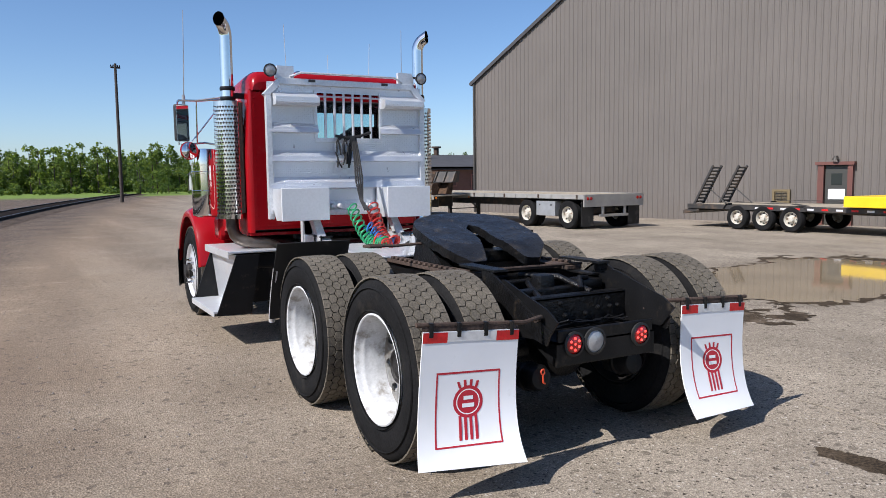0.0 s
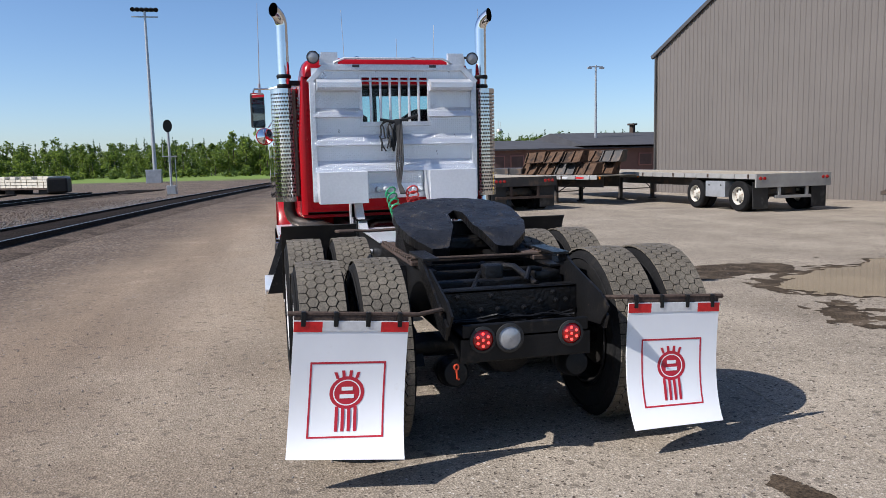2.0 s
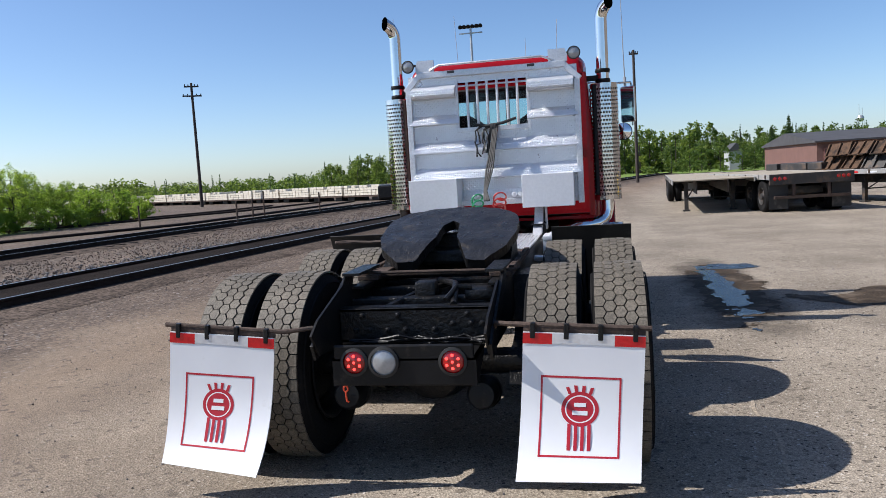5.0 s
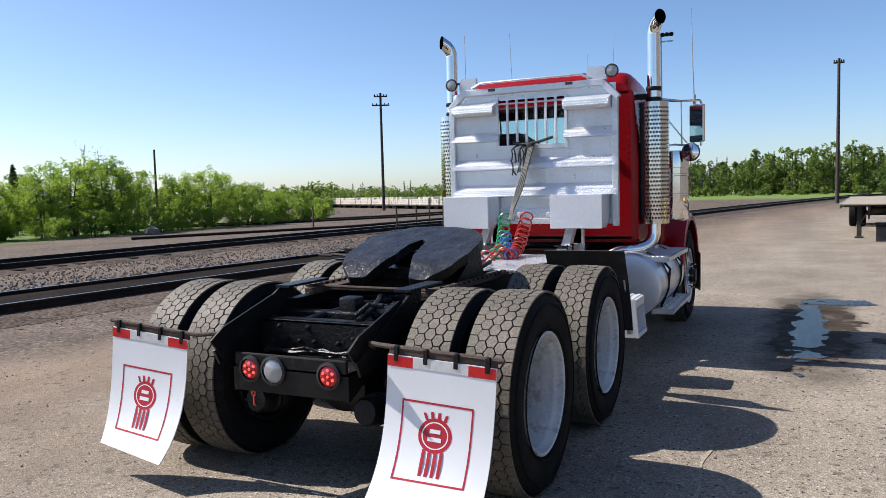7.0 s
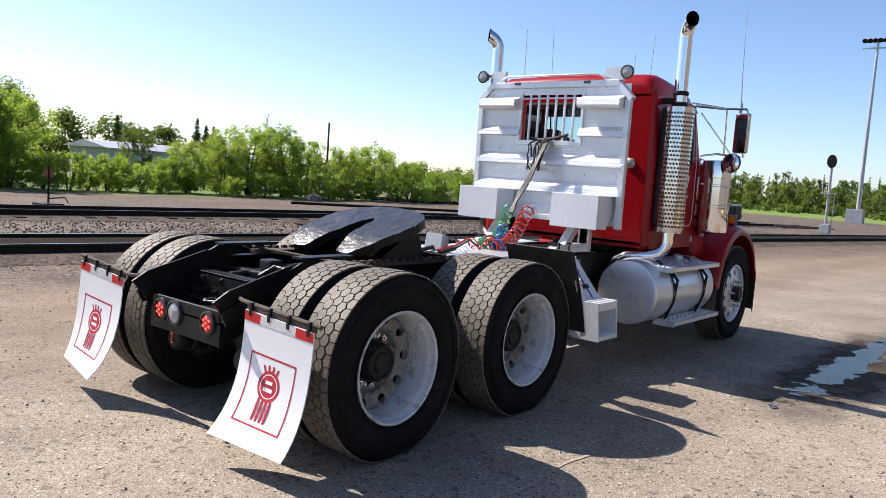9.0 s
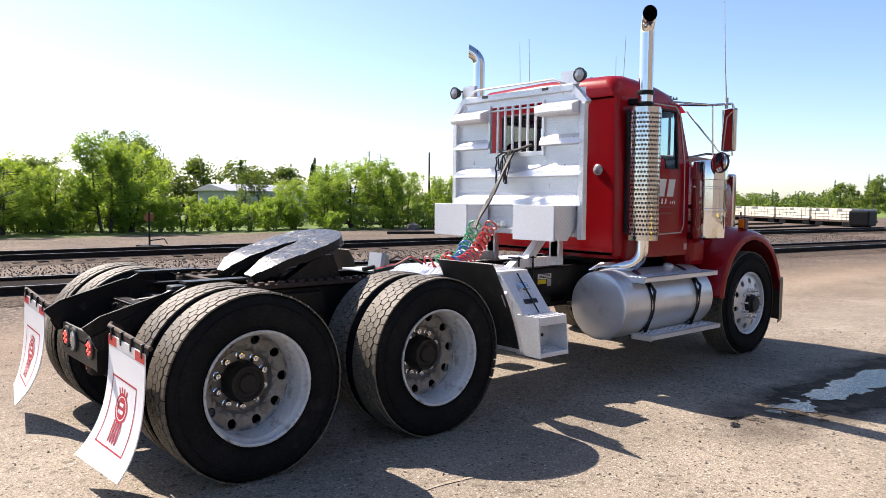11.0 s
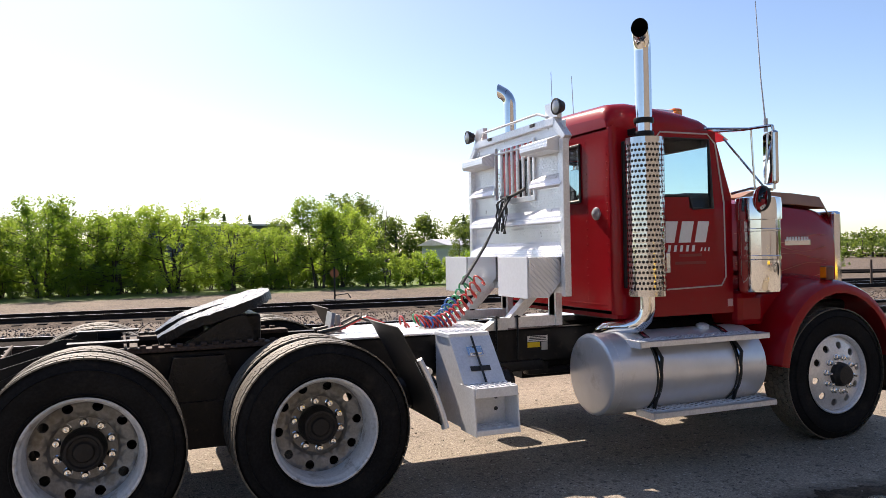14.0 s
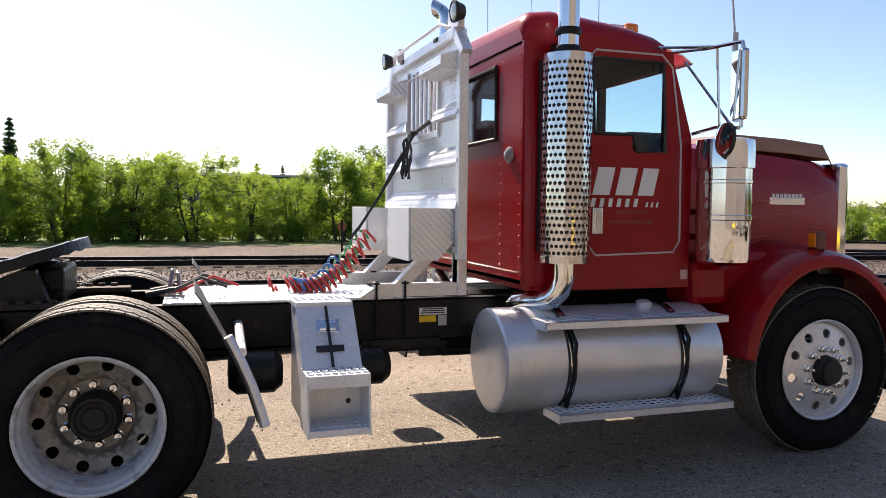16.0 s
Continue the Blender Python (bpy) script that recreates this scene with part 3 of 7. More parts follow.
# far house, water tower
house = thing("house", "small grey house among the trees", "house")
b = Build()
b.box((17, 96, 0), (18.6, 100, 2.3))
part("wall", b, material("pale grey siding", (0.35, 0.36, 0.38), 0.7), house)
b = Build()
b.prism([(16.8, 2.3), (17.8, 3.3), (18.8, 2.3)], "y", 95.7, 100.3)
part("roof", b, ROOFDARK, house)
tower = thing("water_tower", "distant pale water tower on legs", "water tower")
b = Build()
b.lathe([(0.05, 7.9), (0.6, 8.1), (0.85, 8.7), (0.6, 9.3), (0.05, 9.5)], (61, 190, 0), (0, 0, 1), 14)
part("tank", b, GALV, tower)
for dx, dy in ((-1, -1), (1, -1), (1, 1), (-1, 1)):
    b = Build()
    b.tube([(61 + dx * 0.9, 190 + dy * 0.9, 0), (61 + dx * 0.55, 190 + dy * 0.55, 8.6)], 0.06, 6)
    part("leg", b, GALV, tower)

for dx, top in ((-0.3, 12.0), (0.4, 11.2)):
    b = Build()
    b.tube([(61 + dx, 190, 9.2), (61 + dx, 190, top)], 0.05, 5)
    part("antenna", b, GALV, tower)

# sheds behind the trees
back1 = thing("blue_shed", "dark blue-grey shed behind the shrubs", "shed")
b = Build()
b.box((-56, -0.6, 0), (-48, 10.6, 3.55))
part("wall", b, material("slate blue cladding", (0.06, 0.075, 0.1), 0.5, 0, 0.1, 1), back1)
b = Build()
b.prism([(-0.9, 3.55), (10.9, 3.55), (10.9, 3.66), (-0.9, 3.74)], "x", -56.3, -47.6)
part("roof", b, GALV, back1)
back2 = thing("grey_shed", "long pale grey shed behind the shrubs", "shed")
b = Build()
b.box((-52, 22, 0), (-46, 34, 2.0))
part("wall", b, material("pale cladding", (0.4, 0.42, 0.44), 0.6), back2)
b = Build()
b.prism([(-52.3, 2.0), (-49, 2.5), (-45.7, 2.0)], "y", 21.6, 34.4)
part("roof", b, GALV, back2)

# puddles: still water in shallow dark hollows
WATER = material("still puddle water", (0.23, 0.18, 0.115), 0.05, 0, 0.2, 0.6, spec=0.22)
SHEEN = material("thin water over dark asphalt", (0.02, 0.018, 0.015), 0.05, 0, 0.3, 3, bump=0.6, bump_scale=70, bump_dist=0.006, spec=1.0)
WET = material("wet dark ground", (0.05, 0.037, 0.025), 0.75, 0, 0.4, 2, fine=0.5, bump=1.0, bump_scale=60, spec=0.12, dirt=(0.12, 0.092, 0.066), dirt_amount=0.25, dirt_scale=4)


def fray(x, y, seed, amp, scale):
    p = Vector((x * scale + seed, y * scale - seed, seed))
    return amp * (noise.noise(p) + 0.6 * noise.noise(p * 2.7) + 0.4 * noise.noise(p * 7.0) + 0.3 * noise.noise(p * 17.0) + 0.22 * noise.noise(p * 41.0))


def pool(cx, cy, rx, ry, turn, z, grow, step, seed, amp=0.35, scale=0.6):
    """The part of a sheet in which a frayed, oval hollow lies deeper than a level."""
    c, sn = math.cos(radians(turn)), math.sin(radians(turn))

    def depth(u, v):
        x, y = cx + c * u - sn * v, cy + sn * u + c * v
        return 1 + grow - math.hypot(u / rx, v / ry) + fray(x, y, seed, amp, scale)
    b = Build()
    nu, nv = int(2 * rx * 1.7 / step), int(2 * ry * 1.9 / step)
    us = [(-nu / 2 + i) * step for i in range(nu + 1)]
    vs = [(-nv / 2 + i) * step for i in range(nv + 1)]
    f = [[depth(u, v) for u in us] for v in vs]
    for j in range(nv):
        for i in range(nu):
            cell = [(us[i], vs[j], f[j][i]), (us[i + 1], vs[j], f[j][i + 1]), (us[i + 1], vs[j + 1], f[j + 1][i + 1]), (us[i], vs[j + 1], f[j + 1][i])]
            if max(q[2] for q in cell) <= 0:
                continue
            out = []
            for k in range(4):
                a, e = cell[k], cell[(k + 1) % 4]
                if a[2] > 0:
                    out.append(a[:2])
                if (a[2] > 0) != (e[2] > 0):
                    t = a[2] / (a[2] - e[2])
                    out.append((a[0] + (e[0] - a[0]) * t, a[1] + (e[1] - a[1]) * t))
            if len(out) > 2:
                b.add([(cx + c * u - sn * v, cy + sn * u + c * v, z) for u, v in out], [tuple(range(len(out)))])
    return b


for name, spot, wet, water, label in (("puddle", (7.7, 3.55, 3.4, 1.5, 19), 0.06, -0.06, "large shallow muddy puddle on the lot"), ("puddle", (2.44, 5.42, 0.17, 1.95, -1.5), 0.9, -0.1, "narrow wet puddle strip beside the truck"), ("puddle", (2.75, 7.45, 0.42, 0.3, 8), 0.45, 0.0, "small puddle ahead of the truck")):
    big = spot[2] > 1
    if big:
        part("wet_patch", pool(*spot, 0.004, wet, 0.05, 3.0, 0.42, 0.6), WET, None, "dark wet mud round the large shallow puddle", "wet ground", "structure")
    part(name, pool(*spot, 0.008, water, 0.05 if big else 0.012, 3.0, 0.3 if big else 0.55, 0.6 if big else 3.2), WATER if big else SHEEN, None, label, "puddle", "structure")
part("wet_patch", pool(2.5, 5.6, 0.36, 1.7, -1.5, 0.004, 0.1, 0.02, 6.0, 0.45, 2.6), WET, None, "dark wet asphalt round the narrow puddle", "wet ground", "structure")
part("wet_patch", pool(4.6, 5.0, 1.7, 0.5, 8, 0.0055, -0.1, 0.06, 8.0, 0.6, 1.0), WET, None, "damp dark patches on the asphalt", "wet ground", "structure")
part("oil_stain", pool(1.12, -1.45, 0.1, 0.26, 8, 0.004, 0.0, 0.015, 11.0, 0.5, 6.0), WET, None, "dark oil stain on the asphalt", "stain", "structure")

# a long crack in the asphalt
b = Build()
rows = []
random.seed(5)
for i in range(34):
    y = -2.0 + i * 0.09
    x = 1.9 + 0.05 * noise.noise(Vector((y * 2, 0, 0))) + (0.03 * y)
    w = 0.006 + 0.022 * abs(noise.noise(Vector((y * 3, 5, 0))))
    rows.append([(x - w, y, 0.004), (x + w, y, 0.004)])
b.grid(rows)
part("crack", b, material("sandy crack filling", (0.3, 0.25, 0.19), 0.95, 0, 0.2, 9, fine=0.3), None, "sandy filled crack in the asphalt", "crack", "structure")



# ---- poles, masts and signals ----
def pole(x, y, h, r, arms, name="utility_pole", label="tall dark wooden utility pole"):
    root = thing(name, label, "pole", "utility poles", at=(x, y, 0))
    b = Build()
    b.lathe([(r, 0), (r * 0.7, h)], (0, 0, 0), (0, 0, 1), 10, True)
    part("shaft", b, POLEWOOD, root)
    for z, half, turn in arms:
        b = Build()
        m = pose(0, 0, z, 0, 0, turn)
        b.box((-half, -0.05, -0.06), (half, 0.05, 0.06), 0, m)
        a = part("crossarm", b, POLEWOOD, root)
        for k in (-0.9, -0.45, 0.45, 0.9):
            b = Build()
            b.lathe([(0.03, 0.06), (0.05, 0.12), (0.03, 0.2)], m @ Vector((k * half, 0, 0)), (0, 0, 1), 6, True)
            part("insulator", b, BLACK, a)
    return root


pole(-33.1, 56.9, 10.7, 0.15, ((10.4, 0.6, 30), (9.6, 0.8, 30), (9.2, 0.5, 120)))
pole(4.05, 58.6, 10.4, 0.14, ((10.1, 0.35, 10),))
pole(-30, 27, 4.3, 0.07, ())

mast = thing("light_mast", "tall steel floodlight mast with a lamp bar", "light mast", at=(-11.3, 75, 0))
b = Build()
b.lathe([(0.2, 0), (0.11, 16.6)], (0, 0, 0), (0, 0, 1), 10, True)
part("shaft", b, GALV, mast)
b = Build()
b.box((-1.2, -0.06, 15.8), (1.2, 0.06, 15.92))
b.box((-1.2, -0.06, 16.35), (1.2, 0.06, 16.45))
part("lamp_bar", b, GALV, mast)
for i in range(6):
    b = Build()
    b.lathe([(0.1, 0), (0.22, 0.2), (0.23, 0.26)], (-1.05 + i * 0.42, 0.02, 16.65), (0, -0.8, -0.6), 10, True)
    part("floodlight", b, BLACK, mast)
b = Build()
b.box((-0.7, -1.4, 0), (0.7, -0.4, 1.3), 0.02)
part("cabinet", b, GALV, mast, "grey steel control cabinet")

sig = thing("railway_signal", "black round railway signal on a grey post", "railway signal", at=(-6.34, 42, 0))
b = Build()
b.cyl((0, 0, 0), (0, 0, 4.0), 0.07, 8)
part("post", b, GALV, sig)
b = Build()
b.prism([(0.25 * math.sin(0.314 * k), 3.9 + 0.36 * math.cos(0.314 * k)) for k in range(20)], "y", -0.1, -0.06)
b.prism([(-0.13, 3.6), (0.13, 3.6), (0.13, 4.2), (-0.13, 4.2)], "y", -0.055, 0.15)
part("target", b, BLACK, sig)
b = Build()
b.tube([(-0.35, 0, 2.2), (-0.35, 0, 2.9)], 0.02, 6)
b.box((-0.4, -0.15, 2.15), (0.4, 0.15, 2.2))
b.tube([(0.3, 0, 0), (0.3, 0, 2.2)], 0.02, 6)
part("ladder", b, GALV, sig)
b = Build()
b.box((-0.25, -0.2, 0), (0.25, 0.2, 0.5), 0.02)
part("base", b, GALV, sig)

lampmast = thing("yard_lamp", "slim yard lamp post with a short lamp arm", "lamp post", at=(25.4, 53.4, 0))
b = Build()
b.lathe([(0.13, 0), (0.08, 8.9)], (0, 0, 0), (0, 0, 1), 8, True)
part("post", b, GALV, lampmast)
b = Build()
b.box((-0.6, -0.05, 8.75), (0.6, 0.05, 8.83))
b.box((-0.7, -0.1, 8.62), (-0.35, 0.1, 8.75))
b.box((0.35, -0.1, 8.62), (0.7, 0.1, 8.75))
part("lamp_head", b, GALV, lampmast)

switch = thing("switch_stand", "track switch stand with an orange target", "switch stand", at=(-18.0, 6.2, 0))
b = Build()
b.cyl((0, 0, 0), (0, 0, 1.15), 0.03, 8)
part("post", b, BLACK, switch)
b = Build()
b.box((-0.3, -0.3, 0), (0.3, 0.3, 0.12))
b.tube([(0, 0, 0.25), (0.1, 0.4, 0.3), (0.1, 0.5, 0.15)], 0.02, 6)
part("base", b, BLACK, switch)
b = Build()
b.lathe([(0.14, -0.01), (0.14, 0.01)], (0, 0, 0.95), (0.9, -0.4, 0), 16, True)
part("target", b, material("faded orange target", (0.3, 0.1, 0.03), 0.6), switch)

for x, y, h in ((-19.4, 26.7, 1.0), (-15.2, 29.5, 1.0), (-12.2, 30.5, 1.1), (-16, 32.5, 1.3), (-13.5, 24.5, 1.0)):
    b = Build()
    b.cyl((x, y, 0), (x, y, h), 0.04, 6)
    part("marker_post", b, RUST, None, "rusty steel marker post in the yard", "post", "", "marker posts")

# row of pale loaded railway wagons far across the yard
PALE = material("pale concrete ties", (0.6, 0.56, 0.47), 0.8, 0, 0.15, 2)
wp, wq = Vector((-14.0, 49.0, 0)), Vector((-80, 96, 0))
wd = (wq - wp).normalized()
wt = math.degrees(math.atan2(wd.y, wd.x))
rw = random.Random(41)
for i in range(17):
    o = wp + wd * (2.0 + i * 4.6)
    w = thing("flat_wagon", "flat railway wagon stacked with pale ties", "railway wagon", "wagons", (o.x, o.y, 0), wt)
    b = Build()
    b.box((-2.2, -0.9, 0.3), (2.2, 0.9, 0.42))
    part("deck", b, RUST, w)
    for x in (-1.5, 1.5):
        b = Build()
        b.box((x - 0.45, -0.7, 0.0), (x + 0.45, 0.7, 0.3), 0.05)
        part("bogie", b, BLACK, w)
    b = Build()
    for x in range(9):
        top = 4 if rw.random() < 0.75 else 3
        for z in range(top):
            o = rw.uniform(-0.03, 0.03)
            b.box((-2.18 + x * 0.485 + o, -0.85, 0.43 + z * 0.185), (-1.75 + x * 0.485 + o, 0.85, 0.585 + z * 0.185))
    tagged(part("load", b, PALE, w, "stacked pale ties"), kind="stuff")
b = Build()
b.box((-14.4, 47.9, 0.1), (-13.2, 49.2, 1.05), 0.1)
part("end_wagon", b, BLACK, None, "dark wagon end with couplings at the end of the row", "railway wagon")


# ---- trees ----
def leaf_cloud(b, centre, radius, count, size, rng, flat=1.0):
    cx, cy, cz = centre
    for _ in range(count):
        d = Vector((rng.gauss(0, 1), rng.gauss(0, 1), rng.gauss(0, 1))).normalized() * (rng.random() ** 0.45)
        p = Vector((cx + d.x * radius, cy + d.y * radius, cz + d.z * radius * flat))
        u = Vector((rng.gauss(0, 1), rng.gauss(0, 1), rng.gauss(0, 0.6))).normalized()
        w = u.orthogonal().normalized()
        w = (w * math.cos(rng.random() * 6) + u.cross(w) * math.sin(rng.random() * 6)).normalized()
        s = size * rng.uniform(0.6, 1.3)
        b.add([p - u * s * 0.9, p + w * s * 0.42, p + u * s * 0.9, p - w * s * 0.42], [(0, 1, 2, 3)])


def make_tree(name, label, h, spread, trunks, limbs, leaves, size, seed, leafmat, low=0.12, group="trees beyond the tracks", clump=0.075):
    """Several bent trunks, limbs that rise outwards and twigs with tufts of leaves."""
    rng = random.Random(seed)
    root = thing(name, label, "tree" if name == "tree" else "bush", group)
    wood, crown = Build(), Build()
    tufts = []
    for t in range(trunks):
        a = 6.28 * (t + rng.random() * 0.6) / trunks
        lean = rng.uniform(0.12, 0.34) if trunks > 1 else 0.05
        top = Vector((math.cos(a) * lean * spread * 1.5, math.sin(a) * lean * spread * 1.5, h * rng.uniform(0.86, 1.03)))
        base = Vector((math.cos(a) * 0.05 * h, math.sin(a) * 0.05 * h, 0))
        mid = base.lerp(top, 0.45) + Vector((rng.gauss(0, 0.05), rng.gauss(0, 0.05), 0)) * h
        path = [base, base.lerp(mid, 0.5), mid, mid.lerp(top, 0.5), top]
        wood.tube(path, [0.02 * h, 0.016 * h, 0.012 * h, 0.007 * h, 0.0025 * h], 6)
        tufts.append((top, clump * h))
        n = limbs // trunks
        for k in range(n):
            f = low + (0.97 - low) * (k + rng.random()) / n
            p = path[min(3, int(f * 4))].lerp(path[min(4, int(f * 4) + 1)], (f * 4) % 1)
            ang = a + rng.gauss(0, 1.3)
            reach = spread * (0.3 + 0.7 * math.sin(math.pi * min(0.95, 0.2 + f * 0.72))) * rng.uniform(0.4, 1.05)
            q = p + Vector((math.cos(ang) * reach, math.sin(ang) * reach, rng.uniform(0.1, 0.5) * reach))
            if q.z > h:
                q.z = h * rng.uniform(0.9, 1.02)
            elbow = p.lerp(q, 0.5) + Vector((0, 0, -0.02 * h))
            wood.tube([p, elbow, q], [0.006 * h, 0.004 * h, 0.0012 * h], 4, False)
            for w in range(4):
                g = 0.35 + 0.65 * (w + rng.random()) / 4
                c = p.lerp(elbow, g * 2) if g < 0.5 else elbow.lerp(q, g * 2 - 1)
                tufts.append((c + Vector((rng.gauss(0, 0.04), rng.gauss(0, 0.04), abs(rng.gauss(0, 0.05)))) * h, clump * h * rng.uniform(0.55, 1.2)))
    each = leaves // len(tufts)
    for q, r in tufts:
        leaf_cloud(crown, q, r, each, size, rng, rng.uniform(0.8, 1.5))
    part("trunk", wood, BARK, root)
    part("crown", crown, leafmat, root)
    return root


def make_conifer(name, label, h, spread, seed):
    rng = random.Random(seed)
    root = thing(name, label, "tree", "conifers")
    wood, crown = Build(), Build()
    wood.tube([(0, 0, 0), (0.02 * h, 0, h * 0.5), (0, 0, h)], [0.02 * h, 0.012 * h, 0.002 * h], 6)
    n = 30
    for i in range(n):
        z = h * (0.1 + 0.89 * i / n) + rng.uniform(-0.01, 0.01) * h
        r = spread * (1 - (i / n)) ** 0.9 + 0.006 * h
        for k in range(9):
            a = rng.random() * 6.28
            e = Vector((math.cos(a) * r * rng.uniform(0.6, 1.1), math.sin(a) * r * rng.uniform(0.6, 1.1), z - r * rng.uniform(0.05, 0.4)))
            for j in range(7):
                p = Vector((0, 0, z)).lerp(e, (j + 1) / 7)
                leaf_cloud(crown, p, 0.045 * h * (1 - 0.75 * i / n), 3, 0.022 * h * (1 - 0.4 * i / n), rng, 0.8)
    part("trunk", wood, BARK, root)
    part("crown", crown, NEEDLE, root)
    return root


SHRUB = "leafy green shrub tree with several thin dark trunks"
protos = [make_tree("tree", SHRUB, 3.1, 1.75, 4, 64, 16000, 0.056, 11, LEAF, 0.06),
          make_tree("tree", SHRUB, 3.1, 1.5, 3, 60, 14500, 0.056, 12, LEAF, 0.04),
          make_tree("tree", SHRUB, 3.1, 1.95, 5, 70, 17000, 0.056, 13, LEAF, 0.1),
          make_tree("tree", "tall broadleaf tree in fresh green leaf", 3.1, 1.15, 2, 56, 12000, 0.056, 14, LEAF, 0.12)]
old_tree = make_tree("tree", "darker broadleaf tree behind the shrubs", 4.6, 1.5, 2, 46, 6500, 0.09, 15, LEAF_DARK, 0.2)
bare = make_tree("tree", "thin tree with few young leaves above the shrubs", 4.6, 0.75, 2, 26, 420, 0.04, 18, LEAF_DARK, 0.5, clump=0.03)
bush = make_tree("bush", "low dense green bush beside the tracks", 1.2, 0.85, 5, 30, 4200, 0.05, 17, LEAF, 0.02, "bushes beyond the tracks", 0.12)
pine = make_conifer("conifer", "tall dark pointed conifer tree", 5.6, 1.05, 21)
rng = random.Random(3)
first = set()


def plant(proto, x, y, s, turn=None):
    m = pose(x, y, -0.03, 0, 0, rng.uniform(0, 360) if turn is None else turn) @ Matrix.Diagonal((s, s, s * rng.uniform(0.92, 1.1), 1))
    if proto not in first:
        first.add(proto)
        proto.matrix_basis = m
        return proto
    o = copy_thing(proto, pose(0, 0, 0))
    o.matrix_basis = m
    return o


# trees facing the lot: kind, x, y, height in threes of metres
for k, x, y, h in ((2, -29.6, -11.5, 1.2), (0, -29.4, -8.2, 1.12), (2, -29.6, -5.6, 1.14), (0, -29.4, -3.2, 1.16), (1, -30.2, -1.6, 1.06), (2, -29.5, -0.4, 1.08),
                   (2, -29.2, 1.9, 1.14), (2, -29.0, 4.3, 0.98), (3, -28.7, 8.2, 1.22), (0, -29.0, 9.2, 1.12), (1, -29.8, 6.3, 0.92),
                   (0, -28.8, 17.2, 0.72), (1, -28.2, 18.8, 0.9), (2, -28.6, 20.6, 1.05), (0, -27.8, 22.2, 1.0), (1, -28.2, 23.8, 0.86),
                   (0, -27.2, 25.8, 0.8), (2, -27.0, 28.0, 0.86), (0, -26.4, 30.4, 0.76), (1, -26.2, 32.4, 0.62), (0, -26.0, 34.8, 0.56), (2, -25.8, 36.8, 0.46)):
    plant(protos[k], x, y, h)
y = 10.3
while y < 17.5:
    plant(bush, -28.2 + rng.uniform(-0.8, 0.7), y, rng.uniform(0.85, 1.3))
    y += rng.uniform(0.55, 0.95)
y = 18.0
while y < 37:
    plant(bush, -26.2 + rng.uniform(-0.7, 0.7) + max(0, y - 26) * 0.08, y, rng.uniform(0.6, 0.95))
    y += rng.uniform(1.1, 2.0)
y = -12.0
while y < 10:
    plant(bush, -31.0 + rng.uniform(-0.9, 0.9), y, rng.uniform(0.9, 1.4))
    y += rng.uniform(0.6, 1.0)
y = -12.0
while y < 10:
    plant(bush, -28.9 + rng.uniform(-0.5, 0.4), y, rng.uniform(0.4, 0.8))
    y += rng.uniform(0.6, 1.3)
# older trees behind them
for x, y, h in ((-38, -9, 0.9), (-40, -6, 0.86), (-39, -3.2, 0.88), (-41, -0.5, 0.84), (-40, 12.6, 0.98), (-43, 14.4, 1.0), (-45, 9.6, 0.82), (-38, 24.5, 0.7), (-40, 20.5, 0.62)):
    plant(old_tree, x, y, h)
plant(bare, -31.0, 23.8, 0.92)
plant(bare, -44, 16.4, 1.02)
plant(bare, -42, 4.0, 0.8)
for x, y, s in ((-50, -9.0, 1.25), (-49, -10.1, 1.05), (-50, -11.2, 1.2), (-49, -12.4, 1.1), (-50, -0.6, 0.83), (-52, 8.35, 0.8), (-52, 6.5, 0.84), (-56, 27.5, 0.85), (-60, 34.5, 0.8), (-58, 36, 0.95), (-47, 30.5, 0.72), (-33, 20.8, 0.66)):
    plant(pine, x, y, s)


def wood_mass(name, spots, leafmat, label, quads=420, leaf=0.3):
    """A far wood as one mesh of leaf clumps over bare trunks; spots: x, y, height, spread, pointed."""
    b = Build()
    r = random.Random(len(spots))
    for x, y, h, sp, pointed in spots:
        b.tube([(x, y, 0), (x, y, h * 0.8)], [0.02 * h, 0.008 * h], 4, False, k=1)
        if pointed:
            for i in range(26):
                f = i / 26
                a = r.random() * 6.28
                o = sp * 0.35 * (1 - f)
                leaf_cloud(b, (x + math.cos(a) * o, y + math.sin(a) * o, h * (0.06 + 0.93 * f)), sp * (0.85 - 0.8 * f), quads // 26, leaf * (0.75 - 0.35 * f), r, 0.6)
        else:
            for i in range(24):
                a = r.random() * 6.28
                f = r.random()
                d = sp * math.sqrt(r.random()) * math.sin(math.pi * (0.2 + 0.74 * f))
                leaf_cloud(b, (x + math.cos(a) * d, y + math.sin(a) * d, h * (0.06 + 0.9 * f)), sp * r.uniform(0.18, 0.36), quads // 24, leaf, r, 1.1)
    tagged(part(name, b, [leafmat, BARK], None, label, "woods"), kind="stuff")


def wood_line(count, x0, x1, y0, y1, depth, h0, h1, sp, pines):
    out = []
    for i in range(count):
        f = (i + rng.random()) / count
        out.append((x0 + (x1 - x0) * f, y0 + (y1 - y0) * f + rng.uniform(0, depth), rng.uniform(h0, h1), sp * rng.uniform(0.8, 1.2), rng.random() < pines))
    return out


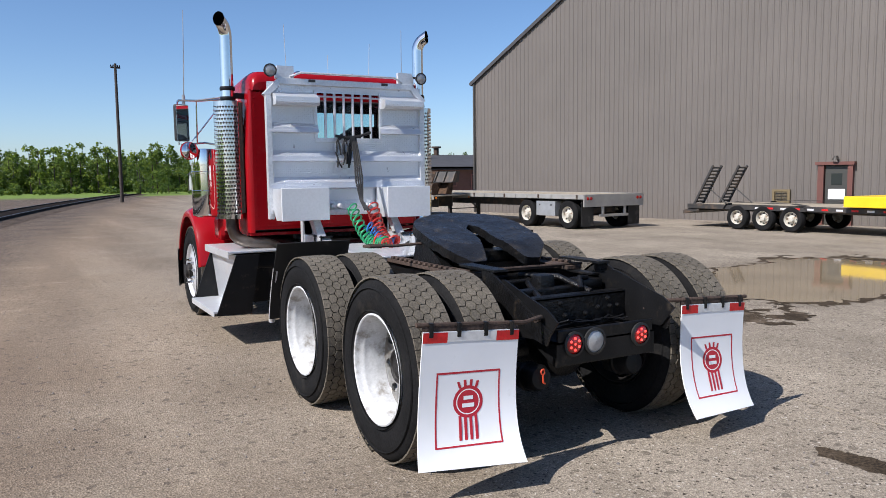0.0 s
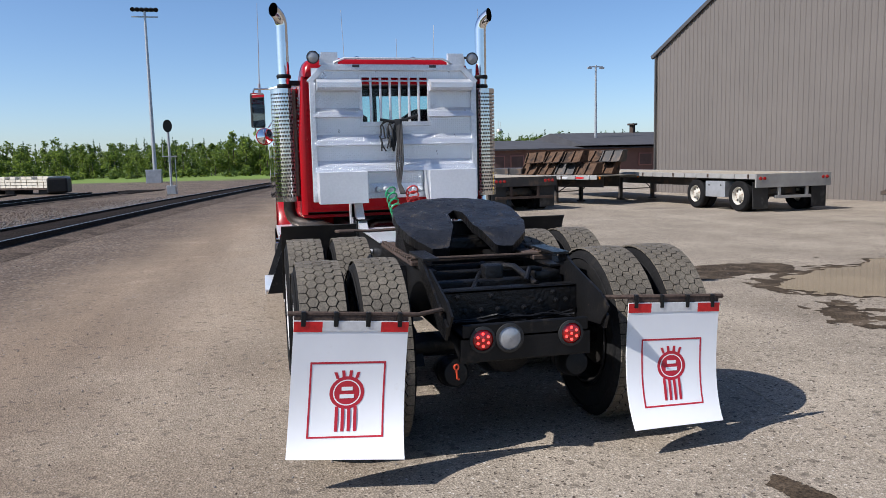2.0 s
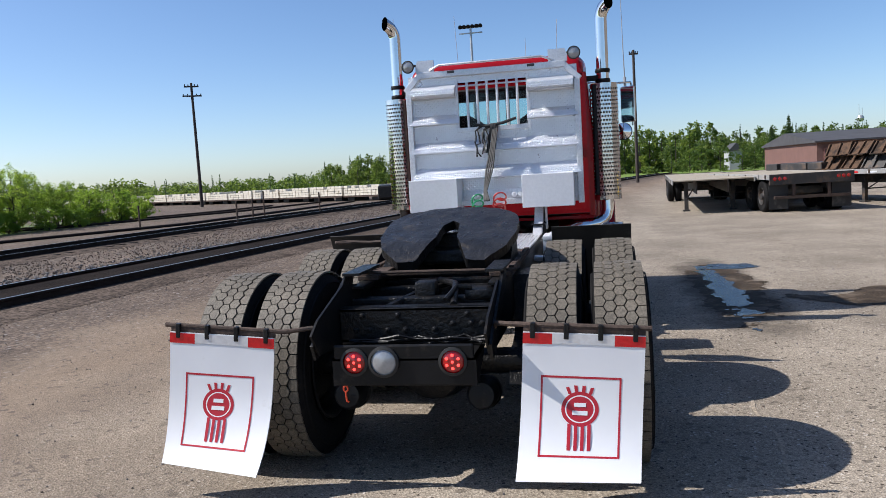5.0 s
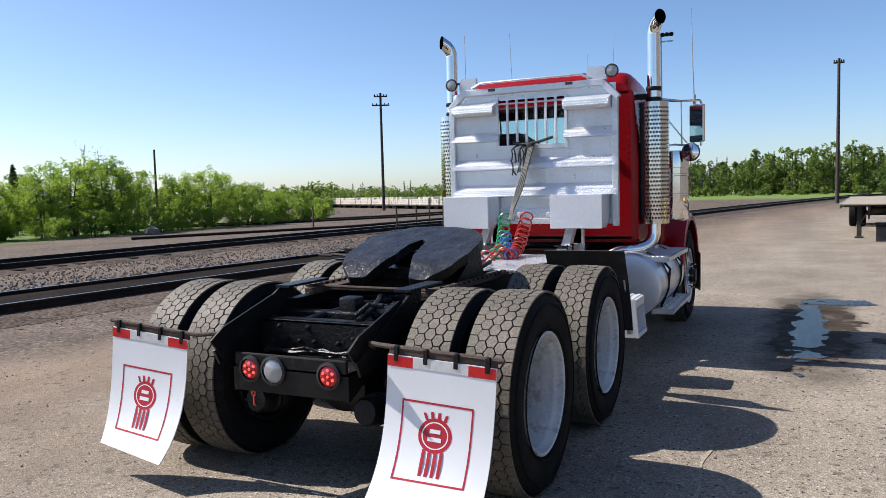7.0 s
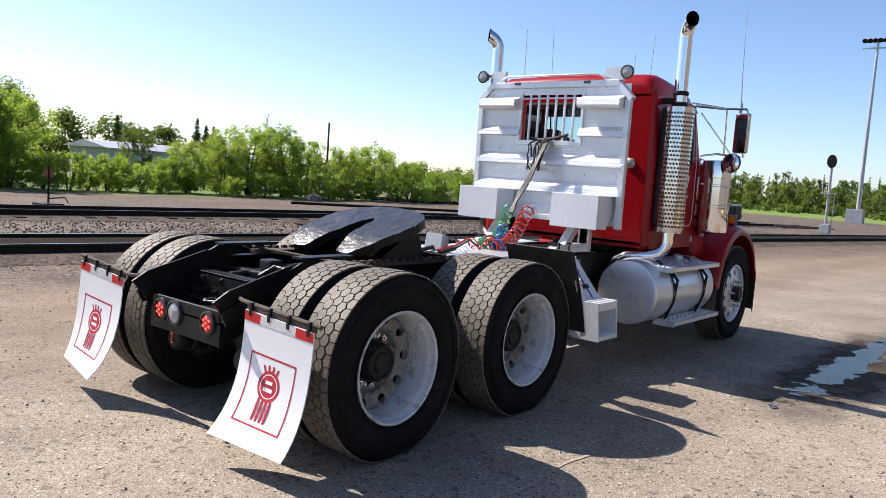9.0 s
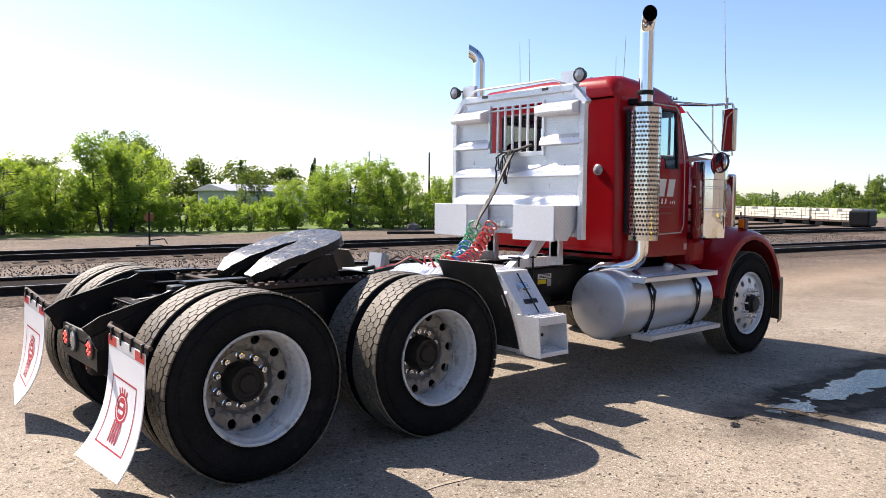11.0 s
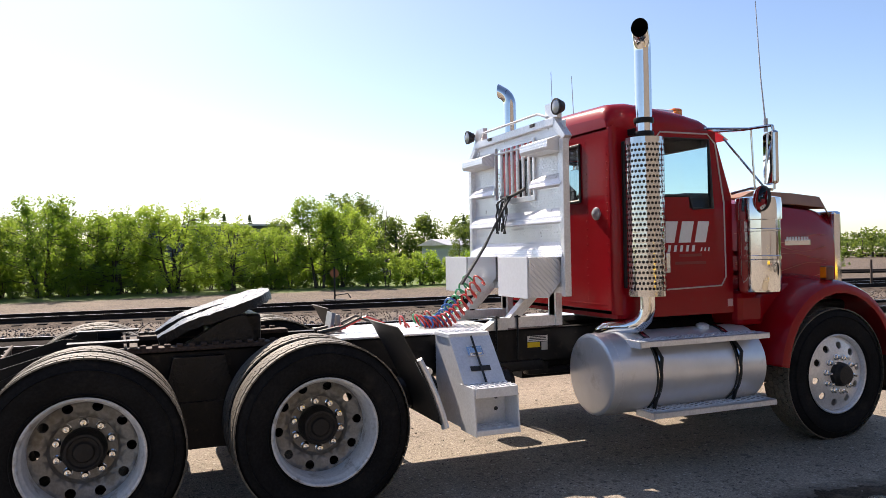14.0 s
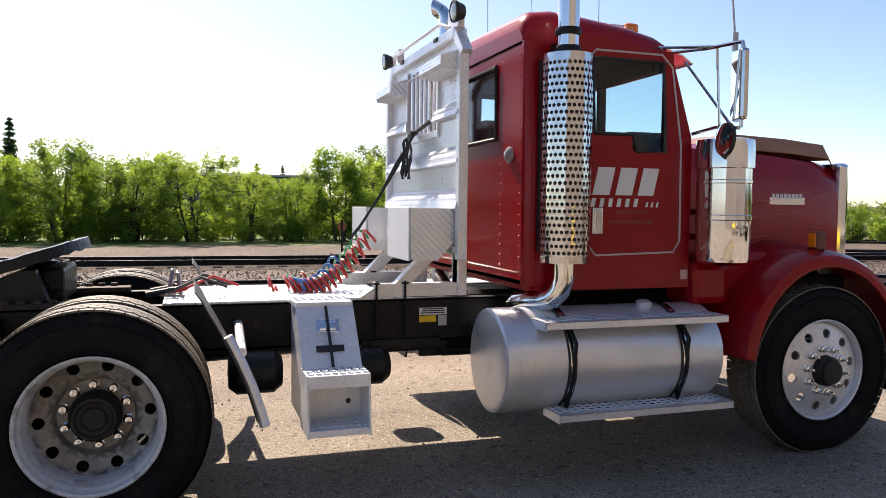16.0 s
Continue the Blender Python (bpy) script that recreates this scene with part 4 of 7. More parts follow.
wood_mass("far_woods", wood_line(150, -46, 70, 118, 104, 10, 3.4, 5.2, 1.6, 0.0), LEAF_FAR, "belt of fresh green woods beyond the yard", 820, 0.19)
wood_mass("far_woods", wood_line(130, -44, 70, 126, 114, 10, 4.6, 6.2, 1.6, 0.0), LEAF_DARK, "darker broadleaf woods behind the belt", 640, 0.21)
wood_mass("far_woods", wood_line(18, -6, 18, 112, 108, 8, 5.8, 7.2, 1.7, 0.0), LEAF_FAR, "taller green trees at the end of the lot", 620, 0.26)
wood_mass("far_conifers", wood_line(90, -46, 70, 122, 108, 14, 4.6, 6.8, 0.9, 1.0), NEEDLE, "dark pointed conifers among the far woods", 520, 0.24)
wood_mass("distant_woods", wood_line(260, -230, -44, 175, 130, 16, 1.9, 3.1, 2.4, 0.0), LEAF_FAR, "low distant woods along the horizon", 200)
wood_mass("distant_woods", wood_line(30, -230, -44, 170, 126, 14, 3.4, 4.6, 0.8, 1.0), NEEDLE, "dark conifers along the horizon", 200)
wood_mass("far_bushes", wood_line(46, -40, 70, 106, 94, 4, 0.7, 1.4, 1.0, 0.0), LEAF_FAR, "low green bushes in front of the far woods", 160)
wood_mass("far_woods", wood_line(46, 8, 100, 86, 86, 12, 2.6, 4.2, 1.5, 0.0), LEAF_FAR, "green trees behind the workshop", 500, 0.2)
wood_mass("back_woods", wood_line(16, -62, -60, 17, 34, 3, 4.0, 5.0, 2.2, 0.0), LEAF_DARK, "rounded green trees behind the grey shed", 1300, 0.17)
wood_mass("back_woods", wood_line(26, -66, -60, -22, 18, 4, 3.4, 4.6, 1.9, 0.0), LEAF_FAR, "green trees behind the blue shed", 900, 0.17)
wood_mass("back_woods", wood_line(30, -66, -52, 34, 74, 6, 2.4, 3.6, 1.9, 0.0), LEAF_FAR, "trees behind the shrubs along the yard", 500, 0.2)
for x, y, s in ((16.5, 70, 0.75), (18.2, 71, 0.85), (21.5, 72, 0.68), (30.5, 71, 0.75), (34, 74, 0.6), (47, 74, 0.8)):
    plant(pine, x, y, s)


# ---- the truck ----
truck = thing("truck", "red day-cab tractor truck with twin chrome exhaust stacks, parked on asphalt", "truck")
TW, TR, HZ = 0.275, 0.545, 0.53
FRONT_Y = 5.635


def tyre_mesh(blocks, width, name, rows=5, treadmat=TREAD):
    """Axis along x, outer side at +x; centre at 0."""
    b = Build()
    h = width / 2
    r = TR - 0.009
    side = [(0.315, -h + 0.03), (0.36, -h + 0.004), (0.44, -h - 0.006), (0.505, -h + 0.008), (r - 0.008, -h + 0.03)]
    prof = side + [(r, -h + 0.05), (r + 0.003, 0), (r, h - 0.05)] + [(q, -x) for q, x in reversed(side)]
    b.lathe(prof, (0, 0, 0), (1, 0, 0), 72, up=(0, 0, 1))
    # rings moulded on the sidewall
    for s in (-1, 1):
        for q in (0.345, 0.475):
            b.lathe([(q - 0.004, s * (h + 0.001)), (q, s * (h + 0.009)), (q + 0.004, s * (h + 0.001))], (0, 0, 0), (1, 0, 0), 72, up=(0, 0, 1))
    k0 = 1
    pitch = 2 * math.pi / blocks
    rw = (width - 0.02) / rows
    for j in range(rows):
        x0 = -h + 0.01 + j * rw
        for i in range(blocks):
            c = (i + 0.5 * (j % 2)) * pitch
            ra, rb = r - 0.004, TR
            if j in (0, rows - 1):
                rb = TR - 0.004
            xm, w, q = x0 + rw / 2, rw * 0.31, pitch * 0.46
            # six-sided block; the shoulder blocks end square
            left = [(xm - w, c + q), (xm - 2 * w, c), (xm - w, c - q)] if j else [(x0 + 0.002, c + q), (x0 + 0.002, c - q)]
            right = [(xm + w, c - q), (xm + 2 * w, c), (xm + w, c + q)] if j < rows - 1 else [(x0 + rw - 0.002, c - q), (x0 + rw - 0.002, c + q)]
            pts = left + right
            n = len(pts)
            lo = [(x, -math.sin(a) * ra, math.cos(a) * ra) for x, a in pts]
            hi = [(xm + (x - xm) * 0.94, -math.sin(a) * rb, math.cos(a) * rb) for x, a in pts]
            b.add(lo + hi, [tuple(range(n, 2 * n))] + [(q, (q + 1) % n, n + (q + 1) % n, n + q) for q in range(n)], False, k0)
    return b.mesh(name, [TYRE, treadmat])


def rim_mesh(name, dish):
    """Rim barrel seen from +x; dish: how far the disc lies inwards."""
    b = Build()
    prof = [(0.318, -0.012), (0.327, -0.006), (0.328, 0.004), (0.32, 0.008), (0.312, 0.002), (0.307, -0.016), (0.304, -0.034), (0.296, -0.042), (0.293, -0.058), (0.291, -0.085), (0.287, -0.095), (0.286, -0.15), (0.282, -0.22), (0.29, -0.25), (0.318, -0.262)]
    b.lathe(prof, (0, 0, 0), (1, 0, 0), 64, up=(0, 0, 1))
    return b


def disc_build(x_out, x_in, r_out, r_in, hole_r, hole_at, holes=10):
    """A dished disc with real hand holes; it runs from r_out at x_out to r_in at x_in."""
    b = Build()
    steps = 4

    def put(r, a):
        f = (r_out - r) / (r_out - r_in)
        x = x_out + (x_in - x_out) * (f ** 0.8)
        return (x, -math.sin(a) * r, math.cos(a) * r)

    for i in range(holes):
        a0, a1 = 2 * math.pi * (i - 0.5) / holes, 2 * math.pi * (i + 0.5) / holes
        am = (a0 + a1) / 2
        ring = [(r_in, a0 + (a1 - a0) * j / steps) for j in range(steps)] + [(r_in + (r_out - r_in) * j / steps, a1) for j in range(steps)]
        ring += [(r_out, a1 - (a1 - a0) * j / steps) for j in range(steps)] + [(r_out - (r_out - r_in) * j / steps, a0) for j in range(steps)]
        hole = []
        for r, a in ring:
            dx, dy = (a - am) * hole_at, r - hole_at
            l = math.hypot(dx, dy) or 1
            hole.append((hole_at + dy / l * hole_r, am + dx / l * hole_r / hole_at))
        n = len(ring)
        front = [put(r, a) for r, a in ring] + [put(r, a) for r, a in hole]
        backp = [(x - 0.014, y, z) for x, y, z in front[n:]]
        b.add(front, [(j, (j + 1) % n, n + (j + 1) % n, n + j) for j in range(n)], True)
        b.add(front[n:] + backp, [(j, (j + 1) % n, n + (j + 1) % n, n + j) for j in range(n)], True)
    return b


def nut_mesh(name, stud=0.03, mat=CHROME):
    b = Build()
    b.lathe([(0.025, 0), (0.025, 0.008), (0.02, 0.01), (0.02, 0.03), (0.01, 0.034), (0.009, 0.034 + stud), (0.001, 0.036 + stud)], (0, 0, 0), (1, 0, 0), 10)
    return b.mesh(name, mat)


tyre_rear = tyre_mesh(52, TW, "tyre", 5)
tyre_front = tyre_mesh(60, 0.285, "tyre", 5)
rim_rear = rim_mesh("rim", 0.17).mesh("rim", RIMPAINT)
disc_rear = disc_build(-0.185, -0.212, 0.286, 0.19, 0.029, 0.248)
disc_rear.lathe([(0.2865, -0.172), (0.286, -0.185), (0.284, -0.189)], (0, 0, 0), (1, 0, 0), 60, up=(0, 0, 1))
disc_rear.lathe([(0.19, -0.212), (0.186, -0.22), (0.18, -0.24), (0.174, -0.246), (0.1, -0.248)], (0, 0, 0), (1, 0, 0), 60, up=(0, 0, 1))
disc_rear = disc_rear.mesh("disc", DISC, 0.0004)
# inner rims take the near-black hub colour in place of white rim paint
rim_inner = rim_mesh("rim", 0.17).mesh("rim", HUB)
rim_front = rim_mesh("rim", 0.02).mesh("rim", ALU)
disc_front = disc_build(-0.03, 0.012, 0.3, 0.1, 0.03, 0.235).mesh("disc", ALU, 0.0004)
nut_long = nut_mesh("lug_nut", 0.035)
nut_short = Build().lathe([(0.027, 0), (0.027, 0.006), (0.0215, 0.009), (0.0215, 0.03), (0.017, 0.036), (0.009, 0.037), (0.009, 0.05), (0.001, 0.052)], (0, 0, 0), (1, 0, 0), 10).mesh("lug_nut", CHROME)
hub_rear = Build().lathe([(0.122, -0.09), (0.12, -0.05), (0.114, -0.04), (0.11, -0.005), (0.1, 0.01), (0.088, 0.012), (0.08, 0.0), (0.06, -0.002), (0.05, 0.012), (0.001, 0.014)], (0, 0, 0), (1, 0, 0), 28).mesh("hub", HUB)
hub_front = Build().lathe([(0.1, 0.0), (0.095, 0.05), (0.082, 0.06), (0.075, 0.085), (0.02, 0.09), (0.001, 0.09)], (0, 0, 0), (1, 0, 0), 28).mesh("hub", HUB)


def hang(name, mesh, parent, m, label=""):
    o = new(name, mesh)
    o.parent = parent
    o.matrix_basis = m
    return tagged(o, label)


def wheel(side, x, y, kind, label):
    """side: 1 right, -1 left; the wheel faces outwards from x (the rim's outer edge)."""
    face = pose(x, y, HZ, 0, 0, 0 if side > 0 else 180)
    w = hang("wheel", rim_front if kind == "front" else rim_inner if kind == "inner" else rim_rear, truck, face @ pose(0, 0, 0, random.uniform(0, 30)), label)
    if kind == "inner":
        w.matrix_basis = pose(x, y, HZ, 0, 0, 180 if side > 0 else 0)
    hang("tyre", tyre_front if kind == "front" else tyre_rear, w, pose(-0.13, 0, 0, random.uniform(0, 360)))
    if kind == "front":
        hang("disc", disc_front, w, Matrix())
        hang("hub", hub_front, w, Matrix())
        for i in range(10):
            a = 2 * math.pi * (i + 0.5) / 10
            hang("lug_nut", nut_long, w, pose(0.0, -math.sin(a) * 0.143, math.cos(a) * 0.143))
    elif kind == "outer":
        hang("disc", disc_rear, w, Matrix())
        hang("hub", hub_rear, w, pose(-0.145, 0, 0))
        for i in range(10):
            a = 2 * math.pi * (i + 0.5) / 10
            hang("lug_nut", nut_short, w, pose(-0.248, -math.sin(a) * 0.15, math.cos(a) * 0.15))
    return w


for side in (1, -1):
    for y in (0.0, 1.33):
        wheel(side, side * 1.2, y, "outer", "dual truck wheel with a white painted rim and dusty lugged tyre")
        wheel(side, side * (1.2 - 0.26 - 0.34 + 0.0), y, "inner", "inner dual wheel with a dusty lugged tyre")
    wheel(side, side * 1.13, FRONT_Y, "front", "polished aluminium front wheel with long chrome lug nuts")

# chassis rails: C sections with a raised, slanted rear end
for side in (1, -1):
    s = side
    b = Build()
    web = [(-0.72, 0.84), (-0.62, 0.72), (-0.35, 0.7), (6.2, 0.72), (6.2, 0.98), (0.1, 0.98), (-0.05, 1.0), (-0.2, 1.02), (-0.62, 0.9)]
    b.prism(web, "x", s * 0.43, s * 0.442)
    b.box((s * 0.36, -0.05, 0.972), (s * 0.442, 6.2, 0.984))
    b.box((s * 0.36, -0.3, 0.716), (s * 0.442, 6.2, 0.728))
    part("chassis_rail", b, BLACK, truck, "black steel chassis rail")
    # slanted gusset at the end of each rail
    b = Build()
    b.prism([(-0.16, 1.02), (-0.08, 1.06), (0.02, 1.06), (0.02, 1.0), (-0.52, 0.72), (-0.64, 0.7), (-0.68, 0.78)], "x", s * 0.445, s * 0.46)
    b.box((s * 0.36, -0.12, 1.055), (s * 0.46, 0.3, 1.07))
    part("rail_gusset", b, GREASE, truck)

b = Build()
b.box((-0.43, -0.3, 0.7), (0.43, -0.27, 0.9), 0.006)
b.box((-0.43, -0.3, 0.88), (0.43, -0.2, 0.9), 0.004)
part("rear_crossmember", b, GREASE, truck, "greasy black rear crossmember")
bolt = Build().lathe([(0.017, 0), (0.017, 0.008), (0.011, 0.01), (0.011, 0.02), (0.001, 0.022)], (0, 0, 0), (0, -1, 0), 8).mesh("bolt", GREASE)
for x in (-0.34, -0.26, -0.16, -0.06, 0.1, 0.2, 0.3, 0.36):
    hang("bolt", bolt, truck, pose(x, -0.3, 0.78 + (0.03 if x > 0.15 else 0.0)))
for x in (-0.3, -0.1, 0.28):
    hang("bolt", bolt, truck, pose(x, -0.3, 0.86))
b = Build()
b.box((-0.37, -0.3, 0.69), (0.37, -0.62, 0.7), 0)
b.box((-0.36, -0.62, 0.56), (0.36, -0.6, 0.77), 0.01)
b.prism([(-0.62, 0.56), (-0.6, 0.56), (-0.35, 0.68), (-0.35, 0.7), (-0.62, 0.7)], "x", -0.37, -0.35)
b.prism([(-0.62, 0.56), (-0.6, 0.56), (-0.35, 0.68), (-0.35, 0.7), (-0.62, 0.7)], "x", 0.35, 0.37)
light_bar = part("light_bar", b, BLACK, truck, "black steel tail light panel")
diode = Build().lathe([(0.008, 0), (0.007, 0.004), (0.001, 0.006)], (0, 0, 0), (0, -1, 0), 10).mesh("diode", LAMP_RED)
for x, kind in ((-0.25, "tail_light"), (-0.098, "reverse_light"), (0.255, "tail_light")):
    b = Build()
    R = 0.058 if kind == "tail_light" else 0.066
    b.lathe([(R + 0.014, 0), (R + 0.014, 0.012), (R, 0.016), (R, 0.008)], (x, -0.62, 0.685), (0, -1, 0), 32, k=1)
    b.lathe([(R, 0.006), (R * 0.8, 0.014), (0.001, 0.018)], (x, -0.62, 0.685), (0, -1, 0), 32)
    lamp = part(kind, b, [REDLENS if kind == "tail_light" else LENS, RUBBER], light_bar, "round red tail light, lit" if kind == "tail_light" else "round clear reversing light")
    if kind == "tail_light":
        for i in range(7):
            a = 2 * math.pi * i / 6
            r = 0.0 if i == 6 else 0.033
            hang("diode", diode, truck, pose(x + math.sin(a) * r, -0.635, 0.685 + math.cos(a) * r))

# hoses and chain on the crossmember
rngc = random.Random(8)
for k in range(5):
    b = Build()
    pts = [(-0.35 + i * 0.09 + rngc.uniform(-0.02, 0.02), -0.34 + rngc.uniform(-0.03, 0.03), 0.71 + abs(rngc.gauss(0, 0.015)) + 0.004 * k) for i in range(9)]
    b.tube(pts, 0.007, 6)
    part("hose", b, GREASE, truck)

# brake chambers behind the axles
for x, tilt in ((-0.36, 0), (0.36, 1)):
    b = Build()
    d = Vector((0.0, -1, 0.12)).normalized()
    b.lathe([(0.03, -0.2), (0.075, -0.18), (0.082, -0.1), (0.09, -0.09), (0.09, -0.07), (0.082, -0.06), (0.08, 0.02), (0.065, 0.045), (0.001, 0.05)], (x, -0.42, 0.46), d, 24)
    br = part("brake_chamber", b, BLACK, truck, "round black brake chamber")
    if not tilt:
        b = Build()
        ring = [(x + 0.012 * math.sin(a), -0.475 - 0.003, 0.485 + 0.02 + 0.016 * math.cos(a)) for a in [i * 0.5 for i in range(13)]]
        b.tube(ring, 0.005, 6)
        b.tube([(x, -0.478, 0.49), (x + 0.003, -0.48, 0.44), (x + 0.015, -0.48, 0.435)], 0.006, 6)
        part("pull_ring", b, material("orange paint", (0.55, 0.06, 0.02), 0.5), br)

# axles, differentials, drive line, suspension
for y in (0.0, 1.33):
    b = Build()
    b.cyl((-0.95, y, HZ), (0.95, y, HZ), 0.075, 16)
    b.lathe([(0.05, -0.24), (0.16, -0.2), (0.215, -0.06), (0.215, 0.08), (0.13, 0.18), (0.08, 0.3)], (0.04, y, HZ + 0.01), (0, 1, 0.1), 24, True)
    part("axle", b, GREASE, truck)
    for s in (1, -1):
        b = Build()
        b.lathe([(0.2, -0.1), (0.215, -0.08), (0.215, 0.08), (0.2, 0.1)], (s * 0.77, y, HZ), (1, 0, 0), 32, True)
        part("brake_drum", b, HUB, truck)
for s in (1, -1):
    b = Build()
    b.prism([(-0.1, 0.42), (0.1, 0.36), (1.23, 0.36), (1.43, 0.42), (1.35, 0.56), (0.85, 0.66), (0.48, 0.66), (-0.02, 0.56)], "x", s * 0.46, s * 0.56)
    b.prism([(0.42, 0.6), (0.9, 0.6), (0.82, 0.95), (0.5, 0.95)], "x", s * 0.445, s * 0.54)
    part("suspension_beam", b, GREASE, truck)
b = Build()
b.tube([(0.04, 0.25, 0.58), (0.03, 1.1, 0.6)], 0.05, 12)
b.tube([(0.03, 1.6, 0.62), (0.0, 4.2, 0.72)], 0.055, 12)
part("drive_shaft", b, GREASE, truck)
for y in (-0.05, 0.35, 0.66, 1.0, 2.2, 3.0, 4.0, 5.0):
    b = Build()
    b.box((-0.43, y - 0.04, 0.74), (0.43, y + 0.04, 0.92), 0.01)
    part("crossmember", b, GREASE, truck)
b = Build()
b.tube([(-0.2, -0.25, 0.88), (-0.05, 0.1, 0.93), (0.1, 0.3, 0.94)], 0.018, 8)
b.tube([(0.2, -0.24, 0.9), (0.16, 0.05, 0.97), (0.02, 0.3, 0.96)], 0.02, 8)
b.box((-0.06, -0.05, 0.86), (0.06, 0.06, 1.0), 0.015)
b.box((0.24, -0.12, 0.9), (0.4, 0.04, 0.96), 0.012)
b.tube([(0.15, -0.2, 0.92), (0.2, -0.12, 0.98), (0.28, -0.1, 0.97)], 0.016, 8)
part("valve_bracket", b, GREASE, truck, "greasy valve bracket and hoses between the rails")
# engine and gearbox dark mass under cab and hood
b = Build()
b.box((-0.34, 4.0, 0.5), (0.34, 6.0, 1.35), 0.08)
b.box((-0.25, 3.3, 0.58), (0.25, 4.1, 1.0), 0.08)
part("engine", b, GREASE, truck)

# fifth wheel
fw = Build()
tilt = math.atan2(1.35 - 1.105, 1.12 - 0.33)


def plate_xy(x, y):
    """Outline coordinates to the tilted plate; y runs along the plate from its rear edge."""
    return Vector((x, 0.4 + y * math.cos(tilt), 1.11 + y * math.sin(tilt)))


outline = []
for i in range(25):
    a = math.pi * i / 24
    outline.append((0.455 * math.cos(a), 0.5 + 0.33 * math.sin(a) ** 0.8))
outline += [(-0.455, 0.3), (-0.41, 0.14), (-0.28, 0.0), (-0.165, 0.0), (-0.07, 0.28), (-0.055, 0.5), (0.0, 0.57), (0.055, 0.5), (0.07, 0.28), (0.165, 0.0), (0.28, 0.0), (0.41, 0.14), (0.455, 0.3)]
nrm = Vector((0, -math.sin(tilt), math.cos(tilt)))


def plate_z(x, y):
    drop = 0.0
    if y < 0.22:
        drop = -0.05 * ((0.22 - y) / 0.22) ** 1.3
    return drop


def inside(x, y):
    """Distance from the outline, positive within it."""
    hit, near = False, 9.0
    for (x0, y0), (x1, y1) in zip(outline, outline[1:] + outline[:1]):
        if (y0 > y) != (y1 > y) and x < x0 + (x1 - x0) * (y - y0) / (y1 - y0):
            hit = not hit
        ex, ey = x1 - x0, y1 - y0
        t = max(0.0, min(1.0, ((x - x0) * ex + (y - y0) * ey) / (ex * ex + ey * ey)))
        near = min(near, math.hypot(x - x0 - t * ex, y - y0 - t * ey))
    return near if hit else -near


def lump(x, y):
    p = Vector((x * 9, y * 9, 4.0))
    return 0.005 * noise.noise(p) + 0.004 * noise.noise(p * 2.6) + 0.0025 * noise.noise(p * 6)


PS = 0.02
pgrid = {}
ids, pv, pf = {}, [], []


def plate_vertex(x, y):
    key = (round(x, 4), round(y, 4))
    if key not in ids:
        ids[key] = len(pv)
        pv.append(plate_xy(x, y) + nrm * (plate_z(x, y) + lump(x, y)))
    return ids[key]


for j in range(-2, 46):
    for i in range(-25, 26):
        pgrid[i, j] = inside(i * PS + 0.0013, j * PS + 0.0017)
for j in range(-2, 45):
    for i in range(-25, 25):
        cell = [(q, r, pgrid[q, r]) for q, r in ((i, j), (i + 1, j), (i + 1, j + 1), (i, j + 1))]
        face = []
        for k in range(4):
            (xa, ya, fa), (xb, yb_, fb) = cell[k], cell[(k + 1) % 4]
            if fa > 0:
                face.append(plate_vertex(xa * PS, ya * PS))
            if (fa > 0) != (fb > 0):
                t = fa / (fa - fb)
                face.append(plate_vertex((xa + (xb - xa) * t) * PS, (ya + (yb_ - ya) * t) * PS))
        face = [v for k, v in enumerate(face) if v != face[k - 1]]
        if len(face) > 2:
            pf.append(tuple(face))
fw.add(pv, pf, True)
# ragged skirt of old grease round the edge
count = collections.Counter(tuple(sorted(e)) for f in pf for e in zip(f, f[1:] + f[:1]))
for f in pf:
    for a, c in zip(f, f[1:] + f[:1]):
        if count[tuple(sorted((a, c)))] == 1:
            rim = []
            for p in (pv[a], pv[c]):
                w = noise.noise(p * 21) * 0.008 + noise.noise(p * 55) * 0.004
                rim.append((p, p - nrm * (0.03 + w * 0.3) + Vector((noise.noise(p * 40), noise.noise(p * 43), 0)) * 0.006, p - nrm * (0.062 + w)))
            fw.add([rim[0][0], rim[0][1], rim[0][2], rim[1][0], rim[1][1], rim[1][2]], [(0, 1, 4, 3), (1, 2, 5, 4)], False, 1)
fw.add([p - nrm * 0.05 for p in pv], [f[::-1] for f in pf], False, 1)
PLATETOP = material("greased fifth wheel plate", (0.016, 0.016, 0.017), 0.3, 0.0, 0.4, 6, bump=0.6, bump_scale=40, rough_vary=0.14, spec=0.5, dirt=(0.05, 0.042, 0.032), dirt_amount=0.14, dirt_scale=10)
fifth = part("fifth_wheel", fw, [PLATETOP, GREASE], truck, "greasy black fifth wheel coupling plate, tilted")
b = Build()
for s in (1, -1):
    b.prism([(0.55, 1.0), (1.05, 1.0), (0.98, 1.19), (0.9, 1.19), (0.78, 1.14)], "x", s * 0.33, s * 0.42)
b.box((-0.3, 0.75, 1.0), (0.3, 1.02, 1.09), 0.02)
b.box((-0.26, 0.98, 1.0), (0.26, 1.1, 1.19), 0.02)
part("mount", b, GREASE, fifth)
for s in (1, -1):
    b = Build()
    b.box((s * 0.34, 0.18, 0.985), (s * 0.47, 1.4, 1.015), 0.005)
    for i in range(14):
        b.box((s * 0.44, 0.3 + i * 0.075, 1.015), (s * 0.475, 0.34 + i * 0.075, 1.035), 0.004)
    part("slide_rail", b, RUST, fifth)
b = Build()
b.box((-0.47, 0.24, 1.0), (0.47, 0.29, 1.022), 0.004)
b.tube([(-0.47, 0.2, 1.03), (0.5, 0.22, 1.02)], 0.01, 8)
part("cross_bar", b, RUST, fifth)
b = Build()
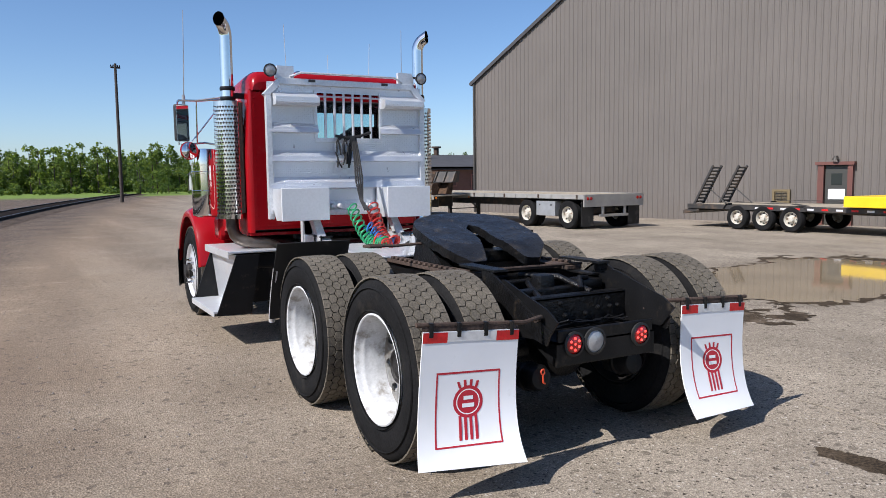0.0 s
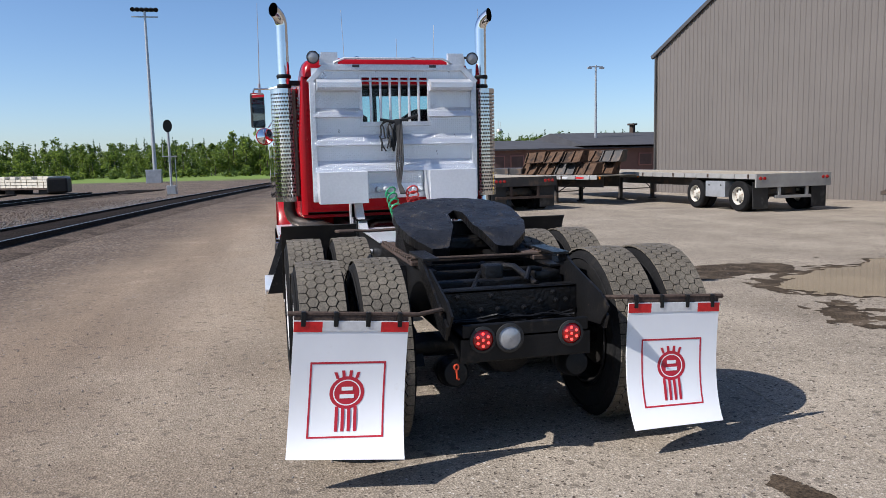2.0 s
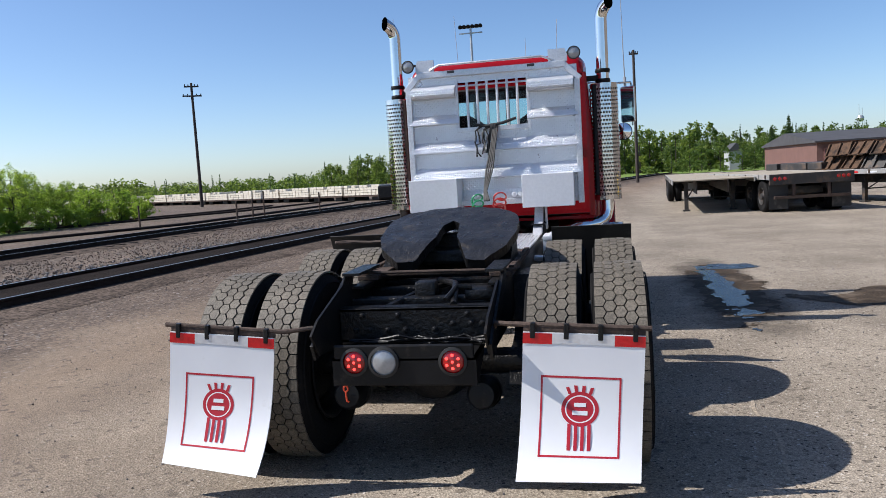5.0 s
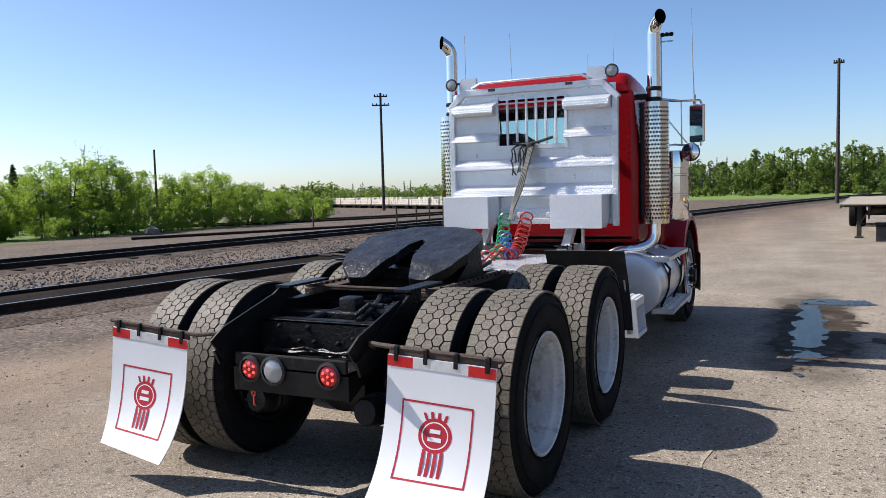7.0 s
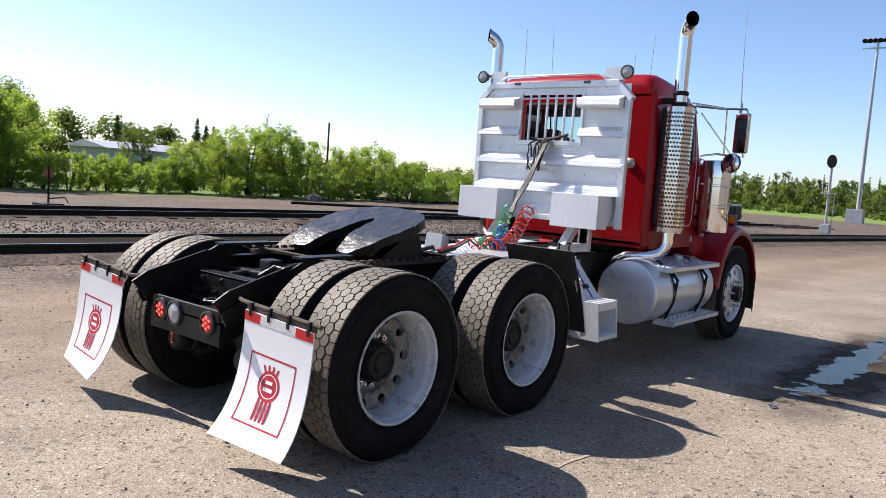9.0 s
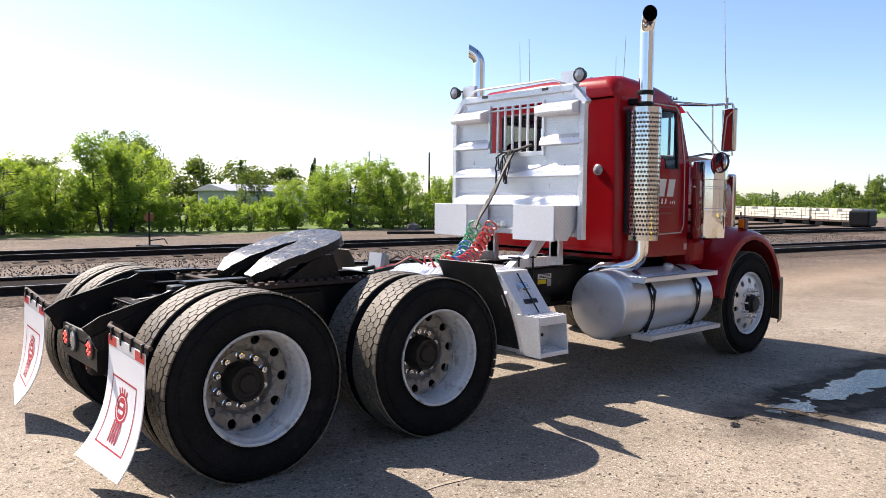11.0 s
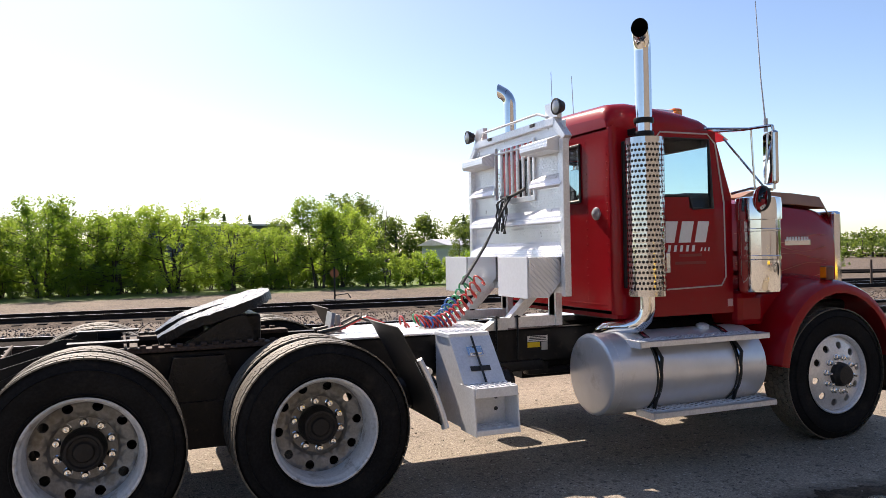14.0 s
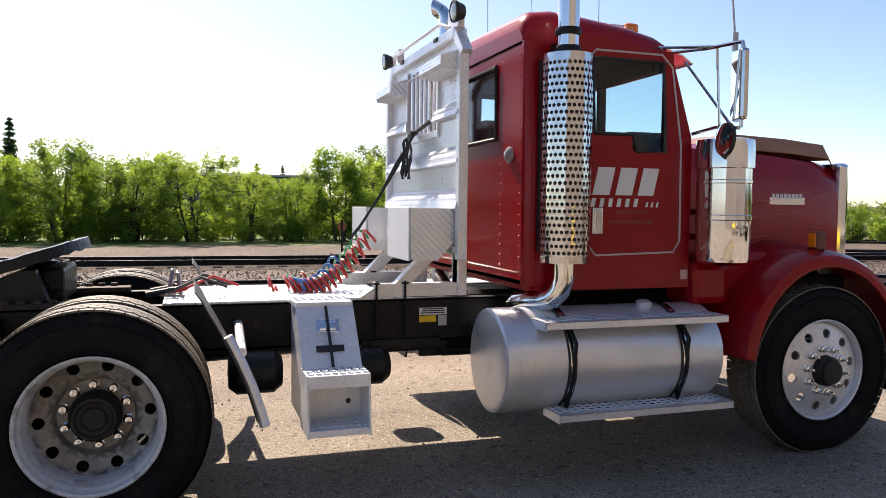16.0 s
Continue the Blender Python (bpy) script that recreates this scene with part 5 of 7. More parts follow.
b.tube([(-0.42, 0.9, 1.16), (-0.62, 0.95, 1.15), (-0.8, 0.98, 1.16), (-0.86, 0.93, 1.16), (-0.84, 0.88, 1.16), (-0.74, 0.9, 1.155)], 0.011, 8)
part("release_handle", b, RUST, fifth)

# deck plate between rails, white diamond aluminium
b = Build()
b.box((-0.45, 1.62, 0.985), (0.45, 2.95, 1.0), 0.003)
deck = part("deck_plate", b, PLATE, truck, "white aluminium tread deck plate behind the cab")
b = Build()
for i in range(44):
    for j in range(30):
        x, y = -0.43 + j * 0.0295, 1.64 + i * 0.0295
        a = 45 if (i + j) % 2 else -45
        m = pose(x, y, 1.0, 0, 0, a)
        b.add([m @ Vector(p) for p in ((-0.011, 0, 0), (0, 0.003, 0.0018), (0.011, 0, 0), (0, -0.003, 0.0018))], [(0, 1, 2, 3)])
tagged(part("tread_pattern", b, PLATE, deck), kind="stuff")
b = Build()
b.box((-0.13, 1.6, 1.0), (0.12, 1.74, 1.008), 0.002)
for y, lean, high in ((1.63, 0.028, 0.15), (1.7, -0.012, 0.135)):
    b.grid([[(x, y + lean * f + bend, 1.004 + high * f) for x, bend in ((-0.11, 0.02), (-0.09, 0.0), (0.08, 0.0), (0.1, 0.02))] for f in (0, 0.35, 0.7, 1)], thick=0.006)
part("hose_bracket", b, GALV, truck, "galvanised steel hose bracket standing on the deck")


# quarter fenders before the drive wheels
for s in (1, -1):
    b = Build()
    path = [(1.79, 1.14), (1.82, 1.1), (1.855, 1.03), (1.9, 0.95), (1.955, 0.84), (2.01, 0.71), (2.05, 0.59), (2.075, 0.5)]
    b.grid([[(s * x, y, z) for x in (0.61, 0.8, 1.0, 1.22)] for y, z in path], thick=0.006 * s)
    part("quarter_fender", b, RUBBER, truck, "black rubber quarter fender before the drive wheels")
    b = Build()
    b.tube([(s * 1.19, y + 0.035, z - 0.03) for y, z in path[3:]], 0.026, 10)
    b.tube([(s * 0.45, 2.03, 0.87), (s * 1.2, 2.0, 0.84)], 0.025, 10)
    part("fender_tube", b, ALU, truck, "bare aluminium fender support tube")


# mud flaps
def mudflap(x0, x1, yb, ztop, drop, curl, skew, twist, slope):
    """A hanging plastic sheet whose foot bends backwards."""
    n, k = 16, 8
    rows = []
    for i in range(n + 1):
        f = i / n
        z = ztop - drop * (f - 0.10 * f ** 3)
        y = yb - curl * f ** 3
        rows.append([(x0 + (x1 - x0) * j / k + skew * f, y - twist * (j / k - 0.5) * f ** 3, z - slope * (j / k - 0.5) * (1 - 0.5 * f)) for j in range(k + 1)])
    return rows


def flap_point(rows, u, v, out):
    """A point at the fractions u (across) and v (down) of the sheet, lifted off its back by out."""
    n, k = len(rows) - 1, len(rows[0]) - 1

    def at(u, v):
        i, j = min(int(v * n), n - 1), min(int(u * k), k - 1)
        a, c = v * n - i, u * k - j
        p = Vector(rows[i][j]).lerp(Vector(rows[i][j + 1]), c)
        q = Vector(rows[i + 1][j]).lerp(Vector(rows[i + 1][j + 1]), c)
        return p.lerp(q, a)
    p = at(u, v)
    e = 0.01
    nr = (at(min(u + e, 1), v) - at(max(u - e, 0), v)).cross(at(u, min(v + e, 1)) - at(u, max(v - e, 0))).normalized()
    if nr.y > 0:
        nr = -nr
    return p + nr * (out + 0.0065)


def build_flap(rows, w, h):
    root = thing("mudflap", "white plastic mudflap with a red emblem, hanging behind the wheels", "mudflap", "mudflaps behind the wheels")
    b = Build()
    b.grid(rows, thick=0.006)
    part("sheet", b, FLAP, root)

    def strip(u0, u1, v0, v1, out, mat, name, label=""):
        b = Build()
        b.grid([[flap_point(rows, u0 + (u1 - u0) * j / 6, v0 + (v1 - v0) * i / 6, out) for j in range(7)] for i in range(7)])
        part(name, b, mat, root, label)
    strip(0.0, 0.245, 0.005, 0.075, 0.0018, REFLECT, "reflector")
    strip(0.755, 1.0, 0.005, 0.075, 0.0018, REFLECT, "reflector")
    strip(0.245, 0.755, 0.005, 0.07, 0.0018, SILVERTAPE, "reflector", "silver reflector strip")
    # square border
    t = 0.014
    for u0, u1, v0, v1 in ((0.16, 0.82, 0.28, 0.28 + t), (0.16, 0.82, 0.82, 0.82 + t), (0.16, 0.16 + t * 1.15, 0.28, 0.834), (0.82 - t * 1.15, 0.82, 0.28, 0.834)):
        strip(u0, u1, v0, v1, 0.0006, LOGO, "printed_border")
    b = Build()
    cu, cv, R = 0.49, 0.5, 0.088

    def disc(r0, r1, out, k):
        ring = 36
        pts = []
        for r in (r0, r1):
            pts += [flap_point(rows, cu + r * math.sin(2 * math.pi * i / ring) / w, cv - r * math.cos(2 * math.pi * i / ring) / h, out) for i in range(ring)]
        b.add(pts, [(i, (i + 1) % ring, ring + (i + 1) % ring, ring + i) for i in range(ring)], False, k)
    disc(0.001, 0.064, 0.0007, 0)
    disc(0.064, 0.07, 0.0007, 1)
    disc(0.07, R, 0.0007, 0)
    for i in range(4):
        x = (-0.056 + i * 0.031)
        tilt_u = (i - 1.5) * 0.006

        def quad(v0, v1, sp):
            b.add([flap_point(rows, cu + (x * sp) / w + tilt_u, v0, 0.0007), flap_point(rows, cu + (x * sp + 0.016) / w + tilt_u, v0, 0.0007), flap_point(rows, cu + (x + 0.016) / w, v1, 0.0007), flap_point(rows, cu + x / w, v1, 0.0007)], [(0, 1, 2, 3)])
        quad(0.335 + 0.012 * abs(i - 1.5), 0.4, 1.15)
        quad(0.785, 0.6, 0.9)
    part("emblem", b, [LOGO, FLAP], root, "red round emblem with stripes")
    # plain white shapes stand on the emblem
    b = Build()
    for x0, x1, z0, z1 in ((-0.028, 0.028, 0.012, 0.032), (-0.036, 0.036, -0.03, -0.008)):
        b.add([flap_point(rows, cu + x / w, cv - z / h, 0.0022) for x, z in ((x0, z0), (x1, z0), (x1, z1), (x0, z1))], [(0, 1, 2, 3)])
    part("emblem_mark", b, FLAP, root, "white marks on the emblem")
    return root


rows_l = mudflap(-1.235, -0.655, -0.655, 0.845, 0.75, 0.13, -0.075, 0.11, 0.045)
build_flap(rows_l, 0.58, 0.75)
rows_r = mudflap(0.605, 1.175, -0.615, 0.812, 0.74, 0.16, -0.05, -0.05, 0.03)
build_flap(rows_r, 0.57, 0.74)
for s, rows in ((-1, rows_l), (1, rows_r)):
    b = Build()
    p0, p1 = Vector(rows[0][0]), Vector(rows[0][-1])
    xa = s * 0.44
    inner, outer = (p0, p1) if s > 0 else (p1, p0)
    along = (outer - inner).normalized()
    back = Vector((0, 0.013, 0.032))
    b.tube([(xa, inner.y + 0.15, 0.8), (xa + s * 0.03, inner.y + 0.05, 0.86), inner + back + along * -0.05, outer + back + along * 0.03], 0.013, 8)
    lath = Matrix.Translation((p0 + p1) / 2) @ (p1 - p0).to_track_quat("X", "Z").to_matrix().to_4x4()
    half = (p1 - p0).length / 2
    b.box((-half, 0.003, -0.005), (half, 0.015, 0.03), 0.003, lath)
    hanger = part("flap_hanger", b, RUST, truck, "rusty mudflap hanger bar")
    for u in (0.08, 0.36, 0.64, 0.92):
        b = Build()
        x = (u - 0.5) * 2 * half
        b.box((x - 0.012, -0.012, -0.03), (x + 0.012, 0.02, 0.045), 0.004, lath)
        part("clamp", b, GREASE, hanger)

# fuel tank on the right, battery box steps on the left
tank = Build()
tank.lathe([(0.001, -0.012), (0.15, -0.011), (0.27, -0.004), (0.288, 0.0), (0.299, 0.006), (0.302, 0.016), (0.302, 1.385), (0.295, 1.405), (0.27, 1.42), (0.001, 1.425)], (0.9, 3.4, 0.67), (0, 1, 0), 56)
tk = part("fuel_tank", tank, TANK, truck, "round satin aluminium fuel tank")
for y in (3.79, 4.53):
    b = Build()
    b.lathe([(0.304, -0.028), (0.31, -0.024), (0.31, 0.024), (0.304, 0.028)], (0.9, y, 0.67), (0, 1, 0), 48)
    st = part("tank_strap", b, RUBBER, tk, "black tank strap with a steel band")
    b = Build()
    b.lathe([(0.311, -0.016), (0.313, 0.0), (0.311, 0.016)], (0.9, y + 0.0, 0.67), (0, 1, 0), 48)
    part("steel_band", b, STAINLESS, tk)
b = Build()
b.lathe([(0.3025, -0.007), (0.3045, 0), (0.3025, 0.007)], (0.9, 3.47, 0.67), (0, 1, 0), 48)
part("weld_bead", b, ALU, tk)
b = Build()
b.lathe([(0.05, 0), (0.05, 0.03), (0.03, 0.04)], (0.95, 4.4, 0.96), (0.1, 0, 1), 16, True)
part("filler_cap", b, ALU, tk)


def perforated_step(x0, x1, y0, y1, z, name, label):
    """A channel step with rows of raised rings and painted dark holes on its tread."""
    b = Build()
    b.box((x0, y0, z - 0.006), (x1, y1, z), 0.002)
    b.box((x1 - 0.008, y0, z - 0.042), (x1, y1, z + 0.0), 0.002)
    b.box((x0, y0, z - 0.05), (x0 + 0.008, y1, z), 0.002)
    b.box((x0, y0, z - 0.05), (x1, y0 + 0.006, z), 0.001)
    st = part(name, b, ALU, truck, label)
    rings = Build()
    # dark discs on the solid tread stand for shade in the holes
    darks = Build()
    nx = max(2, int((x1 - x0 - 0.04) / 0.045))
    ny = int((y1 - y0 - 0.04) / 0.05)
    for i in range(ny):
        for j in range(nx):
            x, y = x0 + 0.035 + j * 0.045 + (0.0 if i % 2 else 0.012), y0 + 0.035 + i * 0.05
            rings.lathe([(0.02, 0.0), (0.017, 0.005), (0.013, 0.004)], (x, y, z), (0, 0, 1), 10)
            darks.lathe([(0.013, 0.003), (0.001, 0.0015)], (x, y, z), (0, 0, 1), 10)
    tagged(part("grip_ring", rings, ALU, st), kind="stuff")
    tagged(part("grip_hole", darks, DARK, st), kind="stuff")
    return st


perforated_step(1.0, 1.24, 3.6, 4.8, 0.93, "upper_step", "aluminium upper cab step with grip holes")
perforated_step(1.06, 1.27, 3.68, 4.83, 0.42, "lower_step", "aluminium lower cab step with grip holes")
for y in (3.79, 4.53):
    b = Build()
    b.tube([(1.12, y, 0.91), (1.215, y + 0.01, 0.8), (1.2, y, 0.6), (1.12, y, 0.4)], 0.014, 6)
    part("step_bracket", b, BLACK, truck)

# left steps: white treads and a white riser between black side plates
b = Build()
b.box((-1.08, 3.6, 0.74), (-0.6, 4.45, 0.9), 0.02)
b.prism([(-1.06, 0.74), (-0.6, 0.74), (-0.6, 0.4), (-1.0, 0.4)], "y", 3.62, 4.43)
part("battery_box", b, BLACK, truck, "black battery box behind the steps")
b = Build()
b.box((-1.2, 3.46, 0.915), (-0.7, 4.5, 0.94), 0.006)
b.box((-1.205, 3.46, 0.87), (-1.195, 4.5, 0.94), 0.003)
part("upper_tread", b, PLATE, truck, "white diamond plate upper cab step")
b = Build()
b.prism([(-1.14, 0.9), (-1.125, 0.9), (-1.065, 0.37), (-1.08, 0.37)], "y", 3.47, 4.49)
part("riser", b, PLATE, truck, "white sloping riser of the cab step")
b = Build()
b.box((-1.36, 3.46, 0.34), (-1.05, 4.5, 0.365), 0.006)
b.box((-1.365, 3.46, 0.31), (-1.355, 4.5, 0.365), 0.003)
part("lower_tread", b, PLATE, truck, "white diamond plate lower cab step")
for y in (3.44, 4.505):
    b = Build()
    b.prism([(-1.34, 0.32), (-1.0, 0.32), (-0.9, 0.9), (-1.13, 0.9)], "y", y, y + 0.014)
    part("step_side", b, BLACK, truck, "black steel side plate of the cab step")

# toolbox with steps on the right
tb = Build()
tb.prism([(0.5, 0.4), (1.0, 0.4), (1.0, 0.7), (0.76, 0.985), (0.5, 0.985)], "y", 2.325, 2.62)
box_ob = part("step_toolbox", tb, BOXALU, truck, "aluminium step toolbox with a sloping latched lid")
b = Build()
b.box((0.5, 2.315, 0.985), (0.78, 2.63, 1.022), 0.006)
part("top_tread", b, BOXALU, box_ob)
b = Build()
b.prism([(0.77, 0.985), (0.785, 0.996), (1.03, 0.705), (1.015, 0.69)], "y", 2.315, 2.63)
lid = part("lid", b, BOXALU, box_ob, "sloping aluminium lid")
lidm = Matrix.Translation((0.905, 2.4725, 0.852)) @ Euler((0, math.atan2(0.291, 0.245), 0)).to_matrix().to_4x4()
b = Build()
b.box((-0.1, -0.06, 0.004), (-0.02, 0.06, 0.012), 0.003, lidm)
b.box((-0.08, -0.045, 0.012), (-0.035, 0.045, 0.022), 0.003, lidm)
b.box((0.06, -0.075, 0.004), (0.1, 0.075, 0.01), 0.003, lidm, 1)
b.box((-0.18, -0.008, 0.02), (0.2, 0.008, 0.024), 0.001, lidm, 1)
part("latch", b, [CHROME, RUBBER], lid, "chrome latch with a black strap and badge")
b = Build()
b.box((0.98, 2.325, 0.665), (1.19, 2.63, 0.7), 0.004)
b.box((1.185, 2.325, 0.635), (1.195, 2.63, 0.7), 0.002)
b.box((0.98, 2.325, 0.395), (1.22, 2.63, 0.43), 0.004)
b.prism([(0.96, 0.39), (1.215, 0.39), (1.185, 0.7), (0.96, 0.7)], "y", 2.315, 2.325)
b.prism([(0.96, 0.39), (1.215, 0.39), (1.185, 0.7), (0.96, 0.7)], "y", 2.63, 2.64)
b.box((1.001, 2.325, 0.43), (1.006, 2.63, 0.664), 0)
part("step_frame", b, BOXALU, box_ob)
b = Build()
for z, x0 in ((0.702, 1.01), (0.432, 1.02), (1.024, 0.53)):
    for j in range(3):
        for i in range(8):
            b.lathe([(0.016, 0), (0.014, 0.006), (0.006, 0.003)], (x0 + 0.03 + j * 0.06, 2.34 + i * 0.04, z), (0, 0, 1), 8)
tagged(part("grip_teeth", b, BOXALU, box_ob), kind="stuff")
b = Build()
for z in (0.52, 0.6):
    b.cyl((1.006, 2.56, z), (1.012, 2.56, z), 0.014, 10)
part("rivet", b, DARK, box_ob)

# air tanks and muffler parts beneath the frame
for y0, y1, x, z, r in ((1.98, 2.24, 0.62, 0.62, 0.12), (2.58, 2.86, 0.62, 0.62, 0.11), (3.0, 3.25, -0.6, 0.65, 0.12)):
    b = Build()
    b.lathe([(0.001, -0.02), (r * 0.7, -0.015), (r, 0.03), (r, y1 - y0 - 0.03), (r * 0.7, y1 - y0 + 0.015), (0.001, y1 - y0 + 0.02)], (x, y0, z), (0, 1, 0), 24)
    part("air_tank", b, GREASE, truck)
b = Build()
b.box((0.44, 2.75, 0.66), (0.47, 3.25, 0.74), 0.01)
b.box((0.35, 3.12, 0.62), (0.45, 3.3, 0.72), 0.01)
b.tube([(0.4, 3.2, 0.64), (0.4, 3.55, 0.64)], 0.03, 10)
part("frame_bracket", b, GREASE, truck)

# decals on the frame: white, yellow and grey with unread lines
b = Build()
b.box((0.443, 3.12, 0.88), (0.4455, 3.3, 0.925))
dec = part("decal", b, material("white decal", (0.7, 0.7, 0.68), 0.5), truck, "white printed warning label")
b = Build()
for i in range(3):
    b.box((0.4456, 3.13 + 0.006 * i, 0.889 + i * 0.0125), (0.4462, 3.29 - 0.004 * i, 0.896 + i * 0.0125))
part("print_line", b, DARK, dec)
b = Build()
b.box((0.443, 3.12, 0.835), (0.4455, 3.23, 0.875))
part("decal", b, YELLOW, truck, "yellow printed warning label")
b = Build()
b.box((0.443, 3.245, 0.81), (0.4455, 3.3, 0.875))
part("decal", b, GALV, truck, "small grey printed label")

# headache rack
RACK_Y = 3.27
b = Build()
# sheet in pieces around the window opening
wx0, wx1, wz0, wz1 = -0.33, 0.34, 2.04, 2.48
# pressed sheet: outward ledges across
zs = [1.28, 1.53, 1.545, 1.6, 1.66, 1.8, 1.81, 1.865, 1.915, 2.04, 2.08, 2.09, 2.14, 2.18, 2.35, 2.48, 2.57]


def push(z, x):
    """How far the pressed ledges stand out towards the rear."""
    out = 0.0
    for z0, z1 in ((1.545, 1.66), (1.81, 1.915), (2.09, 2.18)):
        if z0 <= z <= z1:
            f = (z - z0) / (z1 - z0)
            out = 0.055 * (1 - max(0.0, (f - 0.35) / 0.65))
    return out


def sheet(x0, x1, z0, z1):
    zz = sorted({z0, z1, *[z for z in zs if z0 < z < z1]})
    rows = []
    for z in zz:
        rows.append([(x, RACK_Y - push(z, x), z) for x in (x0, (x0 + x1) / 2, x1)])
    return rows


b = Build()
b.grid(sheet(wx0, wx1, 1.28, wz0), smooth=False, thick=0.004)
rack = part("headache_rack", b, PLATE, truck, "white aluminium diamond plate headache rack behind the cab")
for x0, x1, z0, z1 in ((-0.825, wx0, 1.28, 2.57), (wx1, 0.825, 1.28, 2.57), (wx0, wx1, wz1, 2.57)):
    b = Build()
    b.grid(sheet(x0, x1, z0, z1), smooth=False, thick=0.004)
    part("panel", b, PLATE, rack)
# raised lozenges of the plate
b = Build()
zi = 1.3
row = 0
while zi < 2.56:
    xi = -0.81 + (0.016 if row % 2 else 0)
    while xi < 0.81:
        if not (wx0 - 0.02 < xi < wx1 + 0.02 and wz0 - 0.02 < zi < wz1 + 0.02):
            y0, y1 = RACK_Y - push(zi, xi) - 0.0045, RACK_Y - push(zi + 0.01, xi) - 0.0045
            a = 1 if row % 2 else -1
            u = Vector((0.0125, (y1 - y0) * 0.8 * a, 0.008 * a))
            c = Vector((xi, y0, zi))
            w = Vector((-0.0007 * a, 0, 0.0034))
            b.add([c - u, c + w + Vector((0, -0.0016, 0)), c + u, c - w + Vector((0, -0.0016, 0))], [(0, 1, 2, 3)])
        xi += 0.032
    zi += 0.02
    row += 1
tagged(part("tread_pattern", b, PLATE, rack), kind="stuff")
# frame of the rack
b = Build()
for s in (1, -1):
    b.box((s * 0.795, RACK_Y - 0.045, 1.25), (s * 0.85, RACK_Y + 0.012, 2.43), 0.005)
    m = Matrix.Translation((s * 0.775, RACK_Y - 0.003, 2.505)) @ Euler((0, s * radians(45), 0)).to_matrix().to_4x4()
    b.box((-0.11, -0.034, -0.027), (0.11, 0.03, 0.027), 0.004, m)
b.box((-0.72, RACK_Y - 0.04, 2.545), (0.72, RACK_Y + 0.035, 2.605), 0.005)
b.box((-0.8, RACK_Y - 0.03, 1.27), (0.8, RACK_Y + 0.03, 1.325), 0.005)
part("frame", b, ALU, rack)
b = Build()
b.box((wx0 - 0.03, RACK_Y - 0.02, wz0 - 0.045), (wx1 + 0.03, RACK_Y + 0.01, wz0), 0.003)
b.box((wx0 - 0.03, RACK_Y - 0.02, wz0), (wx0, RACK_Y + 0.01, wz1 + 0.02), 0.003)
b.box((wx1, RACK_Y - 0.02, wz0), (wx1 + 0.03, RACK_Y + 0.01, wz1 + 0.02), 0.003)
part("window_frame", b, ALU, rack)
for i in range(6):
    x = wx0 + 0.09 + i * (wx1 - wx0 - 0.18) / 5
    b = Build()
    b.cyl((x, RACK_Y, wz0 + 0.0), (x, RACK_Y, wz1 + 0.0), 0.0135, 10)
    part("bar", b, ALU, rack, "round aluminium window guard bar")
b = Build()
b.tube([(wx0, RACK_Y - 0.01, wz1 - 0.035), (wx1, RACK_Y - 0.01, wz1 - 0.035)], 0.009, 8)
part("bar", b, ALU, rack)
b = Build()
b.tube([(-0.6, RACK_Y - 0.02, 2.62), (-0.5, RACK_Y - 0.05, 2.66), (0.5, RACK_Y - 0.05, 2.66), (0.6, RACK_Y - 0.02, 2.62)], 0.011, 8)
part("grab_rail", b, ALU, rack)
# short boxed hooks at the top
for x0, x1 in ((-0.78, -0.345), (0.355, 0.79)):
    b = Build()
    b.prism([(RACK_Y, 2.34), (RACK_Y - 0.13, 2.345), (RACK_Y - 0.14, 2.37), (RACK_Y - 0.14, 2.42), (RACK_Y, 2.47)], "x", x0, x1)
    part("chain_shelf", b, PLATE, rack, "diamond plate chain shelf")
for s in (1, -1):
    x0, x1 = (0.28, 0.765) if s > 0 else (-0.337, -0.81)
    b = Build()
    b.prism([(2.97, 1.25), (2.97, 1.545), (3.24, 1.545), (3.24, 1.36), (3.13, 1.24)], "x", min(x0, x1), max(x0, x1))
    bx = part("tool_tray", b, PLATE, rack, "boxed aluminium tray with a white front")
    b = Build()
    b.box((x0, 2.955, 1.24), (x1, 2.968, 1.55), 0.004)
    part("front_panel", b, WHITE, bx, "plain white front panel")
    # foot: gusset and channel on the frame rail
    b = Build()
    xf0, xf1 = s * 0.38, s * 0.46
    b.prism([(2.74, 1.0), (3.42, 1.0), (3.42, 1.3), (3.36, 1.3), (3.36, 1.08), (2.86, 1.08)], "x", xf0, xf1)
    b.prism([(2.96, 1.08), (3.06, 1.08), (3.3, 1.32), (3.2, 1.32)], "x", xf0, xf1)
    b.box((s * 0.36, 3.36, 1.0), (s * 0.48, 3.42, 1.32), 0.004)
    part("foot", b, ALU, rack, "welded aluminium rack foot")
    for y in (2.84, 3.02):
        b = Build()
        b.tube([(s * 0.475, y, 1.1), (s * 0.475, y, 0.76)], 0.008, 6)
        b.box((s * 0.36, y - 0.02, 1.08), (s * 0.49, y + 0.02, 1.092), 0.003)
        part("u_bolt", b, GREASE, rack)
b = Build()
b.box((-0.33, RACK_Y - 0.01, 1.3), (0.33, RACK_Y + 0.02, 1.42), 0.004)
for x in (-0.2, -0.12, 0.18, 0.24):
    b.lathe([(0.03, 0), (0.03, 0.03), (0.02, 0.05)], (x, RACK_Y - 0.01, 1.36), (0, -1, 0), 12, True)
part("connector_plate", b, ALU, rack)
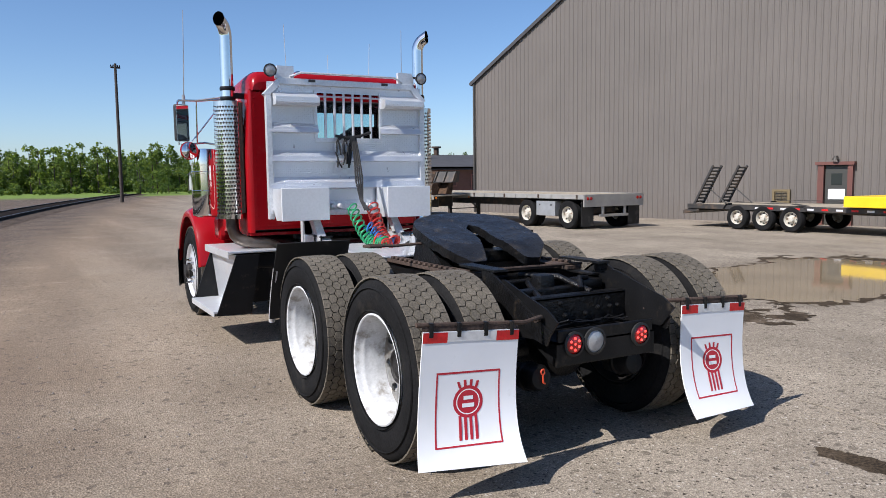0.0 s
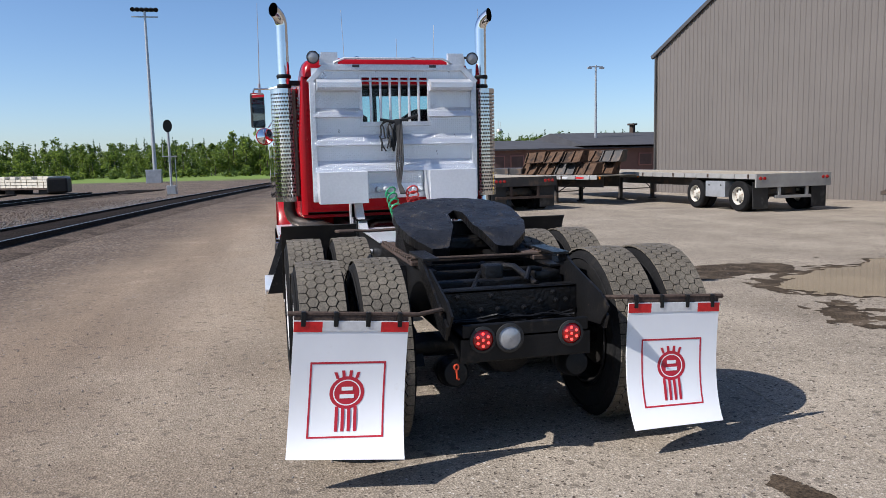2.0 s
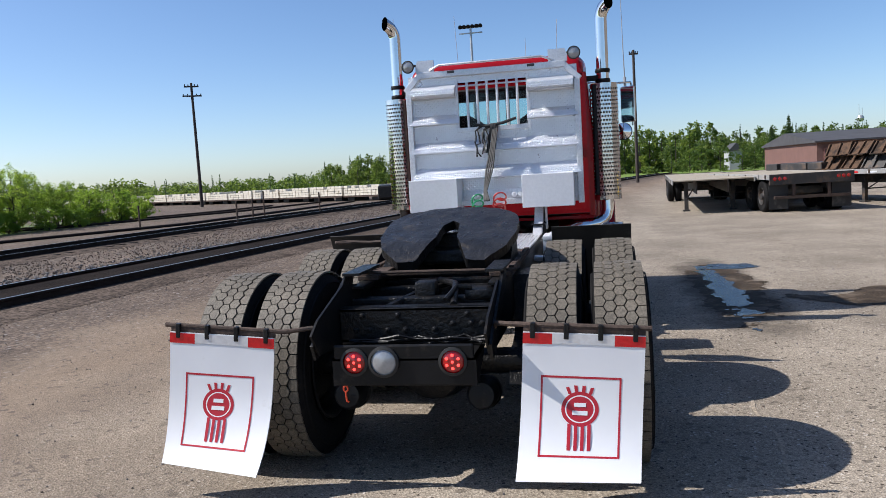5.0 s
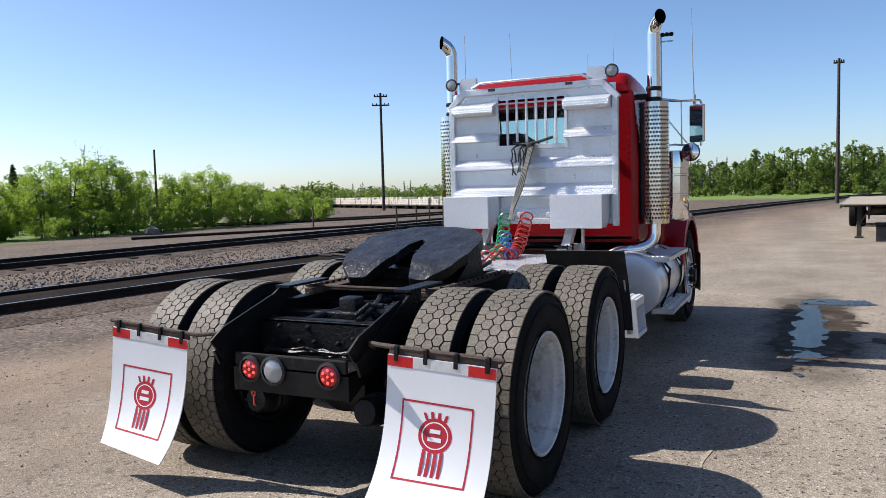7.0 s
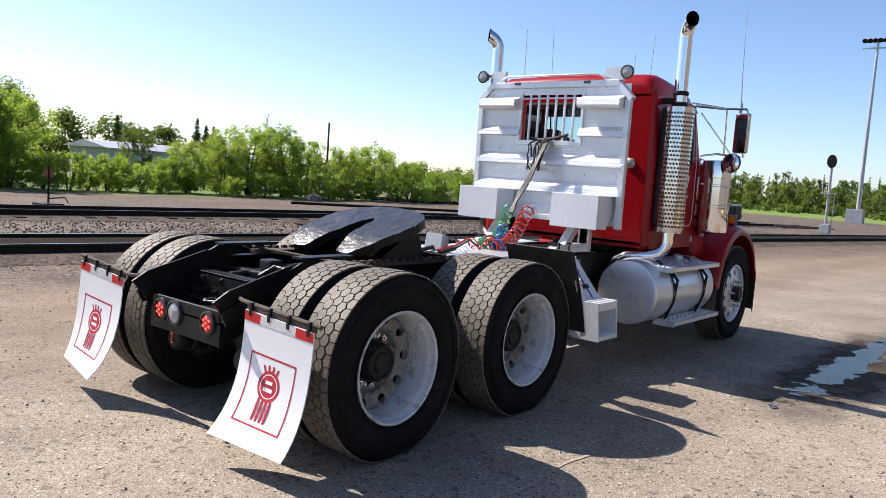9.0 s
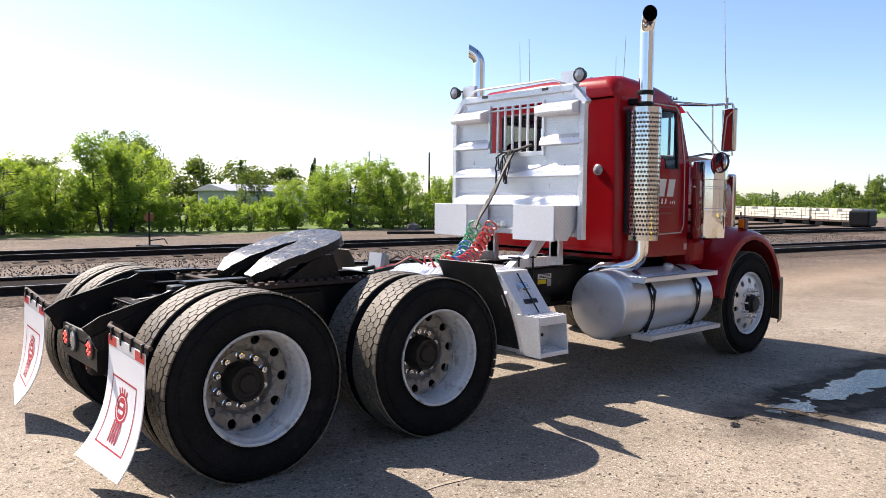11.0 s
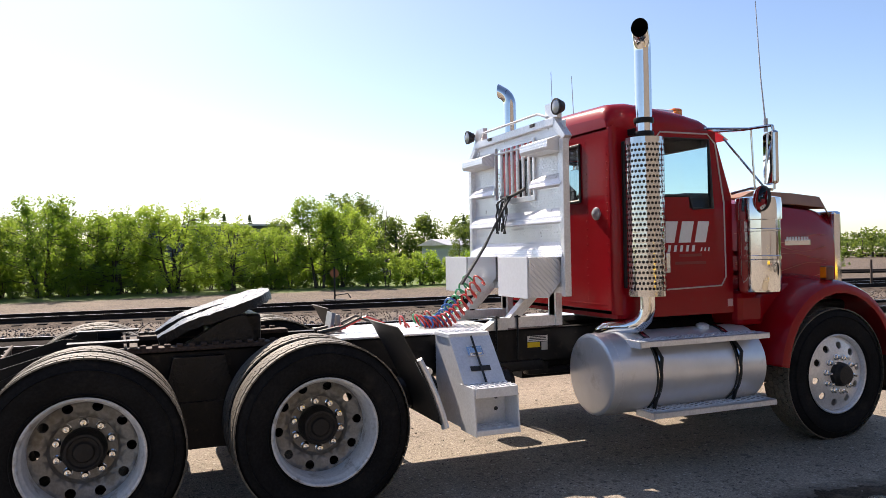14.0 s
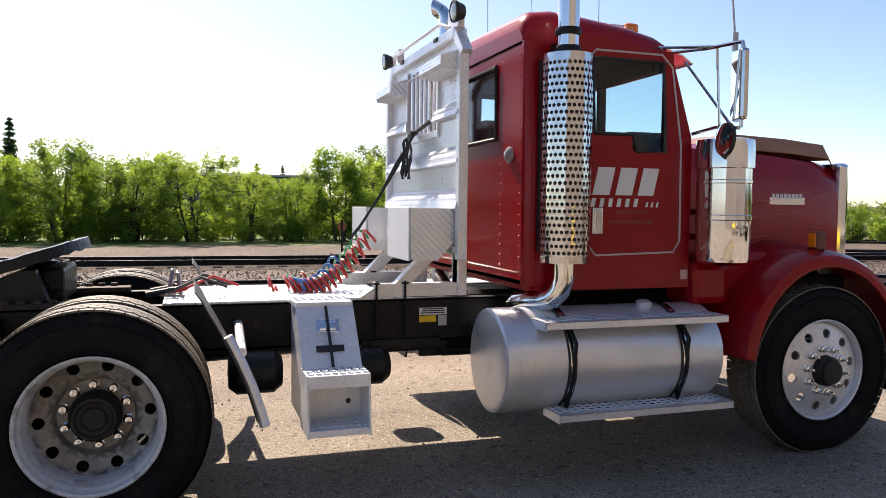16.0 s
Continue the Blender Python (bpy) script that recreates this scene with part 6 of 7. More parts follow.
# work lamps on corner brackets
for s in (1, -1):
    b = Build()
    b.prism([(s * 0.56, 2.6), (s * 0.74, 2.6), (s * 0.74, 2.66), (s * 0.72, 2.72), (s * 0.56, 2.72)], "y", RACK_Y - 0.02, RACK_Y + 0.02)
    part("lamp_bracket", b, ALU, rack)
    b = Build()
    ax = Vector((s * 0.04, -1, -0.06)).normalized()
    b.lathe([(0.016, -0.06), (0.04, -0.05), (0.057, -0.008), (0.062, 0.0), (0.062, 0.014), (0.053, 0.016)], (s * 0.805, RACK_Y - 0.06, 2.665), ax, 28, k=0)
    b.lathe([(0.053, 0.011), (0.03, 0.018), (0.001, 0.02)], (s * 0.805, RACK_Y - 0.06, 2.665), ax, 28, k=1)
    b.tube([(s * 0.74, RACK_Y, 2.68), (s * 0.79, RACK_Y - 0.02, 2.68)], 0.012, 6)
    part("work_lamp", b, [RUBBER, LENS], rack, "round black work lamp with a clear lens")
# small dark clips on the top bar of the rack, not lamps
for x in (-0.42, 0.36):
    b = Build()
    b.box((x, RACK_Y - 0.05, 2.575), (x + 0.07, RACK_Y - 0.03, 2.6), 0.004)
    part("marker_lamp", b, DARK, rack)

# hanging straps and chain on the rack
straps = thing("strap_bundle", "bundle of black straps and cords hanging on the rack", "straps")
rs = random.Random(14)
for k in range(5):
    b = Build()
    x = -0.14 + k * 0.03
    pts = [(x + 0.05 + rs.uniform(-0.03, 0.03), RACK_Y - 0.045, 2.05)]
    for i in range(1, 7):
        pts.append((x - 0.02 + rs.gauss(0, 0.012), RACK_Y - 0.085 - 0.004 * i + rs.gauss(0, 0.005), 2.05 - i * rs.uniform(0.035, 0.06)))
    b.tube(pts, 0.008, 6)
    part("cord", b, RUBBER, straps)
b = Build()
b.tube([(-0.16, RACK_Y - 0.05, 2.06), (-0.05, RACK_Y - 0.08, 2.04), (0.1, RACK_Y - 0.06, 2.06), (0.23, RACK_Y - 0.03, 2.1)], 0.014, 8)
part("cord", b, RUBBER, straps)
for k in range(4):
    b = Build()
    o = 0.014 * k - 0.02
    b.tube([(0.03 + o, RACK_Y - 0.06, 2.06), (0.01 + o, RACK_Y - 0.17 - 0.01 * k, 1.83), (-0.02 + o * 1.6, RACK_Y - 0.3, 1.6 + 0.01 * k), (-0.05 + o * 0.5, RACK_Y - 0.42, 1.42), (-0.03 + o, RACK_Y - 0.5, 1.33)], 0.009, 6)
    part("cable", b, RUBBER, straps)
for x0, x1, z1 in ((0.0, -0.06, 1.78), (0.025, -0.04, 1.74)):
    b = Build()
    rows = [[(x0 + (x1 - x0) * i / 8 - 0.013, RACK_Y - 0.08 - 0.012 * math.sin(i), 2.06 + (z1 - 2.06) * i / 8), (x0 + (x1 - x0) * i / 8 + 0.013, RACK_Y - 0.085 - 0.01 * math.sin(i * 1.3), 2.06 + (z1 - 2.06) * i / 8)] for i in range(9)]
    b.grid(rows, thick=0.004)
    part("strap", b, RUBBER, straps)

# coiled air lines
HOSE = {"green": (0.02, 0.3, 0.12), "red": (0.5, 0.03, 0.02), "blue": (0.03, 0.16, 0.45)}
coils = thing("air_lines", "coiled green, red and blue air lines on the deck", "air hoses")
for name, p0, p1, turns, rad in (("green", (-0.1, 3.15, 1.38), (-0.03, 2.52, 1.06), 14, 0.052), ("red", (0.12, 3.15, 1.38), (0.06, 2.5, 1.06), 15, 0.058), ("blue", (-0.02, 2.95, 1.2), (0.1, 2.55, 1.05), 8, 0.05), ("red", (0.0, 2.75, 1.12), (-0.06, 2.4, 1.06), 6, 0.055)):
    b = Build()
    p0, p1 = Vector(p0) + Vector((-0.04, -0.25, 0)), Vector(p1) + Vector((0, -0.15, 0))
    d = (p1 - p0)
    t = d.normalized()
    u = t.orthogonal().normalized()
    w = t.cross(u)
    pts = []
    for i in range(turns * 14 + 1):
        f = i / (turns * 14)
        a = 2 * math.pi * turns * f
        sag = -0.15 * math.sin(math.pi * f)
        pts.append(p0 + d * f + u * rad * math.cos(a) + w * rad * math.sin(a) + Vector((0, 0, sag * (0.5 if name == "blue" else 1.0))))
    b.tube(pts, 0.0085, 6)
    part("hose", b, material(name + " air hose", HOSE[name], 0.35, coat=0.3) if name + " air hose" not in bpy.data.materials else bpy.data.materials[name + " air hose"], coils, name + " coiled air hose")
for i, (x, y) in enumerate(((0.12, 1.75), (0.0, 1.7), (0.2, 1.68))):
    b = Build()
    b.tube([(x, y + 0.3, 1.06), (x + 0.03, y + 0.15, 1.12), (x, y, 1.05)], 0.009, 6)
    b.cyl((x, y, 1.05), (x - 0.02, y - 0.16, 1.02), 0.018, 8)
    part("coupler", b, bpy.data.materials["red air hose"] if i == 0 else RUBBER, coils)

# exhaust stacks with perforated guards
SOOT = material("soot", (0.004, 0.004, 0.004), 0.95, 0, 0.3, 20, spec=0.05)
PIPE = material("heat-browned exhaust pipe", (0.12, 0.1, 0.085), 0.4, 0.7, 0.3, 6, dirt=(0.06, 0.04, 0.03), dirt_amount=0.3)


def stack(s):
    cx, cy = s * 1.07, 3.79
    b = Build()
    pts = [(s * 0.6, 3.68, 0.86), (s * 0.66, 3.66, 0.94), (s * 0.76, 3.655, 0.985), (s * 0.88, 3.68, 1.0), (s * 0.96, 3.715, 1.01), (s * 1.015, 3.75, 1.035), (s * 1.05, 3.775, 1.08), (cx, cy, 1.15), (cx, cy, 1.35)]
    b.tube(pts, 0.062, 20)
    st = part("exhaust_pipe", b, CHROME if s > 0 else PIPE, truck, "tall chrome exhaust stack with a curved tip")
    b = Build()
    d = Vector((s * 0.7, -0.71, 0))
    bend, sweep, base = 0.15, radians(58), 3.05
    pts = [(cx, cy, 2.35), (cx, cy, base)]
    for i in range(1, 9):
        a = sweep * i / 8
        pts.append(Vector((cx, cy, base)) + d * bend * (1 - math.cos(a)) + Vector((0, 0, bend * math.sin(a))))
    axis = d * math.sin(sweep) + Vector((0, 0, math.cos(sweep)))
    tip = Vector(pts[-1]) + axis * 0.05
    b.tube(pts + [tip], 0.062, 24, False)
    # slanted mouth
    up = (Vector((0, 0, 1)) - axis * axis.z).normalized()
    for i in range(len(b.v) - 24, len(b.v)):
        p = Vector(b.v[i])
        b.v[i] = tuple(p + axis * 0.55 * (p - tip).dot(up))
    rim = [tip + (Vector(p) - tip) * 0.965 for p in b.v[-24:]]
    part("upper_pipe", b, CHROME, st)
    b = Build()
    b.add(rim + [p - axis * 0.11 for p in rim], [(i, (i + 1) % 24, 24 + (i + 1) % 24, 24 + i) for i in range(24)] + [tuple(range(24, 48))], True)
    part("soot", b, SOOT, st, "sooty black pipe mouth")
    b = Build()
    b.lathe([(0.118, 0), (0.118, 1.13)], (cx, cy, 1.26), (0, 0, 1), 28, True)
    part("muffler", b, material("dull muffler steel", (0.06, 0.052, 0.048), 0.55, 0.5, 0.3, 5) if s > 0 else bpy.data.materials["dull muffler steel"], st)
    # guard: sheet wrapped around the outside with punched holes
    b = Build()
    R, z0, z1 = 0.143, 1.245, 2.41
    ny, na = 30, 26
    hole = 0.0112
    a_span = radians(300)
    a_mid = math.atan2(-0.3, s)
    da, dz = a_span / na, (z1 - z0) / ny

    def at(a, z):
        return (cx + R * math.cos(a), cy + R * math.sin(a), z)
    for j in range(ny):
        for i in range(na):
            off = 0.5 * da if j % 2 else 0.0
            a0 = a_mid - a_span / 2 + i * da + off
            zc = z0 + (j + 0.5) * dz
            if j < 1 or j >= ny - 1 or i == 0 or (i == na - 1):
                b.add([at(a0, zc - dz / 2), at(a0 + da, zc - dz / 2), at(a0 + da, zc + dz / 2), at(a0, zc + dz / 2)], [(0, 1, 2, 3)], True)
                continue
            ac = a0 + da / 2
            sq = [(-1, -1), (0, -1), (1, -1), (1, 0), (1, 1), (0, 1), (-1, 1), (-1, 0)]
            vs = [at(ac + u * da / 2, zc + v * dz / 2) for u, v in sq]
            vs += [at(ac + math.cos(math.atan2(v, u)) * hole / R, zc + math.sin(math.atan2(v, u)) * hole) for u, v in sq]
            b.add(vs, [(k, (k + 1) % 8, 8 + (k + 1) % 8, 8 + k) for k in range(8)], True)
    part("heat_guard", b, STAINLESS, st, "polished perforated stainless heat guard")
    for z, r in ((2.44, 0.07), (2.54, 0.07)):
        b = Build()
        b.lathe([(r, -0.02), (r + 0.006, 0), (r, 0.02)], (cx, cy, z), (0, 0, 1), 24)
        part("clamp", b, BLACK if z > 2 else STAINLESS, st)
    b = Build()
    b.box((s * 0.9, 3.76, 2.45), (s * 1.02, 3.84, 2.5), 0.006)
    part("stay", b, BLACK, st)
    b = Build()
    b.box((s * 0.96, 3.66, 1.3), (s * 1.0, 3.74, 2.4), 0.01)
    part("stack_bracket", b, RUST if s < 0 else BLACK, st)


stack(1)
stack(-1)

# ---- cab ----
CB = 3.6


def xw(z):
    """Side wall leans inwards a little above the belt."""
    return 0.95 if z < 1.9 else 0.95 - (z - 1.9) * 0.07


body = Build()
for s in (1, -1):
    # side wall with the door window cut out: y 4.02..4.52, z 1.9..2.44
    ys = [CB + 0.06, 3.78, 4.0, 4.04, 4.3, 4.53, 4.6, 4.72]
    zz = [1.07, 1.25, 1.5, 1.75, 1.9, 2.0, 2.2, 2.45, 2.52]
    for i in range(len(ys) - 1):
        for j in range(len(zz) - 1):
            y0, y1, z0, z1 = ys[i], ys[i + 1], zz[j], zz[j + 1]
            ym, zm = (y0 + y1) / 2, (z0 + z1) / 2
            if 4.04 <= y0 and y1 <= 4.53 and 2.0 <= z0 and z1 <= 2.45:
                continue
            if 4.3 <= y0 and y1 <= 4.53 and 1.9 <= z0 and z1 <= 2.0:
                continue
            if y0 >= 4.6 and z1 > 2.0:
                # raked front pillar edge
                f0, f1 = 4.72 - (z0 - 2.0) * 0.26, 4.72 - (z1 - 2.0) * 0.26
                body.add([(s * xw(z0), y0, z0), (s * xw(z0), max(y0, f0), z0), (s * xw(z1), max(y0, f1), z1), (s * xw(z1), y0, z1)], [(0, 1, 2, 3)])
                continue
            body.add([(s * xw(z0), y0, z0), (s * xw(z0), y1, z0), (s * xw(z1), y1, z1), (s * xw(z1), y0, z1)], [(0, 1, 2, 3)], True)
# rounded rear corners and the back wall with its windows
holes = ((-0.5, 0.5, 1.98, 2.43),)
xs_b = [-0.89, -0.5, 0.0, 0.5, 0.89]
zs_b = [1.13, 1.4, 1.98, 2.43, 2.52]
for i in range(len(xs_b) - 1):
    for j in range(len(zs_b) - 1):
        x0, x1, z0, z1 = xs_b[i], xs_b[i + 1], zs_b[j], zs_b[j + 1]
        if any(h[0] <= x0 and x1 <= h[1] and h[2] <= z0 and z1 <= h[3] for h in holes):
            continue
        body.add([(x0, CB, z0), (x1, CB, z0), (x1, CB, z1), (x0, CB, z1)], [(0, 1, 2, 3)])
for s in (1, -1):
    rows = []
    for z in (1.1, 1.5, 1.9, 2.2, 2.52):
        rows.append([(s * (0.89 + (xw(z) - 0.89) * math.sin(math.pi / 2 * k / 5)), CB + 0.06 * (1 - math.cos(math.pi / 2 * k / 5)), z) for k in range(6)])
    body.grid(rows)
# roof: raised at the back, sloping forward to the visor
rows = []
for y, zt, hw_, e in ((CB, 2.6, 0.87, 0.09), (CB + 0.015, 2.66, 0.875, 0.11), (CB + 0.07, 2.71, 0.885, 0.13), (CB + 0.2, 2.725, 0.905, 0.14), (4.0, 2.71, 0.905, 0.14), (4.3, 2.67, 0.9, 0.12), (4.5, 2.625, 0.88, 0.09), (4.58, 2.585, 0.86, 0.06), (4.6, 2.52, 0.84, 0.02)):
    left = [(-hw_, 2.5)]
    for k in range(6):
        a = math.pi / 2 * k / 5
        left.append((-hw_ + e * (1 - math.cos(a)), zt - e + e * math.sin(a)))
    prof = left + [(0, zt + 0.02)] + [(-x, z) for x, z in reversed(left)]
    rows.append([(x, y, z) for x, z in prof])
body.grid(rows)
back_cap = rows[0]
body.add([p for p in back_cap], [tuple(range(len(back_cap)))])
# floor and firewall
body.box((-0.93, CB + 0.02, 1.07), (0.93, 4.7, 1.1))
body.box((-0.93, 4.66, 1.07), (0.93, 4.7, 1.9))
cab = part("cab", body, RED, truck, "glossy red painted cab with riveted seams")
b = Build()
b.box((-0.89, CB + 0.03, 1.12), (0.89, CB + 0.04, 1.9))
for s in (1, -1):
    b.box((s * 0.91, CB + 0.05, 1.1), (s * 0.925, 4.65, 1.88))
    b.prism([(s * 0.2, 1.3), (s * 0.75, 1.3), (s * 0.75, 2.12), (s * 0.62, 2.2), (s * 0.33, 2.2), (s * 0.2, 2.12)], "y", CB + 0.25, CB + 0.4)
    b.box((s * 0.2, CB + 0.3, 1.25), (s * 0.75, CB + 0.75, 1.45), 0.05)
b.box((-0.88, 4.31, 1.6), (0.88, 4.64, 2.03), 0.04)
b.box((-0.86, CB + 0.1, 2.485), (0.86, 4.56, 2.495))
for s in (1, -1):
    b.box((s * 0.885, CB + 0.08, 1.9), (s * 0.9, 4.03, 2.48))
    b.box((s * 0.885, 4.03, 2.455), (s * 0.9, 4.56, 2.48))
    b.box((s * 0.885, 4.54, 1.9), (s * 0.9, 4.6, 2.46))
b.box((-0.02, 4.6, 1.93), (0.02, 4.66, 2.5), 0.005)
b.box((-0.86, 4.5, 2.4), (0.86, 4.56, 2.484))
part("interior", b, DARK, cab, "dark seats and dashboard")
b = Build()
ring = [(0.33 + 0.2 * math.cos(a), 4.22 - 0.07 * math.sin(a), 1.93 + 0.19 * math.sin(a)) for a in [2 * math.pi * i / 24 for i in range(25)]]
b.tube([(-p[0], p[1], p[2]) for p in ring], 0.014, 8, False)
b.tube([(-0.33, 4.22, 1.93), (-0.33, 4.45, 1.8)], 0.025, 8)
part("steering_wheel", b, DARK, cab)
# windows
for name, vs in (("rear_window", [(-0.5, CB + 0.012, 1.98), (0.5, CB + 0.012, 1.98), (0.5, CB + 0.012, 2.43), (-0.5, CB + 0.012, 2.43)]), ("windshield", [(-0.86, 4.7, 1.93), (0.86, 4.7, 1.93), (0.84, 4.58, 2.52), (-0.84, 4.58, 2.52)])):
    b = Build()
    b.add(vs, [(0, 1, 2, 3)])
    o = part(name, b, DARKGLASS, cab)
    o.visible_shadow = False
    b = Build()
    c = [Vector(v) for v in vs]
    off = Vector((0, -0.018, 0)) if name != "windshield" else Vector((0, 0.01, 0))
    b.tube([p + off for p in c + c[:1]], 0.014, 6)
    part("rubber_seal", b, RUBBER, o)
for s in (1, -1):
    # door: painted outline, glass, handle
    b = Build()
    x = s * 0.957
    path = [(4.0, 2.43), (4.06, 2.495), (4.52, 2.495), (4.59, 2.42), (4.64, 1.95), (4.645, 1.36), (4.6, 1.29), (4.06, 1.275), (4.01, 1.33)]
    b.tube([(s * (xw(z) + 0.003), y, z) for y, z in path + path[:1]], 0.0065, 6)
    door = part("door", b, material("pale door seal", (0.5, 0.42, 0.4), 0.4) if s > 0 else bpy.data.materials["pale door seal"], cab, "red cab door with a pale seal and dark glass")
    b = Build()
    gz = [(4.04, 2.0), (4.3, 2.0), (4.33, 1.9), (4.53, 1.9), (4.53, 2.45), (4.04, 2.45)]
    b.add([(s * (xw(z) - 0.012), y, z) for y, z in gz], [tuple(range(6))])
    o = part("door_window", b, DARKGLASS, door)
    o.visible_shadow = False
    b = Build()
    b.tube([(s * (xw(z) - 0.002), y, z) for y, z in gz + gz[:1]], 0.012, 6)
    part("window_seal", b, RUBBER, door)
    b = Build()
    b.box((s * 0.95, 4.03, 1.4), (s * 0.963, 4.1, 1.56), 0.006)
    b.box((s * 0.955, 4.05, 1.43), (s * 0.975, 4.065, 1.53), 0.004)
    part("door_handle", b, CHROME, door, "chrome door handle")
# rivets on the back and corner seams
riv = Build().lathe([(0.007, 0), (0.005, 0.003), (0.001, 0.004)], (0, 0, 0), (0, -1, 0), 6).mesh("rivet", RED)
for x in (-0.86, 0.86, -0.58, 0.58):
    z = 1.2
    while z < 2.5:
        hang("rivet", riv, cab, pose(x, CB, z))
        z += 0.062
for k in range(40):
    hang("rivet", riv, cab, pose(-0.84 + k * 0.043, CB, 1.17))
    hang("rivet", riv, cab, pose(-0.84 + k * 0.043, CB, 2.5))
b = Build()
b.lathe([(0.028, 0.0), (0.03, 0.01), (0.026, 0.02)], (0.72, CB, 1.87), (0, -1, 0), 20, True, k=1)
b.lathe([(0.05, 0), (0.05, 0.012), (0.03, 0.03), (0.001, 0.034)], (0.72, CB, 1.87), (0, -1, 0), 20)
part("back_lamp", b, [LENS, CHROME], cab, "small clear lamp on the cab back")
b = Build()
b.box((-0.9, 3.63, 2.51), (0.9, 3.66, 2.53))
part("drip_rail", b, RED, cab)

# lettering on the doors
for s in (1, -1):
    def door_quad(b, pts):
        b.add([(s * 0.9525, 4.255 + (y if s > 0 else -y), z) for y, z in pts], [tuple(range(len(pts)))])
    b = Build()
    for y0, y1 in ((-0.225, -0.08), (-0.07, 0.075), (0.085, 0.225)):
        door_quad(b, [(y0, 1.635), (y1 - 0.03, 1.635), (y1 + 0.008, 1.8), (y0 + 0.038, 1.8)])
    part("door_emblem", b, WHITE, truck, "white slanted emblem shapes on the door")
    for k in range(9):
        b = Build()
        y0 = -0.235 + k * 0.058 if k < 6 else 0.14 + (k - 6) * 0.036
        hgt = 0.05 if k < 6 else 0.03
        door_quad(b, [(y0, 1.565), (y0 + 0.026 * hgt / 0.05, 1.565), (y0 + 0.036 * hgt / 0.05, 1.565 + hgt), (y0 + 0.01, 1.565 + hgt)])
        part("door_emblem_bar", b, WHITE, truck)
    for k, (w_, z) in enumerate(((0.22, 1.525), (0.3, 1.465))):
        b = Build()
        b.box((s * 0.951, 4.3 - w_ / 2, z), (s * 0.9525, 4.3 + w_ / 2, z + 0.022))
        part("faded_line", b, material("faded dark print", (0.2, 0.012, 0.014), 0.5) if (s > 0 and k == 0) else bpy.data.materials["faded dark print"], truck)
b = Build()
b.box((0.951, 4.66, 1.12), (0.9535, 4.71, 1.18))
part("sticker", b, material("pale sticker", (0.55, 0.3, 0.3), 0.5), truck)

# visor, roof lamps, beacon, horns, antennas
b = Build()
b.grid([[(x, y, z) for x in (-0.86, -0.4, 0, 0.4, 0.86)] for y, z in ((4.56, 2.56), (4.7, 2.52), (4.78, 2.47))], thick=0.01)
part("sun_visor", b, CHROME, cab, "chrome windshield visor")
for x in (-0.66, -0.33, 0, 0.33, 0.66):
    b = Build()
    b.lathe([(0.045, 0), (0.04, 0.035), (0.025, 0.055), (0.001, 0.06)], (x, 4.42, 2.655), (0, 0.15, 1), 14)
    part("roof_lamp", b, AMBER, cab, "amber roof marker lamp")
b = Build()
b.box((0.36, 4.2, 2.68), (0.6, 4.46, 2.745), 0.02)
b.tube([(0.4, 4.22, 2.74), (0.4, 4.22, 2.775), (0.4, 4.36, 2.775), (0.4, 4.36, 2.74)], 0.007, 6)
part("beacon_base", b, ALU, cab, "silver base of the roof beacon")
b = Build()
b.box((0.37, 4.46, 2.69), (0.59, 4.56, 2.765), 0.025)
part("beacon", b, AMBER, cab, "amber beacon on the roof")
b = Build()
b.tube([(0.4, 4.15, 2.74), (0.4, 4.5, 2.75)], 0.012, 8)
b.box((0.38, 4.2, 2.69), (0.5, 4.42, 2.74), 0.01)
part("air_horn", b, CHROME, cab)
for x, y in ((-0.28, 3.95), (0.34, 3.95)):
    b = Build()
    b.lathe([(0.055, 0), (0.05, 0.03), (0.03, 0.055), (0.001, 0.065)], (x, y, 2.715), (0, 0, 1), 18)
    part("roof_dome", b, CHROME, cab)
for x, y, z0, z1, lean in ((-0.42, 3.9, 2.7, 3.25, -0.02), (0.6, 4.1, 2.68, 3.15, 0.02), (0.25, 4.45, 2.65, 3.05, 0.0)):
    b = Build()
    b.tube([(x, y, z0), (x + lean, y, z1)], 0.0028, 5)
    part("antenna", b, GALV, cab)

